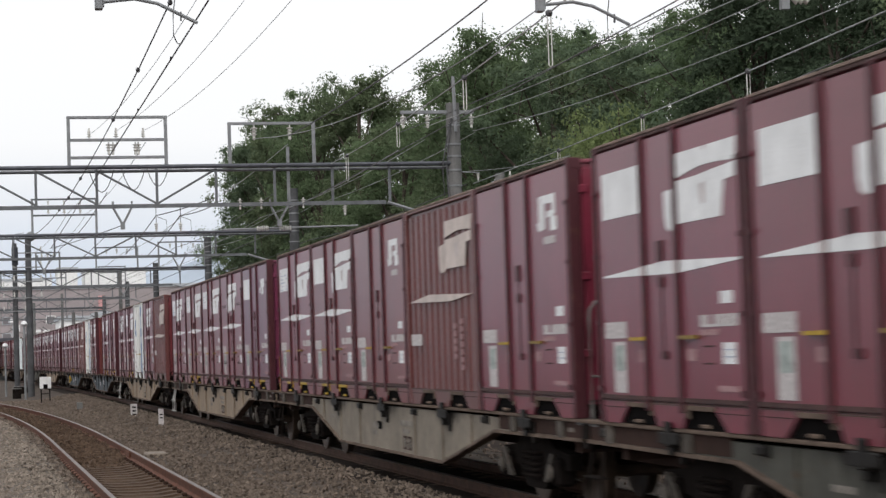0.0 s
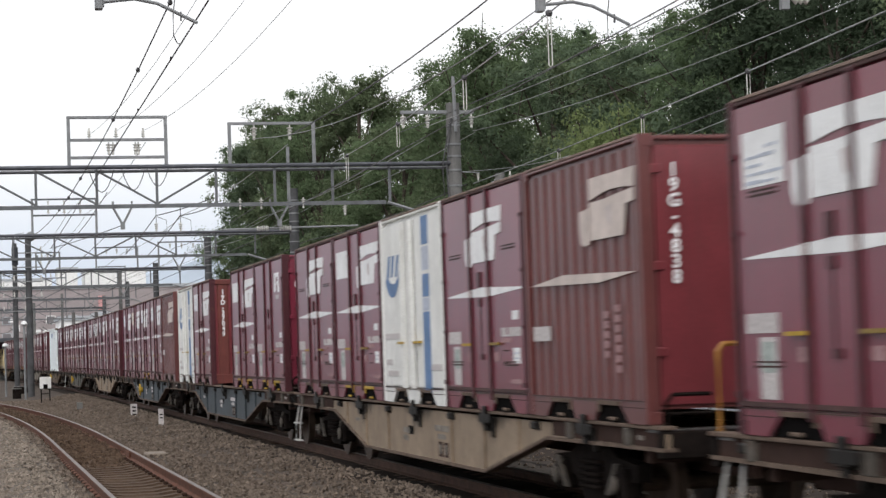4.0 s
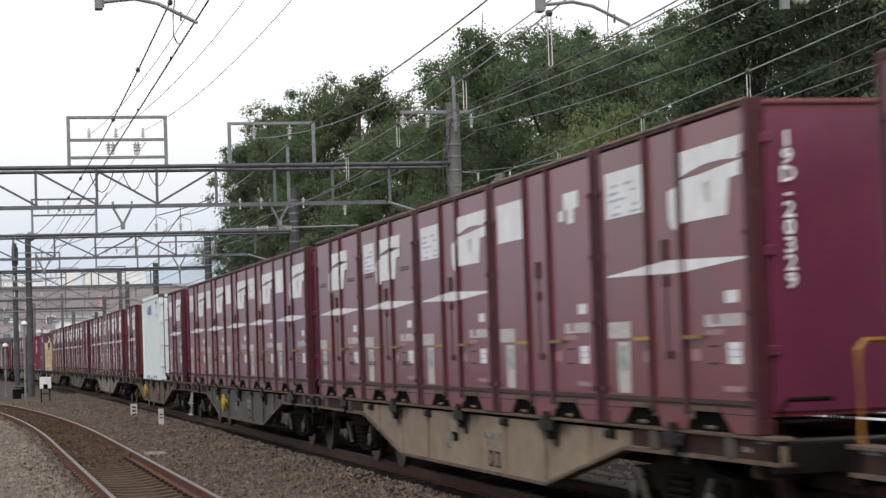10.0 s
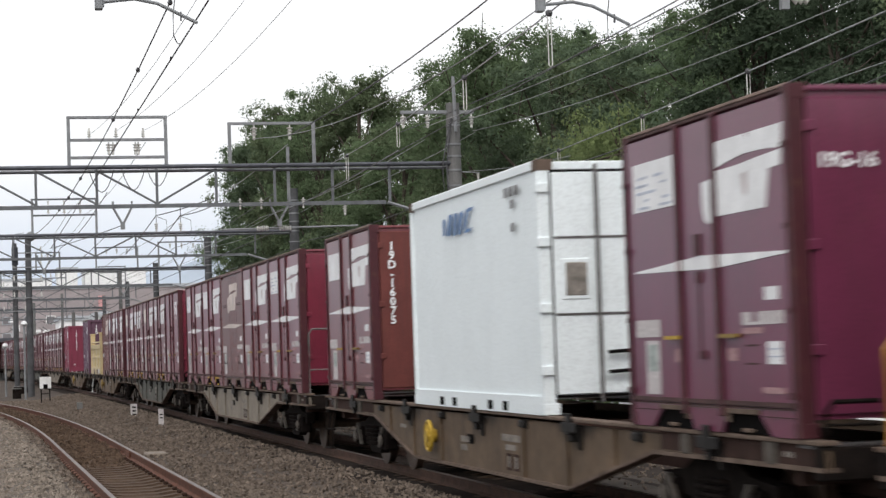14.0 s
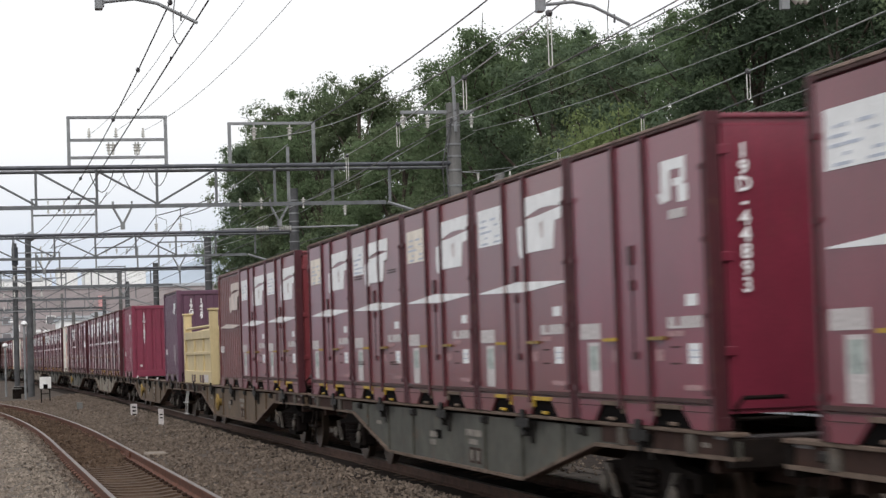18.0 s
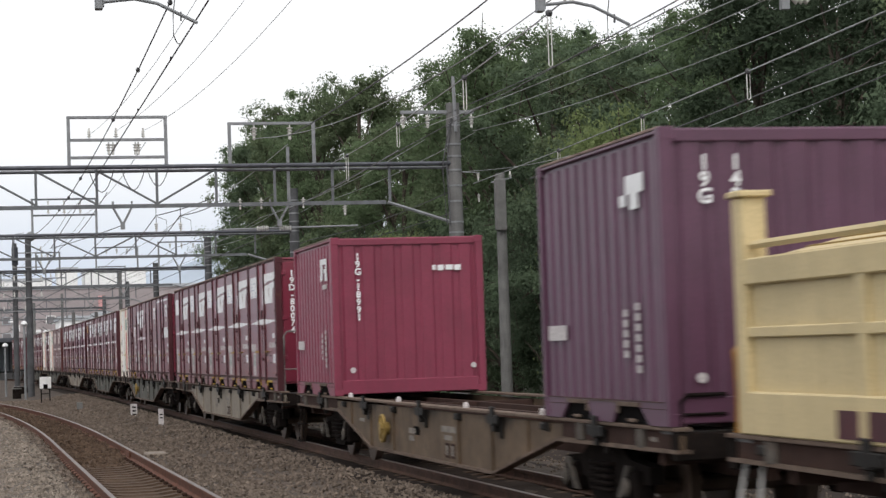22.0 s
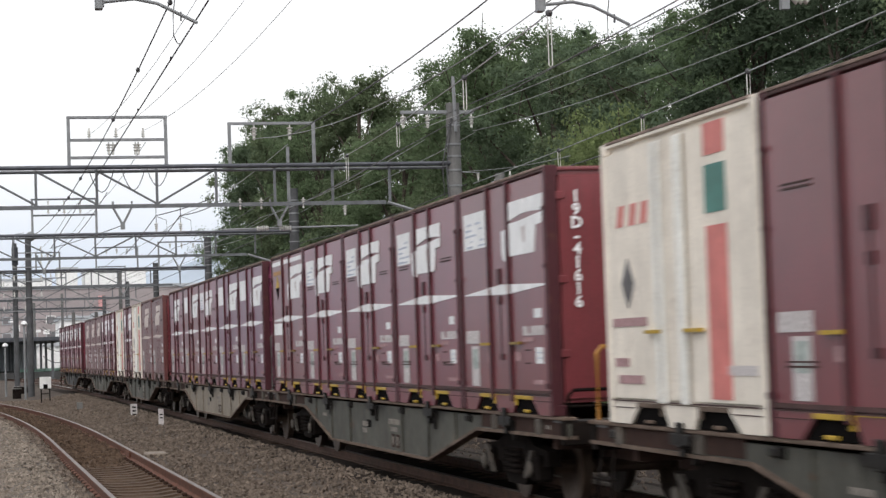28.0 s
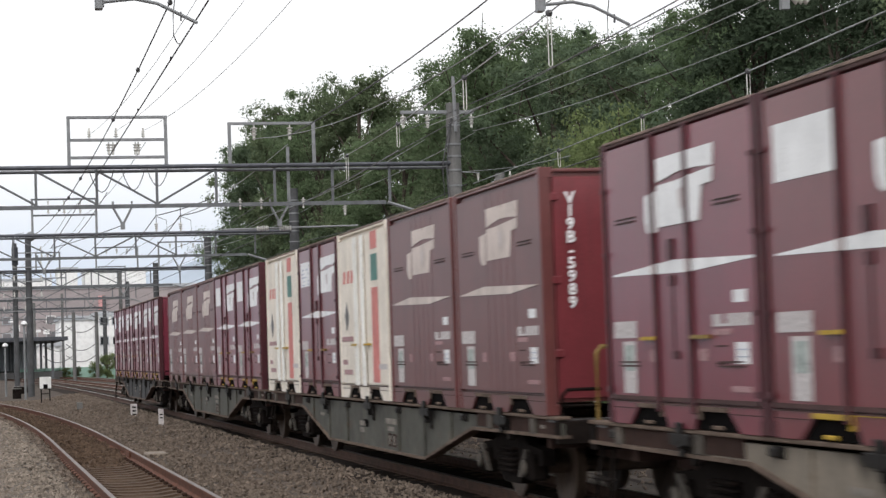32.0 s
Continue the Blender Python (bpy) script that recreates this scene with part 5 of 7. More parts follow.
def gantry(y, left, right, diagonals, post_top, detail=True, left_post=None, zt=7.0, zb=5.93):
    """A portal over the tracks: a trussed beam on a concrete mast."""
    ob = tagged(new("line_gantry"), "grey steel truss gantry carrying the overhead line", "gantry", "overhead line gantries")
    part("top_chord", tube([(left, y - 0.09, zt), (right, y - 0.09, zt)], 0.062, 8), MAT["gantry_dark"], ob, "dark steel pipe chord")
    part("top_chord", tube([(left, y + 0.12, zt - 0.1), (right, y + 0.12, zt - 0.1)], 0.05, 6), MAT["gantry"], ob)
    bm = slab(left, right - 2.05, y - 0.04, y + 0.04, zb - 0.035, zb + 0.035)
    slab(left, right - 2.05, y - 0.045, y + 0.03, zb - 0.075, zb - 0.036, 0, bm)
    part("bottom_chord", bm, MAT["gantry"], ob)
    x, i = 11.92, 0
    while x > left + 0.3:
        part("web_post", slab(x - 0.035, x + 0.035, y - 0.035, y + 0.035, zb, zt - 0.06), MAT["gantry"], ob)
        nx = x - 1.66
        if x < diagonals and nx > left:
            a, b = (zb + 0.04, zt - 0.08) if i != 3 else (zt - 0.08, zb + 0.04)
            part("diagonal", tube([(x, y, a), (nx, y, b)], 0.032, 5), MAT["gantry"], ob)
        x, i = nx, i + 1
    part("strut", tube([(right - 2.0, y, zb - 0.02), (right - 0.15, y, zb - 0.62)], 0.05, 6), MAT["galvanised"], ob)
    mast = part("mast", tube([(right, y, -0.4), (right, y, 4.0), (right, y, post_top)], [0.235, 0.215, 0.195], 14), MAT["concrete" if detail else "old_mast"], ob, "round concrete mast")
    for z in (5.0, 5.3, 5.9, 6.35, 6.8, 7.2, 7.55, 8.1):
        if z < post_top:
            part("band", lathe([(0.222, -0.025), (0.222, 0.025)], "z", (right, y, z), 14), MAT["galvanised"], mast)
    if left_post is not None:
        part("mast", tube([(left_post, y, -0.4), (left_post, y, post_top + (0.35 if y < 120 else 1.6))], [0.20, 0.165], 12), MAT["old_mast"], ob, "dark round concrete mast")
        for z in (5.2, 6.1, 6.9, 7.7):
            part("cross_arm", slab(left_post - 0.9, left_post + 0.75, y - 0.24, y - 0.18, z - 0.03, z + 0.03), MAT["galvanised"], ob)
            insulator(ob, left_post - 0.8, y - 0.2, z + 0.03, 1, 0.9)
            insulator(ob, left_post + 0.68, y - 0.2, z + 0.03, 1, 0.9)
    # dropper brackets that hold the contact wires
    for x in (8.71, 4.31 if detail else 3.18):
        if left < x < right:
            bm = bmesh.new()
            for s in (-0.26, 0.26):
                tube([(x + s, y, zb + 0.12), (x + s, y, zb - 0.05), (x + 0.02 * (1 if s > 0 else -1), y, zb - 0.50)], 0.034, 5, bm)
            part("bracket", bm, MAT["galvanised"], ob, "v-shaped hanger bracket")
            part("bracket_foot", slab(x - 0.06, x + 0.06, y - 0.06, y + 0.06, zb - 0.66, zb - 0.48, 0.01), MAT["galvanised"], ob)
    if detail:
        part("pull_off", tube([(7.1, y + 0.2, 5.22), (11.0, y + 0.2, 5.27)], 0.03, 6), MAT["galvanised"], ob)
        for x in (8.1, 8.75):
            bm = bmesh.new()
            for j in range(7):
                lathe([(0.03, -0.02), (0.085, 0.0), (0.03, 0.02)], "x", (x + 0.05 * j, y + 0.2, 5.235), 10, bm)
            part("insulator", bm, MAT["porcelain"], ob, "ribbed white insulator")
        for x in (7.6, 8.2, 10.6, 9.4):
            insulator(ob, x, y, zb - 0.05 if x > 10 else zb + 0.16, -1, 0.9)
        part("lamp_bracket", tube([(right + 0.2, y, 6.75), (right + 0.75, y, 6.72)], 0.02, 5), MAT["galvanised"], ob)
        insulator(ob, right + 0.7, y, 6.74, -1, 0.7)
        insulator(ob, right + 0.7, y, 6.12, -1, 0.7)
        # cross arm on the mast
        part("cross_arm", slab(right - 1.55, right + 0.62, y - 0.05, y + 0.05, 8.44, 8.54, 0.01), MAT["galvanised"], ob)
        for x in (right - 1.48, right - 0.75, right + 0.55):
            insulator(ob, x, y, 8.44, -1, 1.15)
        part("mast_pipe", tube([(right + 0.02, y - 0.24, 7.9), (right - 0.02, y - 0.24, 9.5)], 0.05, 8), MAT["galvanised"], ob, "pale pipe on the mast head")
        for dx in (-0.28, -0.4):
            part("cable", tube([(right + dx * 0.3, y - 0.22, 8.3), (right + dx, y - 0.2, 6.9), (right + dx * 0.8, y - 0.22, 5.2)], 0.02, 5), MAT["wire"], ob)
        # frames above the beam
        for x0, x1, top, rows in ((2.88, 5.56, 8.42, (8.4, 7.77, 7.28)), (7.35, 9.75, 8.22, (8.2,))):
            for x in (x0, x1):
                part("frame_post", slab(x - 0.045, x + 0.045, y - 0.045, y + 0.045, zt, top), MAT["galvanised"], ob)
            for z in rows:
                part("frame_bar", slab(x0 - 0.05, x1 + 0.05, y - 0.04, y + 0.04, z - 0.04, z + 0.04, 0.006), MAT["galvanised"], ob)
        for x in (3.44, 4.18, 4.93):
            insulator(ob, x, y, 7.80, 1, 0.85)
        for x in (3.98, 4.72, 4.1, 4.8):
            insulator(ob, x, y + 0.1, 7.72, -1, 1.0)
        for x in (8.05, 9.07):
            insulator(ob, x, y, 8.16, -1, 1.2)
        part("slim_post", slab(8.98, 9.06, y + 0.12, y + 0.2, zt - 1.1, 7.55), MAT["galvanised"], ob)
        for a, b, c in ((3.4, 4.1, 6.35), (5.0, 5.6, 6.5), (4.3, 4.95, 6.4)):
            pts = [(a + (b - a) * f, y - 0.15, zt - 0.05 - (zt - c) * 4 * f * (1 - f)) for f in np.linspace(0, 1, 9)]
            part("jumper_cable", tube(pts, 0.013, 5), MAT["wire"], ob)
    return ob


gantry(57.0, -3.0, 13.85, 7.5, 8.75)
gantry(85.0, -3.0, 13.6, 9.0, 8.6, False, None, 6.82, 5.88)
gantry(116.0, -3.0, 13.54, 9.5, 8.4, False, 3.48, 6.70, 5.76)
gantry(147.0, -3.0, 13.37, 9.5, 8.4, False, 3.46, 6.86, 5.94)
gantry(182.0, -4.0, 14.0, 9.5, 8.4, False)
gantry(216.0, -4.0, 14.2, 9.5, 8.2, False)

# supports on the gantries further down the line: boxed frames above the beams
for y, z0, frames in ((85.0, 6.85, ((2.75, 5.35, 8.30, 0.66),)), (116.0, 6.73, ((7.23, 9.55, 7.92, 0.0), (10.74, 13.37, 8.16, 0.0), (3.9, 5.2, 7.7, 0.4))), (147.0, 6.89, ((9.3, 11.2, 8.2, 0.42), (5.6, 7.0, 7.9, 0.42)))):
    for x0, x1, top, drop in frames:
        ob = tagged(new("insulator_frame"), "small steel frame standing on a gantry beam", "frame", "frames on the gantries")
        for x in (x0, x1):
            part("frame_post", slab(x - 0.045, x + 0.045, y - 0.045, y + 0.045, z0, top), MAT["galvanised"], ob)
        for z in ((top, top - drop) if drop else (top,)):
            part("frame_bar", slab(x0 - 0.05, x1 + 0.05, y - 0.04, y + 0.04, z - 0.035, z + 0.035), MAT["gantry"], ob)
        for f in (0.25, 0.5, 0.75):
            insulator(ob, x0 + (x1 - x0) * f, y, top - (drop or 0.04) + (0.04 if drop else 0.0), 1 if drop else -1, 0.9)
            if drop:
                insulator(ob, x0 + (x1 - x0) * f, y, top - 0.04, -1, 0.6)
# the tension wheel and its weights on the second gantry
balance = tagged(new("tension_wheel"), "grey pulley that tensions a wire beside a gantry mast", "pulley", "line tensioners")
part("wheel", lathe([(0.06, -0.06), (0.17, -0.05), (0.20, 0.0), (0.17, 0.05), (0.06, 0.06)], "y", (2.68, 85.2, 6.80), 20), MAT["galvanised"], balance)
part("bracket", tube([(2.68, 85.2, 6.78), (3.2, 85.2, 6.82)], 0.05, 6), MAT["galvanised"], balance)
part("weight", lathe([(0.02, 0.4), (0.13, 0.36), (0.13, -0.36), (0.02, -0.4)], "z", (2.02, 85.2, 6.0), 12), MAT["gantry_dark"], balance, "stacked dark counterweight")
part("weight_rope", tube([(2.02, 85.2, 6.4), (2.04, 85.2, 6.9), (2.4, 85.2, 6.95)], 0.012, 5), MAT["wire"], balance)

# the nearer support: brackets reaching over both tracks
nearer = tagged(new("line_gantry"), "steel gantry overhead with curved pull-off arms", "gantry", "overhead line gantries")
part("top_chord", tube([(-3.0, 27.0, 7.6), (13.6, 27.0, 7.6)], 0.06, 8), MAT["gantry_dark"], nearer)
part("mast", tube([(13.6, 27.0, -0.4), (13.6, 27.0, 9.0)], 0.22, 12), MAT["concrete"], nearer)
part("mast", tube([(-3.0, 27.0, -0.4), (-3.0, 27.0, 9.0)], 0.22, 12), MAT["concrete"], nearer)
for x in (1.82, 7.88):
    part("drop_tube", slab(x - 0.05, x + 0.05, 26.95, 27.05, 6.36, 7.6), MAT["galvanised"], nearer)
    part("clamp", slab(x - 0.07, x + 0.03, 26.92, 27.08, 6.32, 6.56, 0.01), MAT["galvanised"], nearer)
    part("pull_off", tube([(x, 27.0, 6.42), (x + 0.45, 27.0, 6.47), (x + 0.75, 27.0, 6.41), (x + 1.28, 27.0, 6.15)], 0.024, 8), MAT["galvanised"], nearer, "curved pull-off arm")
    part("jumper_cable", tube([(x + 1.0, 27.0, 6.6), (x + 0.955, 27.0, 6.25), (x + 0.955, 27.0, 5.98), (x + 1.0, 27.0, 5.88), (x + 1.05, 27.0, 5.86)], 0.008, 5), MAT["wire"], nearer)
    for o in (1.05,):
        part("wire_clamp", slab(x + o, x + o + 0.018, 26.98, 27.02, 5.88 + (o > 1) * 0.3, 6.00 + (o > 1) * 0.3), MAT["wire"], nearer)
for x, z in ((11.2, 6.25), (11.75, 6.2), (11.55, 6.25)):
    part("insulator", lathe([(0.05, -0.12), (0.09, -0.08), (0.05, -0.04), (0.09, 0.0), (0.05, 0.04), (0.09, 0.08), (0.05, 0.12)], "x", (x, 27.0, z + 0.34), 10), MAT["porcelain"], nearer)
part("drop_tube", slab(11.44, 11.56, 26.95, 27.05, 6.38, 7.6), MAT["galvanised"], nearer)


def wire(a, b, radius, material, reach=1.0, sag=0.0, label="overhead wire running along the track"):
    """A wire from a at the gantry towards b and on past the eye, sagging a little; beyond a it follows the line."""
    a, b = Vector(a), Vector(b)
    end = a + (b - a) * reach
    pts = []
    for i in range(9):
        f = i / 8
        p = a.lerp(end, f)
        pts.append((p.x, p.y, p.z - sag * 4 * f * (1 - f)))
    ob = new("overhead_wire", mesh_of("overhead_wire", tube(pts, radius, 5), MAT[material]))
    return tagged(ob, label, "wire", "overhead wires")


wire((2.73, 85.0, 6.81), (3.08, 28.1, 7.09), 0.012, "wire", 1.0, 0.675)
wire((3.47, 85.0, 6.28), (3.66, 28.1, 7.07), 0.014, "wire")
wire((3.43, 57.0, 7.90), (4.68, 37.9, 8.93), 0.0065, "wire_pale", 1.0, 0.350)
wire((4.18, 57.0, 8.01), (5.84, 39.2, 9.15), 0.0065, "wire_pale", 1.0, 0.325)
wire((4.95, 57.0, 8.02), (6.15, 35.4, 8.41), 0.0065, "wire_pale", 1.0, 0.325)
wire((9.06, 57.0, 7.85), (10.54, 37.9, 8.84), 0.017, "wire", 1.0, 0.175, "thick black feeder cable")
wire((8.02, 57.0, 7.77), (9.76, 31.7, 7.56), 0.011, "wire_pale", 1.0, 0.600)
wire((10.22, 57.0, 7.03), (8.30, 26.0, 6.60), 0.012, "wire_pale", 1.0, 0.175)
wire((12.21, 57.0, 7.89), (14.01, 36.1, 8.39), 0.012, "wire", 1.0, 0.125)
wire((12.98, 57.0, 8.05), (14.42, 36.1, 8.15), 0.011, "wire_pale", 1.0, 0.075)
wire((13.82, 57.0, 8.13), (16.91, 39.2, 8.96), 0.011, "wire_pale", 1.0, 0.175)
wire((14.44, 57.0, 7.94), (17.02, 35.4, 8.23), 0.011, "wire_pale", 1.0, 0.250)
wire((14.40, 57.0, 6.41), (12.45, 24.8, 6.17), 0.013, "wire_pale", 1.0, 0.075)
wire((14.25, 57.0, 6.77), (15.56, 51.1, 6.62), 0.010, "wire_pale", 1.0, 0.075)
wire((14.69, 52.0, 6.11), (15.02, 30.1, 6.63), 0.015, "wire", 1.0, 0.150)
wire((15.65, 50.0, 5.93), (15.68, 31.3, 6.43), 0.01, "wire_pale", 1.0, -0.100)
wire((15.65, 50.0, 5.88), (17.18, 34.3, 6.68), 0.014, "wire", 1.0, 0.150)
wire((17.32, 46.0, 5.55), (16.82, 33.6, 5.48), 0.012, "wire_pale", 1.0, 0.025)
wire((17.28, 46.0, 4.49), (19.42, 38.9, 4.79), 0.012, "wire_pale", 1.0, 0.050)
wire((8.63, 57.0, 5.53), (8.27, 28.4, 5.66), 0.009, "wire", 1.4)
# registration gear hanging below the first beam
for x, z0, z1 in ((5.24, 5.89, 5.16), (5.92, 5.91, 5.15)):
    ob = tagged(new("registration_hanger"), "thin steel rod with an insulator below the gantry beam", "hanger", "registration hangers")
    part("rod", tube([(x, 57.05, z0), (x, 57.05, z1)], 0.012, 6), MAT["galvanised"], ob)
    insulator(ob, x, 57.05, z1 + 0.3, -1, 0.75)
    part("loop", tube([(x + 0.03, 57.05, z1 + 0.45), (x + 0.28, 57.05, z1 + 0.35), (x + 0.30, 57.05, z1 + 0.05), (x + 0.05, 57.05, z1)], 0.009, 5), MAT["wire"], ob)
for a, b in (((5.24, 57.0, 5.64), (6.86, 57.0, 6.12)), ((5.91, 57.0, 5.63), (6.78, 57.0, 5.87)), ((5.24, 57.0, 5.64), (5.36, 70.0, 5.23)), ((5.91, 57.0, 5.63), (6.30, 72.0, 5.27)), ((4.26, 57.0, 5.37), (3.41, 84.5, 6.25))):
    wire(a, b, 0.014, "wire", 1.0, 0.04, "slack cross wire below the gantry beam")
# looped hangers below the messenger wires: place of the top and length
for x, y, z, n in ((9.99, 53.2, 6.90, 0.70), (9.41, 43.9, 6.68, 0.52), (8.89, 35.6, 6.58, 0.60), (8.46, 28.6, 6.58, 0.80), (13.29, 38.6, 6.20, 0.45), (12.88, 31.9, 6.17, 0.48), (13.73, 46.0, 6.26, 0.40)):
    bm = tube([(x - 0.028, y, z), (x - 0.028, y, z - n + 0.03), (x, y, z - n), (x + 0.028, y, z - n + 0.03), (x + 0.028, y, z)], 0.010, 5)
    hanger = tagged(new("wire_hanger", mesh_of("wire_hanger", bm, MAT["porcelain"])), "pale looped hanger below an overhead wire", "hanger", "wire hangers")
    part("clamp", lathe([(0.02, -0.05), (0.05, -0.03), (0.055, 0.0), (0.05, 0.03), (0.02, 0.05)], "z", (x, y, z), 8), MAT["wire"], hanger, "dark wire clamp")
# balls and clamps on the wires over the siding
for p in ((2.86, 63.1, 6.28), (2.90, 58.1, 6.27), (2.93, 52.5, 6.31), (3.0, 41.5, 6.54), (3.03, 35.7, 6.74), (3.065, 30.2, 6.98)):
    bm = lathe([(0.01, -0.045), (0.032, -0.028), (0.040, 0.0), (0.032, 0.028), (0.01, 0.045)], "z", p, 10)
    tagged(new("wire_marker", mesh_of("wire_marker", bm, MAT["wire"])), "small dark ball clamped on a wire", "clamp", "wire clamps")
for p in ((3.634, 35.9, 6.96), (3.611, 42.75, 6.87), (3.538, 64.7, 6.56)):
    bm = slab(p[0] - 0.02, p[0] + 0.01, p[1] - 0.03, p[1] + 0.03, p[2] - 0.02, p[2] + 0.045, 0.006)
    tagged(new("wire_clip", mesh_of("wire_clip", bm, MAT["wire"])), "small dark clip on a wire", "clamp", "wire clamps")

# wires from gantry to gantry further on
spans = (57.0, 85.0, 116.0, 147.0, 182.0, 216.0)
for x, z, mat, r in ((8.55, 5.12, "wire", 0.011), (8.55, 6.2, "wire", 0.011), (3.9, 5.15, "wire", 0.011), (3.9, 6.3, "wire", 0.012), (12.2, 7.4, "wire_pale", 0.012),
                     (13.0, 7.7, "wire_pale", 0.012), (14.5, 7.9, "wire_pale", 0.012), (9.0, 7.6, "wire_pale", 0.013), (14.2, 6.4, "wire", 0.014), (14.2, 5.7, "wire", 0.013),
                     (5.0, 7.7, "wire_pale", 0.010), (4.2, 7.7, "wire_pale", 0.010)):
    pts = []
    for a, b in zip(spans, spans[1:]):
        for i in range(6):
            f = i / 6
            y = a + (b - a) * f
            dx = -max(0.0, y - 75.0) ** 2 / 6200.0 * (1 if x > 6 else 1.6)
            pts.append((x + dx, y, z - 0.5 * f * (1 - f) * (1.6 if z > 6 else 0.2)))
    pts.append((x - (216.0 - 75.0) ** 2 / 6200.0, 216.0, z))
    tagged(new("overhead_wire", mesh_of("overhead_wire", tube(pts, r, 5), MAT[mat])), "overhead wire from gantry to gantry", "wire", "overhead wires")


# ---- small things beside the tracks ----
def post_sign(x, y, w, h, z0, dark, paint="bright"):
    ob = tagged(new("track_marker"), "small white marker post beside the track", "marker", "track markers")
    part("post", slab(x - w / 2, x + w / 2, y - w / 3, y + w / 3, -0.4, z0 + h, 0.008), MAT[paint], ob)
    for i in range(dark):
        part("figure_bar", slab(x - w * 0.28, x + w * 0.28, y - w / 3 - 0.006, y - w / 3 - 0.002, z0 + h * (0.25 + 0.24 * i), z0 + h * (0.36 + 0.24 * i)), MAT["dark"], ob)
    return ob


post_sign(5.02, 63.8, 0.20, 0.46, -0.20, 3, "label")
post_sign(5.0, 54.5, 0.13, 0.34, -0.02, 2, "label")
post_sign(4.2, 79.6, 0.22, 0.4, -0.36, 0, "concrete")
board = tagged(new("shunting_board"), "white board with a dark notch on a low black stand", "sign", "track markers")
for dx in (-0.2, 0.2):
    part("leg", tube([(3.62 + dx, 98.6, -0.42), (3.62 + dx, 98.6, 0.5)], 0.03, 6), MAT["dark"], board)
part("brace", tube([(3.42, 98.6, 0.1), (3.82, 98.6, 0.1)], 0.02, 6), MAT["dark"], board)
part("plate", slab(3.35, 3.89, 98.5, 98.58, 0.35, 0.90, 0.01), MAT["offwhite"], board)
part("notch", slab(3.52, 3.72, 98.48, 98.497, 0.35, 0.55), MAT["dark"], board)
for x, y, h in ((2.95, 108.0, 3.6), (2.2, 121.0, 2.6)):
    ob = tagged(new("signal_post"), "thin grey post with a round white top", "post", "lineside posts")
    part("post", tube([(x, y, -0.42), (x, y, h)], 0.06, 8), MAT["galvanised"], ob)
    part("head", lathe([(0.03, -0.1), (0.16, -0.05), (0.18, 0.0), (0.12, 0.12), (0.02, 0.16)], "z", (x, y, h), 12), MAT["bright"], ob)
for x, y, w, d, h in ((2.6, 112.0, 0.45, 0.4, 0.6), (3.3, 128.0, 1.0, 0.5, 0.5)):
    ob = tagged(new("lineside_box"), "low dark equipment box beside the track", "box", "lineside boxes")
    part("body", slab(x - w / 2, x + w / 2, y - d / 2, y + d / 2, -0.42, h - 0.42, 0.02), MAT["bogie"], ob)
    part("lid", slab(x - w / 2 - 0.03, x + w / 2 + 0.03, y - d / 2 - 0.03, y + d / 2 + 0.03, h - 0.42, h - 0.37, 0.01), MAT["steel"], ob)


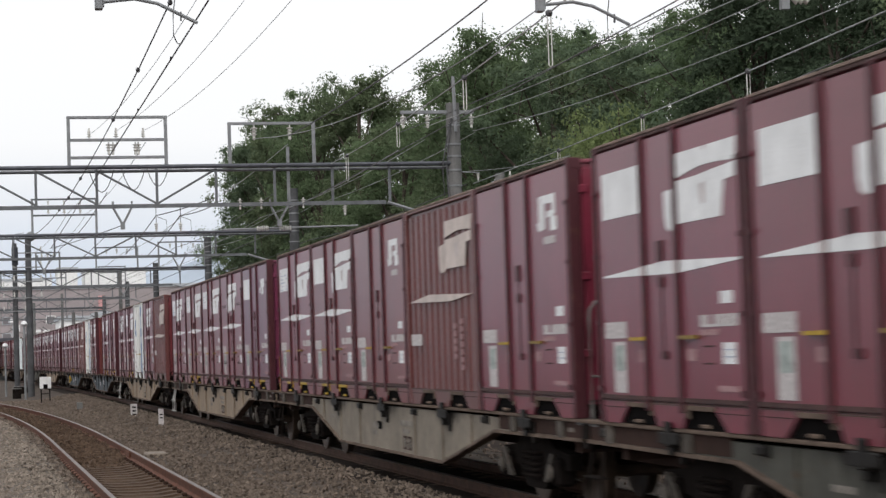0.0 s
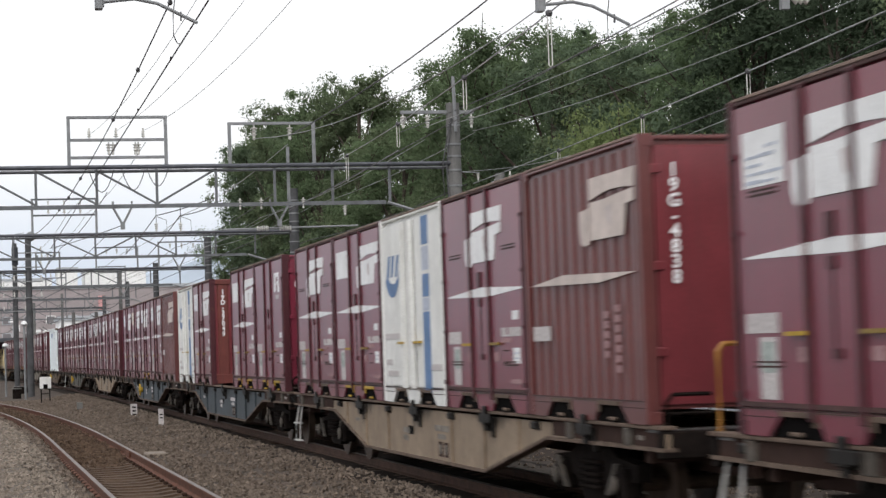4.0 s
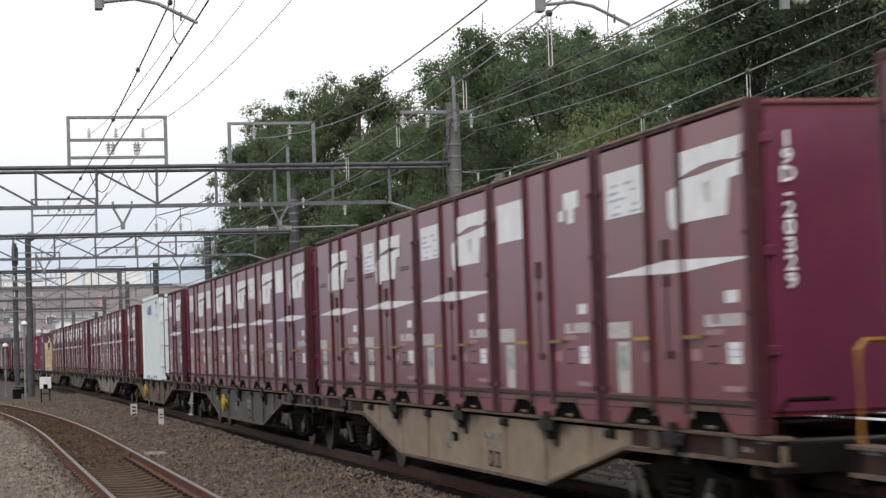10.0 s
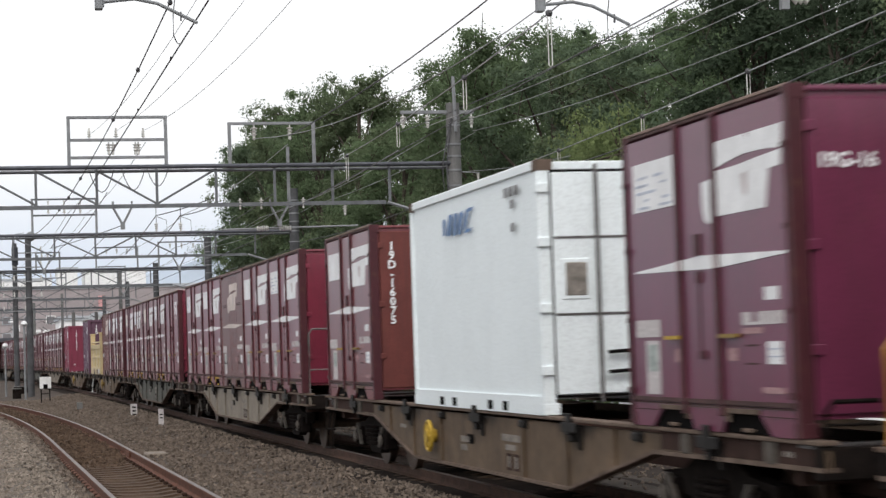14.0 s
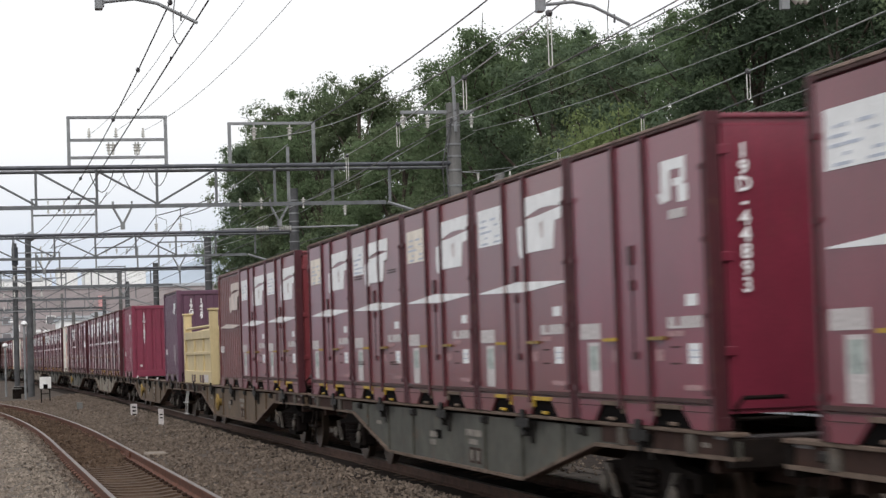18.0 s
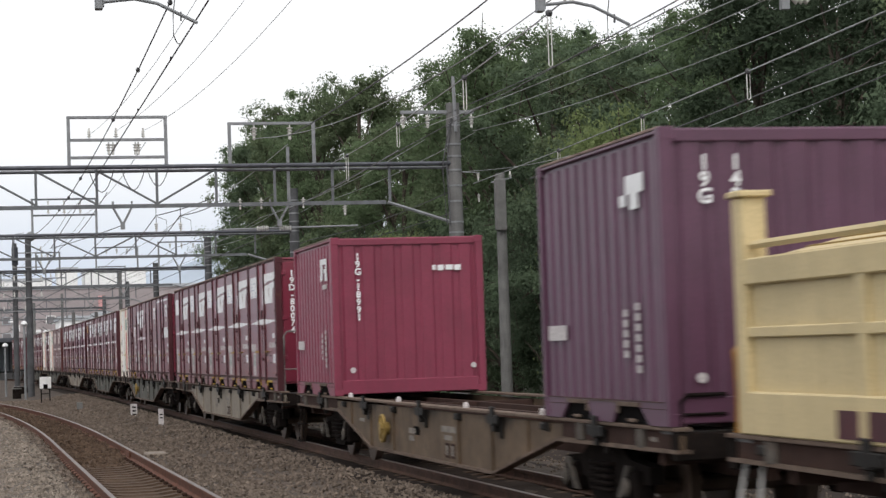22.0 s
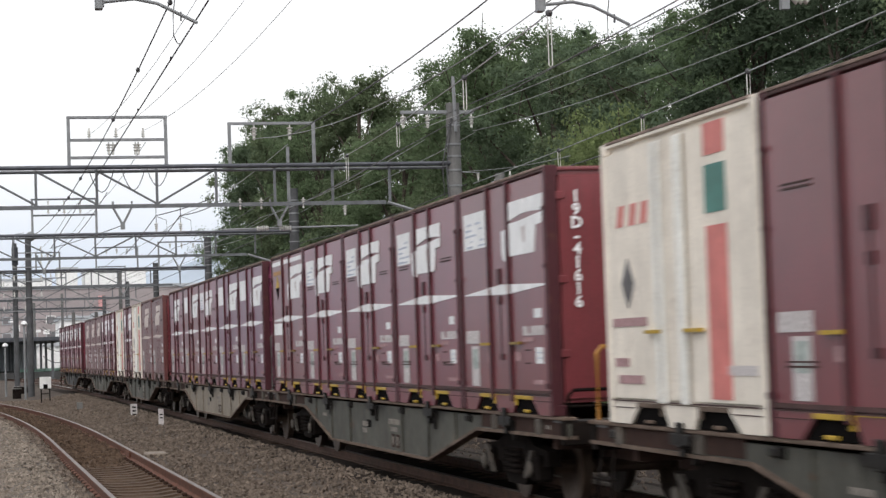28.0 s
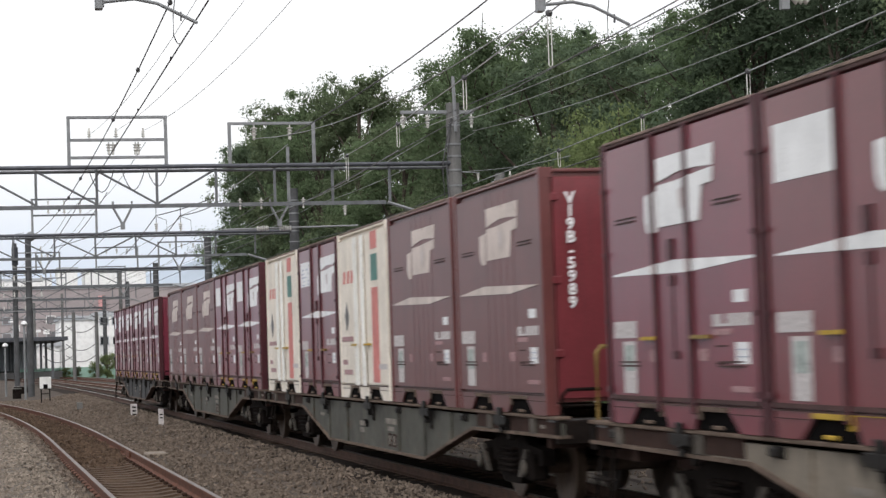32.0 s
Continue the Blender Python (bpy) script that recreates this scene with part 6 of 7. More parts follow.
# ---- relay house and its yard ----
def relay_house():
    ob = tagged(new("relay_house"), "low pale grey equipment house with steel doors", "building")
    x0, x1, y0, y1, z1 = 17.5, 26.0, 40.0, 50.4, 2.68
    part("wall", slab(x0, x0 + 0.2, y0, y1, -0.5, z1), MAT["house"], ob)
    part("wall", slab(x0 + 0.2, x1, y1 - 0.2, y1, -0.5, z1), MAT["house"], ob)
    part("wall", slab(x1 - 0.2, x1, y0, y1 - 0.2, -0.5, z1), MAT["house"], ob)
    for a, b, c, d in ((x0 + 0.2, 18.36, -0.5, z1), (18.98, x1 - 0.2, -0.5, z1), (18.36, 18.98, -0.5, 0.75), (18.36, 18.98, 2.07, z1)):
        part("wall", slab(a, b, y0, y0 + 0.2, c, d), MAT["house"], ob)
    part("roof", slab(x0 + 0.05, x1, y0 + 0.05, y1, z1, z1 + 0.1), MAT["house_trim"], ob)
    for i in range(13):
        y = y0 + 0.02 + i * (y1 - y0) / 13
        part("fascia_panel", slab(x0 - 0.09, x0 + 0.05, y, y + (y1 - y0) / 13 - 0.02, z1 + 0.01, z1 + 0.2, 0.012), MAT["house"], ob)
    part("fascia_panel", slab(x0 - 0.09, x1, y0 - 0.08, y0 + 0.01, z1 + 0.01, z1 + 0.17, 0.012), MAT["house"], ob)
    for a, b in ((47.58, 49.55), (45.47, 47.5), (43.12, 45.38), (40.65, 43.0)):
        d = part("door", slab(x0 - 0.03, x0, a + 0.04, b - 0.04, -0.3, 2.02, 0.008), MAT["house_trim"], ob, "pale grey steel double door")
        part("door_head", slab(x0 - 0.07, x0 - 0.002, a, b, 2.03, 2.07), MAT["gantry_dark"], ob)
        part("door_seam", slab(x0 - 0.034, x0 - 0.031, (a + b) / 2 - 0.012, (a + b) / 2 + 0.012, -0.3, 2.0), MAT["gantry_dark"], d)
        for y in (a + 0.06, b - 0.06):
            for z in (1.5, 0.85):
                part("door_hinge", slab(x0 - 0.05, x0 - 0.03, y - 0.02, y + 0.02, z - 0.1, z + 0.1), MAT["gantry_dark"], d)
    for a, b in ((43.22, 44.72), (40.55, 42.4)):
        part("duct", slab(x0 - 0.16, x0 - 0.002, a, b, 2.2, 2.31, 0.02), MAT["house_trim"], ob)
        part("down_pipe", tube([(x0 - 0.08, a + 0.05, 2.24), (x0 - 0.08, a + 0.05, -0.3)], 0.05, 8), MAT["house_trim"], ob)
    part("duct", slab(18.16, 19.15, y0 - 0.22, y0 - 0.002, 2.07, 2.46, 0.02), MAT["house_trim"], ob, "grey box above the window")
    win = part("window_frame", slab(18.36, 18.98, y0 + 0.06, y0 + 0.1, 0.75, 2.07), MAT["mesh"], ob)
    part("pane", slab(18.40, 18.94, y0 + 0.05, y0 + 0.058, 0.79, 2.03), MAT["glass"], win)
    for i in range(6):
        x = 18.39 + i * 0.11
        part("window_bar", slab(x - 0.012, x + 0.012, y0 - 0.05, y0 - 0.03, 0.7, 2.05), MAT["gantry_dark"], win)
    for z in (1.82, 1.12):
        part("window_rail", slab(18.2, 19.14, y0 - 0.06, y0 - 0.03, z - 0.025, z + 0.025), MAT["steel"], win)
    part("vent_pipe", slab(17.76, 17.88, y0 - 0.12, y0 - 0.003, 1.72, 3.9, 0.01), MAT["house_trim"], ob)
    p = part("roof_pole", tube([(17.9, 45.0, 2.75), (17.9, 45.0, 3.72)], 0.07, 10), MAT["house_trim"], ob)
    part("aerial", lathe([(0.03, 0), (0.03, 0.12), (0.07, 0.14), (0.08, 0.24), (0.03, 0.34), (0.01, 0.38)], "z", (17.9, 45.0, 3.7), 12), MAT["bright"], p, "white rounded aerial")
    return ob


relay_house()
fence = tagged(new("yard_fence"), "low galvanised pipe fence with wires and grey posts", "fence")
for y in (52.0, 50.5, 49.05, 46.4, 44.5, 42.2, 40.0, 37.6, 35.2, 32.8):
    part("post", tube([(15.8, y, -0.45), (15.8, y, 1.45)], 0.035, 6), MAT["galvanised"], fence)
part("rail", tube([(15.74, 52.0, 0.98), (15.74, 31.0, 1.02)], 0.03, 6), MAT["galvanised"], fence, "bright galvanised pipe rail")
for z in (1.12, 1.26, 1.4):
    part("strand", tube([(15.8, 52.0, z), (15.8, 37.6, z)], 0.007, 4), MAT["wire_pale"], fence)
part("return_rail", tube([(15.8, 52.0, 1.0), (19.0, 52.6, 1.0)], 0.03, 6), MAT["galvanised"], fence)
screen = tagged(new("mesh_panel"), "dark wire mesh panel in the yard", "fence")
part("panel", slab(16.86, 17.46, 38.28, 38.31, -0.45, 0.92), MAT["mesh"], screen)
for i in range(9):
    part("mesh_wire", tube([(16.86 + 0.0667 * i, 38.26, -0.4), (16.9 + 0.0667 * i, 38.26, 0.92)], 0.006, 4), MAT["house_trim"], screen)
part("top_bar", slab(16.84, 17.48, 38.25, 38.33, 0.92, 0.97), MAT["galvanised"], screen)
low = tagged(new("white_barrier"), "clean white low barrier panel in the yard", "barrier")
part("panel", slab(17.5, 20.5, 38.2, 38.32, -0.45, 0.55, 0.01), MAT["bright"], low)
part("top_bar", slab(17.48, 20.5, 38.18, 38.34, 0.55, 0.6), MAT["dark"], low)
for y in (48.2, 49.4, 50.9):
    ob = tagged(new("air_conditioner"), "white outdoor air conditioner unit with a round fan", "air conditioner", "outdoor units")
    part("casing", slab(16.9, 17.3, y, y + 1.0, -0.1, 1.0, 0.02), MAT["bright"], ob)
    part("foot", slab(16.95, 17.25, y + 0.1, y + 0.9, -0.45, -0.1), MAT["concrete"], ob)
    part("fan_grille", lathe([(0.36, 0.0), (0.36, -0.02), (0.30, -0.025)], "x", (16.9, y + 0.5, 0.48), 20), MAT["steel"], ob)
for x, y, top in ((17.2, 64.5, 7.35), (17.9, 49.0, 3.6)):
    ob = tagged(new("utility_pole"), "weathered grey concrete pole by the trees", "pole", "utility poles")
    part("shaft", tube([(x, y, -0.45), (x, y, top)], [0.2, 0.16] if top > 5 else 0.05, 12), MAT["concrete"], ob)
    if top > 5:
        part("transformer", slab(x - 0.25, x + 0.12, y - 0.3, y - 0.1, top - 1.9, top - 0.2, 0.03), MAT["concrete"], ob)
        part("arm", tube([(x - 0.3, y, top - 0.3), (x + 0.4, y, top - 0.15)], 0.03, 6), MAT["galvanised"], ob)
        insulator(ob, x + 0.35, y, top - 0.15, 1, 0.6)


# ---- far buildings ----
def block(name, label, x0, x1, y, depth, z1, wall, rows=0, cols=0, wz0=0.0, ww=1.6, wh=1.2, pane="glass", roofline="far_grey"):
    ob = tagged(new(name), label, "building", "buildings beyond the yard")
    part("wall", slab(x0, x1, y, y + depth, -0.45, z1), MAT[wall], ob)
    part("parapet", slab(x0 - 0.2, x1 + 0.2, y - 0.2, y + depth, z1, z1 + 0.5), MAT[roofline], ob)
    for j in range(rows):
        for i in range(cols):
            x = x0 + (i + 0.5) * (x1 - x0) / cols
            z = wz0 + j * (wh + 1.3)
            w = part("window", slab(x - ww / 2, x + ww / 2, y - 0.12, y - 0.02, z, z + wh), MAT["far_white" if (i * 7 + j * 3) % 5 == 0 else "far_grey"], ob)
            if y < 400:
                part("pane", slab(x - ww / 2 + 0.12, x + ww / 2 - 0.12, y - 0.16, y - 0.125, z + 0.12, z + wh - 0.12), MAT[pane], w)
    return ob


station = block("station_building", "long brown station building with rows of windows", -30, 60, 332, 40, 12.9, "hazed_brick", 3, 26, 2.2, 1.5, 1.3, "far_pane")
block("white_shop", "plain white two-storey building behind the yard", 10.7, 14.6, 242, 12, 6.2, "far_white", 0, 0)
block("white_annex", "low plain white annex beside the shop", 6.6, 10.6, 241, 8, 3.2, "far_white", 0, 0)
block("balcony_flats", "small pale apartment block with balconies", 15.6, 20.0, 250, 12, 6.8, "far_white", 3, 3, 0.8, 1.1, 1.1)
block("white_tower", "white rooftop block on the skyline", 18.7, 22.6, 425, 10, 20.0, "far_white", 0, 0)
block("stepped_block", "grey and white stepped building on the skyline", 24.4, 31.0, 430, 12, 19.7, "far_white", 5, 5, 3.0, 1.4, 1.2)
block("framed_tower", "slender white building with dark window strips", 31.4, 36.6, 425, 10, 19.6, "far_white", 5, 5, 2.0, 0.9, 1.6)
block("pale_block", "broad pale office block on the skyline", -10, 18, 440, 14, 18.5, "far_white", 4, 12, 3.0, 1.5, 1.4)
for i, (x, w, h, y) in enumerate(((46, 7, 15.5, 420), (54, 6, 13, 410), (61, 8, 16, 440), (70, 9, 14, 430), (34, 5, 9.5, 300), (26, 6, 8.0, 290))):
    block("distant_block", "distant grey town building", x, x + w, y, 10, h, "far_grey" if i % 2 else "far_white", 3, 3, 1.5, 1.0, 1.2)
part("facade_sign", slab(20.9, 21.9, 331.3, 331.98, 9.3, 11.7), MAT["pinkish"], station, "faded pink vertical sign")
# dark canopy and platforms on the left
canopy = tagged(new("platform_canopy"), "dark station platform canopy on steel posts", "canopy")
part("roof", slab(-12, 9.4, 196, 232, 3.5, 3.85), MAT["gantry_dark"], canopy)
part("back_wall", slab(-12, 7.6, 231, 232, -0.45, 3.5), MAT["far_grey"], canopy)
for i in range(6):
    for y in (198, 214, 229):
        part("post", slab(-9 + 3.4 * i - 0.12, -9 + 3.4 * i + 0.12, y - 0.12, y + 0.12, -0.45, 3.5), MAT["gantry"], canopy)
tagged(part("platform", slab(-12, 9.0, 200, 231, -0.45, 0.55), MAT["concrete"], canopy), "concrete platform edge")
green = tagged(new("net_fence"), "long green net fence behind the yard tracks", "fence")
part("net", slab(4.6, 26.0, 204, 204.08, -0.45, 0.85), MAT["fence_green"], green)
for i in range(16):
    part("post", tube([(4.7 + 1.42 * i, 203.9, -0.45), (4.7 + 1.42 * i, 203.9, 1.0)], 0.06, 6), MAT["fence_green"], green)
for x, y, top in ((6.95, 135.0, 4.6), (9.26, 182.2, 4.6), (11.3, 183.0, 4.6), (13.45, 182.6, 8.2), (5.4, 236.0, 7.0), (7.6, 236.0, 7.0), (10.8, 237.0, 8.0)):
    if x < 8 and y < 150:
        continue
    ob = tagged(new("line_mast"), "grey lineside mast with curved wires", "mast", "masts in the yard")
    part("shaft", tube([(x, y, -0.45), (x, y, top + 1.2)], 0.16, 10), MAT["concrete"], ob)
    for z in (top, top - 1.6, top - 2.6):
        pts = [(x - 0.1 - 2.6 * f, y, z - 1.0 * 4 * f * (1 - f) * 0.6) for f in np.linspace(0, 1, 7)]
        part("cable", tube(pts, 0.03, 4), MAT["wire"], ob)
dice = random.Random(8)
for i in range(40):
    x, z, w = dice.uniform(-12, 24), dice.uniform(2.0, 9.5), dice.uniform(0.4, 1.5)
    y = 296 + (i % 7) * 4.5
    ob = tagged(new("rooftop_unit"), "small pale roof equipment among the station sheds", "equipment", "roof equipment")
    part("casing", slab(x, x + w, y, y + 0.8, z, z + dice.uniform(0.3, 1.0)), MAT["far_white" if i % 4 else "far_grey"], ob)
    part("frame", slab(x + w * 0.4, x + w * 0.4 + 0.14, y + 0.3, y + 0.5, -0.45, z), MAT["far_grey"], ob)
# far wooded hills, the haze put into their pale blue
bm = bmesh.new()
pts = [(x, 30 + 38 * math.exp(-((x - 230) / 120.0) ** 2) + 14 * math.sin(x / 90.0) + 5 * noise.noise((x * 0.03, 0, 0))) for x in range(-900, 1400, 20)]
lo = [bm.verts.new((x, 1500, -1)) for x, z in pts]
hi = [bm.verts.new((x, 1560, z)) for x, z in pts]
back = [bm.verts.new((x, 1800, -1)) for x, z in pts]
for i in range(len(pts) - 1):
    bm.faces.new((lo[i], lo[i + 1], hi[i + 1], hi[i]))
    bm.faces.new((hi[i], hi[i + 1], back[i + 1], back[i]))
tagged(new("far_hills", mesh_of("far_hills", bm, MAT["hazed_hill"])), "wooded hills on the horizon, blue haze mixed into their colour", "hills", kind="structure")


# ---- trees ----
# The last leaf tone is darkened to paint the wood's deep shade.
LEAF = [surface("leaves_%d" % i, c, 0.75, 0, 0.45, 0.24, 3.0, 0.0, island=0.16, spec=0.03) for i, c in enumerate((
    (0.166, 0.210, 0.120), (0.158, 0.215, 0.118), (0.146, 0.196, 0.124), (0.196, 0.244, 0.108), (0.080, 0.110, 0.070)))]
for m in LEAF:
    nt = m.node_tree
    bsdf = nt.nodes["Principled BSDF"]
    colour = bsdf.inputs["Base Color"].links[0].from_socket
    thin = nt.nodes.new("ShaderNodeBsdfTranslucent")
    both = nt.nodes.new("ShaderNodeMixShader")
    both.inputs[0].default_value = 0.48
    nt.links.new(colour, thin.inputs["Color"])
    nt.links.new(bsdf.outputs[0], both.inputs[1])
    nt.links.new(thin.outputs[0], both.inputs[2])
    nt.links.new(both.outputs[0], nt.nodes["Material Output"].inputs["Surface"])
BARK = surface("bark", (0.075, 0.060, 0.048), 0.95, 0, 2, 0.3, 30, 0.5, stretch=(1, 1, 0.2))


def crown_points(seed, bottom, top, radius, clumps):
    """Centres and sizes of the leaf clumps: lobes round a few big limbs, thin towards the edge."""
    r = np.random.default_rng(seed)
    mid, half = (bottom + top) / 2, (top - bottom) / 2
    lobes = []
    for i in range(17):
        a, h = r.uniform(0, 6.28), -0.8 + 1.62 * (i + r.random()) / 17
        k = math.sqrt(max(0.05, 1 - h * h)) * radius * r.uniform(0.30, 0.80)
        lobes.append((k * math.cos(a), k * math.sin(a), mid + h * half, r.uniform(0.24, 0.42) * radius))
    lobes.append((0.1 * radius, 0.0, top - 0.30 * radius, 0.34 * radius))
    out = []
    for i in range(clumps):
        x, y, z, s = lobes[i % len(lobes)]
        d = r.normal(0, 1, 3)
        d /= np.linalg.norm(d)
        d *= s * min(1.25, 0.2 + abs(r.normal(0.0, 0.6))) * np.array((1.1, 1.1, 0.85))
        out.append((x + d[0], y + d[1], min(z + d[2], top), r.uniform(0.35, 0.85)))
    return lobes, out


def crown_mesh(seed, clumps, leaves, size):
    r = np.random.default_rng(seed + 50)
    c = np.array(clumps)
    which = np.repeat(np.arange(len(c)), leaves)
    n = len(which)
    d = r.normal(0, 1, (n, 3))
    d /= np.linalg.norm(d, axis=1)[:, None]
    d *= np.minimum(r.uniform(0.75, 1.0, n), abs(r.normal(0.0, 0.62, n)) + 0.08)[:, None] * np.array((1.2, 1.2, 0.8))
    centre = c[which, :3] + d * c[which, 3][:, None]
    normal = 1.1 * d + r.normal(0, 0.42, (n, 3)) + np.array((0, 0, 0.40))
    normal /= np.linalg.norm(normal, axis=1)[:, None]
    side = np.cross(normal, r.normal(0, 1, (n, 3)))
    side /= np.linalg.norm(side, axis=1)[:, None]
    up = np.cross(normal, side)
    s = (size * r.uniform(0.6, 1.3, n) * np.where(r.random(n) < 0.25, 1.35, 1.0))[:, None]
    quad = np.stack((centre - side * s * 0.8 - up * s * 0.2, centre + side * s * 0.8 - up * s * 0.25, centre + up * s * 0.75), 1).reshape(-1, 3)
    me = bpy.data.meshes.new("crown")
    me.vertices.add(len(quad))
    me.vertices.foreach_set("co", quad.ravel())
    me.loops.add(3 * n)
    me.loops.foreach_set("vertex_index", np.arange(3 * n))
    me.polygons.add(n)
    me.polygons.foreach_set("loop_start", np.arange(0, 3 * n, 3))
    me.update()
    return me


def make_tree(seed, height, radius, bottom, clumps, leaves, leaf, size=0.13, name="tree", label="tall broadleaf tree with a dense dark green crown"):
    ob = tagged(new(name), label, "tree" if name == "tree" else "shrub", "trees on the bank")
    r = np.random.default_rng(seed + 9)
    lobes, points = crown_points(seed, bottom, height, radius, clumps)
    lean = r.normal(0, 0.25, 2)
    axis = [(lean[0] * f * f, lean[1] * f * f, height * 0.86 * f - 0.6 * (f == 0)) for f in np.linspace(0, 1, 6)]
    bm = tube(axis, [0.034 * height * (1 - 0.85 * f) * 0.62 for f in np.linspace(0, 1, 6)], 8)
    for x, y, z, s in lobes:
        z0 = max(height * 0.2, z - radius * 0.8)
        f = min(1.0, z0 / (height * 0.86))
        a = Vector((lean[0] * f * f, lean[1] * f * f, z0))
        tube([a, a.lerp(Vector((x, y, z)), 0.5) + Vector((0, 0, 0.15)), (x, y, z)], [0.09, 0.06, 0.025], 5, bm)
        for i in range(3):
            e = Vector((x, y, z)) + Vector(r.normal(0, s * 0.6, 3).tolist())
            tube([(x, y, z), e], [0.03, 0.01], 4, bm)
    part("trunk", bm, BARK, ob)
    me = crown_mesh(seed, points, leaves, size)
    me.materials.append(leaf)
    crown = new("crown", me)
    crown.parent = ob
    return ob


TREES = {
    "a": make_tree(1, 18.0, 4.4, 5.5, 420, 112, LEAF[0], 0.100),
    "b": make_tree(2, 14.5, 3.9, 3.5, 330, 112, LEAF[1], 0.081),
    "c": make_tree(3, 13.0, 4.1, 2.5, 330, 112, LEAF[2], 0.081),
    "d": make_tree(4, 12.5, 3.6, 3.0, 330, 112, LEAF[0], 0.081),
    "e": make_tree(5, 16.0, 4.0, 5.0, 330, 112, LEAF[1], 0.081),
    "s": make_tree(6, 6.0, 2.6, 0.3, 170, 135, LEAF[2], 0.062, "shrub_tree", "bushy dark green undergrowth tree at the wood's edge"),
    "t": make_tree(7, 5.0, 2.3, 0.2, 170, 135, LEAF[3], 0.055, "shrub_tree", "bushy yellow-green undergrowth tree at the wood's edge"),
    "f": make_tree(9, 14.0, 3.9, 3.0, 280, 125, LEAF[4], 0.083, label="tall tree with a dense crown, leaves darkened for deep shade"),
    "u": make_tree(8, 7.5, 2.8, 0.6, 180, 135, LEAF[4], 0.066, "shrub_tree", "undergrowth tree at the wood's edge, leaves darkened for its shade"),
}
USED = set()
SPOTS = [  # kind, x, y, height of the top
    ("a", 22.0, 149, 20.2), ("a", 25.0, 158, 19.8), ("e", 22.3, 128, 19.0), ("a", 22.0, 113.5, 17.6), ("e", 25.5, 121, 17.0), ("b", 22.5, 104.5, 13.8), ("e", 23.0, 91.5, 15.6),
    ("b", 22.0, 84.5, 15.4), ("c", 23.5, 79.0, 14.4), ("e", 26.0, 86.0, 16.0), ("d", 24.0, 73.5, 13.2), ("c", 24.0, 68.5, 12.9), ("b", 24.5, 63.5, 12.8), ("f", 24.0, 58.7, 13.2),
    ("f", 24.5, 54.3, 12.6), ("f", 27.5, 60.0, 14.0), ("f", 28.5, 53.0, 14.4), ("d", 27.0, 49.0, 12.8), ("f", 28.0, 71.0, 14.0), ("b", 29.0, 79.5, 15.3), ("e", 30.0, 95.0, 17.2),
    ("f", 32.0, 66.0, 13.6), ("b", 27.5, 108.0, 15.5), ("a", 30.0, 112.0, 18.5), ("e", 28.0, 138.0, 17.5), ("c", 31.0, 131.0, 16.0), ("d", 26.0, 168.0, 14.5),
    ("f", 34.0, 76.0, 15.0), ("a", 35.0, 88.0, 16.5), ("b", 33.0, 104.0, 17.5), ("c", 24.0, 141.0, 13.5), ("d", 23.5, 97.5, 12.4), ("b", 21.5, 153, 18.4), ("c", 21.6, 143, 17.8), ("d", 21.9, 134, 16.8),
    ("s", 21.0, 77, 7.6), ("u", 20.7, 71.5, 7.4), ("s", 20.6, 66.0, 7.3), ("t", 20.8, 60.2, 6.8), ("t", 20.4, 57.0, 6.2), ("u", 21.5, 55.0, 7.2), ("s", 21.2, 52.8, 6.6), ("u", 22.2, 50.9, 7.0),
    ("s", 20.9, 82.5, 7.5), ("u", 21.2, 88.5, 8.0), ("t", 20.8, 94.5, 7.4), ("s", 21.0, 101, 8.0), ("u", 21.0, 108, 8.6), ("s", 20.8, 116, 9.0), ("u", 21.0, 124, 9.6), ("s", 21.0, 133, 10.0),
    # The low ones near x 19.8 are added to darken the wood's foot.
    ("u", 21.2, 143, 10.0), ("u", 19.9, 68.5, 4.6), ("s", 19.7, 63.2, 4.2), ("u", 19.8, 59.0, 4.4), ("u", 19.9, 54.6, 4.2), ("s", 19.8, 73.5, 4.8), ("u", 19.8, 79.5, 5.0), ("t", 19.4, 61.4, 2.9),
    ("u", 27.0, 46.0, 8.5), ("u", 23.5, 52.6, 8.4), ("s", 25.8, 51.6, 9.0), ("u", 22.6, 57.5, 8.8), ("t", 21.6, 61.8, 9.0), ("u", 22.4, 69.0, 9.0), ("u", 22.2, 75.0, 9.2), 
    ("s", 23.0, 152, 11.0), ("t", 13.3, 201, 2.2), ("t", 12.3, 201.5, 1.4), ("s", 10.4, 200, 1.0), ("t", 9.3, 200.5, 0.9), ("u", 24.0, 162, 10.0), ("s", 22.8, 60.2, 9.6), ("t", 22.2, 66.0, 9.6), ("t", 24.5, 50.6, 7.0)]
for i, (kind, x, y, top) in enumerate(SPOTS):
    base = TREES[kind]
    z = rise(x, y) - 0.05
    own = base["label"] and {"a": 18.0, "b": 14.5, "c": 13.0, "d": 12.5, "e": 16.0, "s": 6.0, "t": 5.0, "u": 7.5, "f": 14.0}[kind]
    scale = (top - z) / own
    wide = 0.5 + 0.5 * scale if scale > 1 else scale
    m = pose(x, y, z, 0, 0, (i * 137) % 360)
    ob = base if kind not in USED else copy_thing(base, m)
    USED.add(kind)
    ob.matrix_basis = m @ Matrix.Diagonal((wide, wide, scale, 1))

# low weeds along the foot of the bank
r = np.random.default_rng(12)
centres = [(r.uniform(18.6, 20.6), r.uniform(52, 150), -0.25, r.uniform(0.25, 0.6)) for i in range(420)]
me = crown_mesh(77, centres, 34, 0.10)
me.materials.append(LEAF[2])
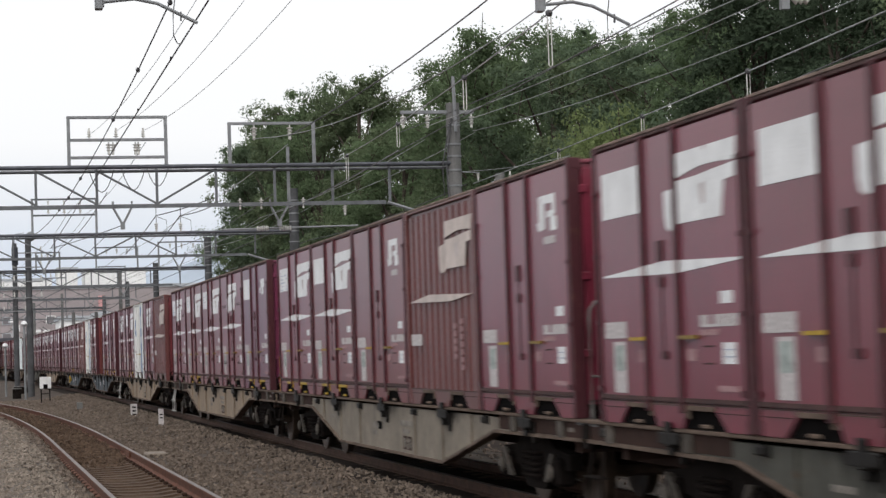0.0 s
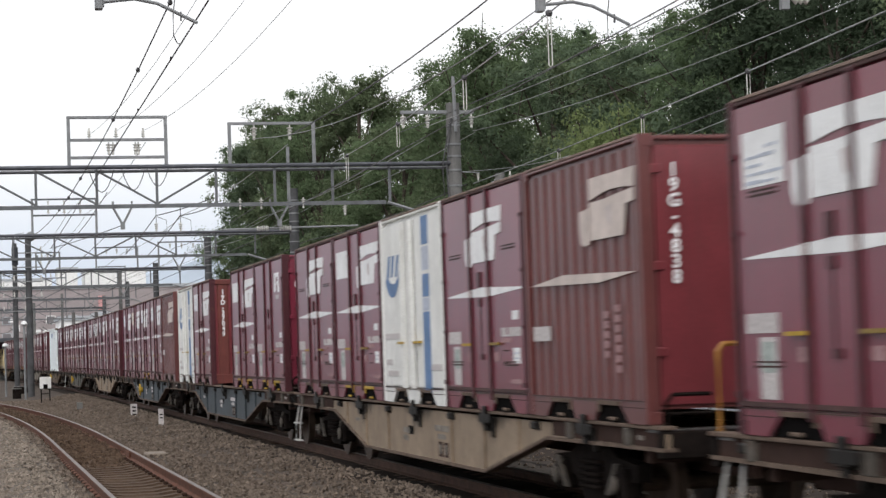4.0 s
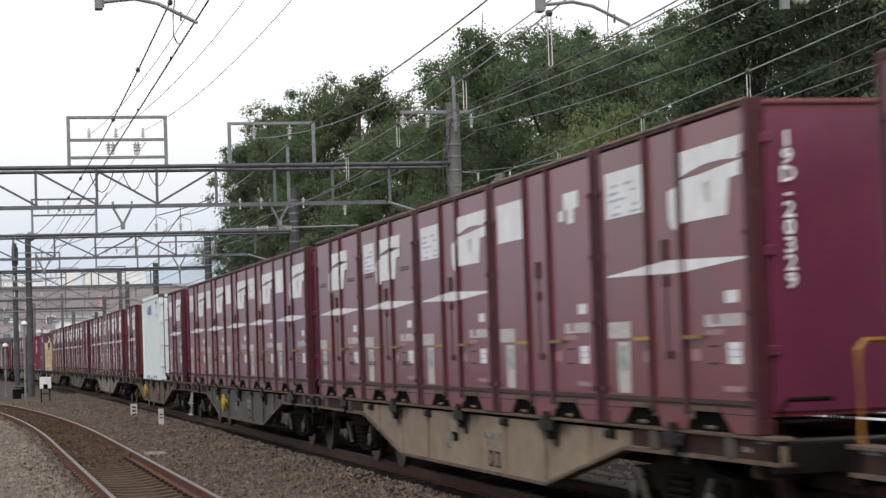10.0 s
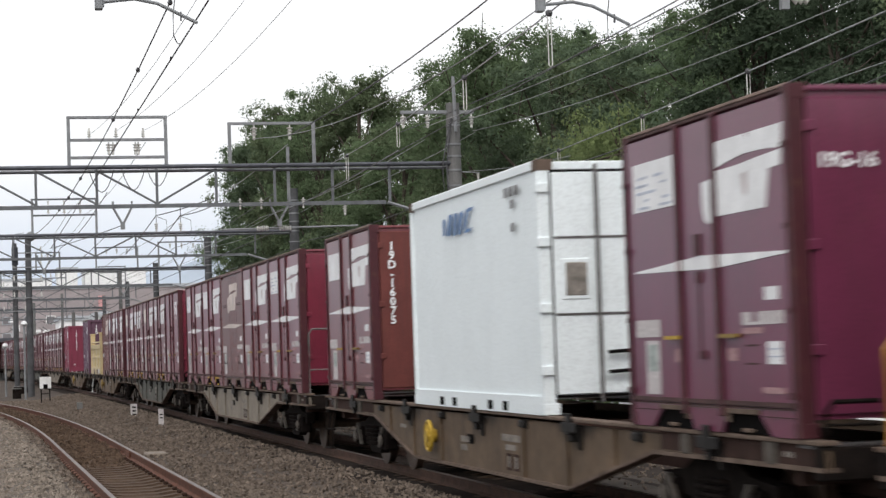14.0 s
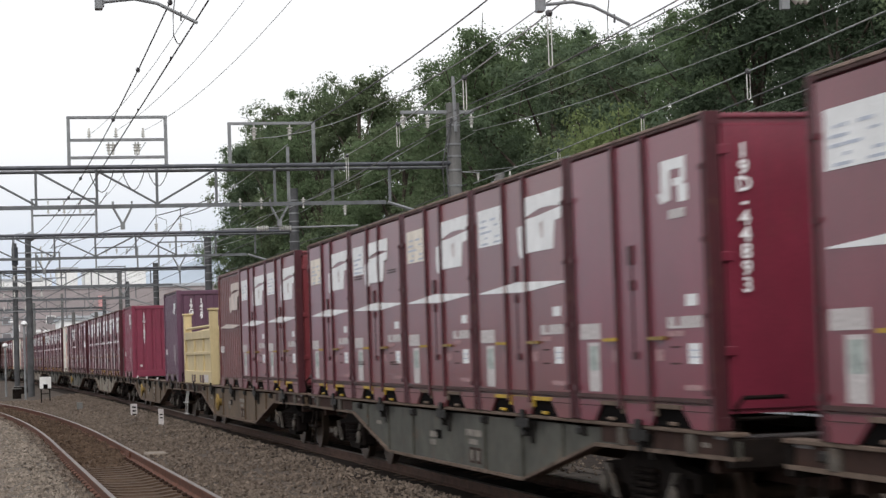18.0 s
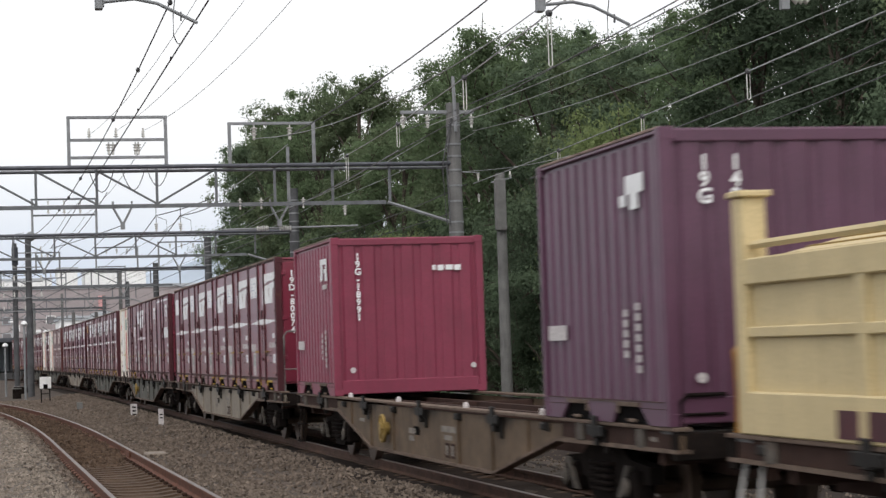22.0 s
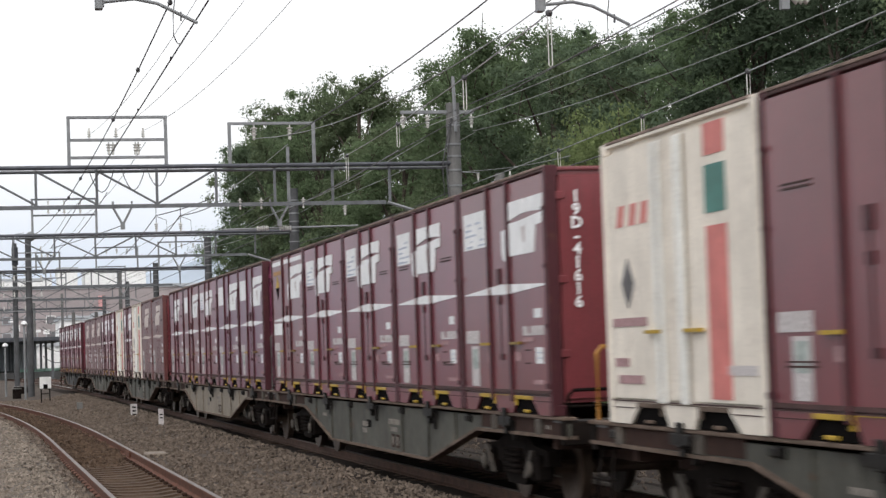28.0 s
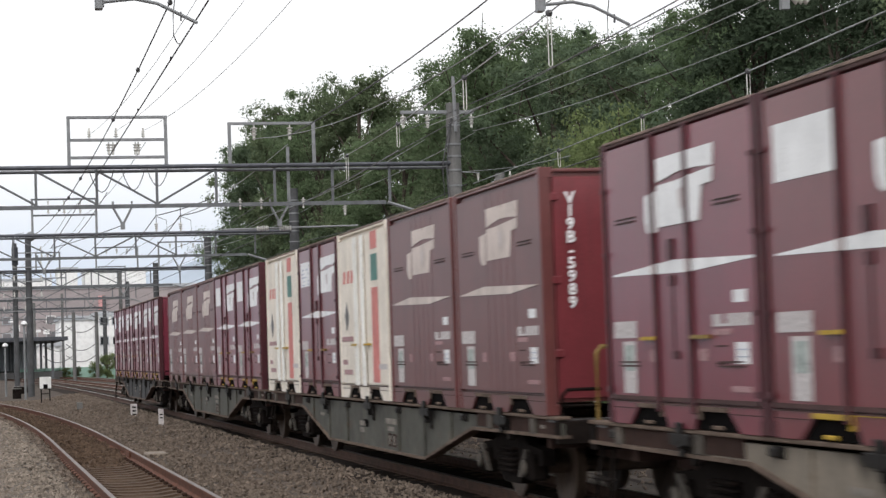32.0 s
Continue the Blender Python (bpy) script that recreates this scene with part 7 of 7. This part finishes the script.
tagged(new("weeds", me), "low green weeds along the foot of the bank", "weeds", kind="stuff")



# ---- what moves ----
def motions():
    for ob, y0, z, length in RIDING:
        rows = []
        for t in range(0, 33, 2):
            rows.append((float(t), along(y0 - gone(t)) @ Matrix.Translation((0, 0, z))))
        walk(ob, rows)
    # the wheels roll; those at the same place on their wagons turn alike
    turning = {}
    for ob, y0, z, length in RIDING:
        for child in ob.children_recursive:
            if child.name.split(".")[0] != "wheel":
                continue
            key = round(child.location.y, 2)
            if key not in turning:
                place = Matrix.Translation(child.location)
                walk(child, [(f / FPS, place @ Matrix.Rotation(gone(f / FPS) / WHEEL, 4, "X")) for f in range(0, 32 * FPS + 1)])
                turning[key] = child.animation_data
            else:
                child.rotation_mode = "QUATERNION"
                child.animation_data_create()
                child.animation_data.action = turning[key].action
                child.animation_data.action_slot = turning[key].action_slot


motions()
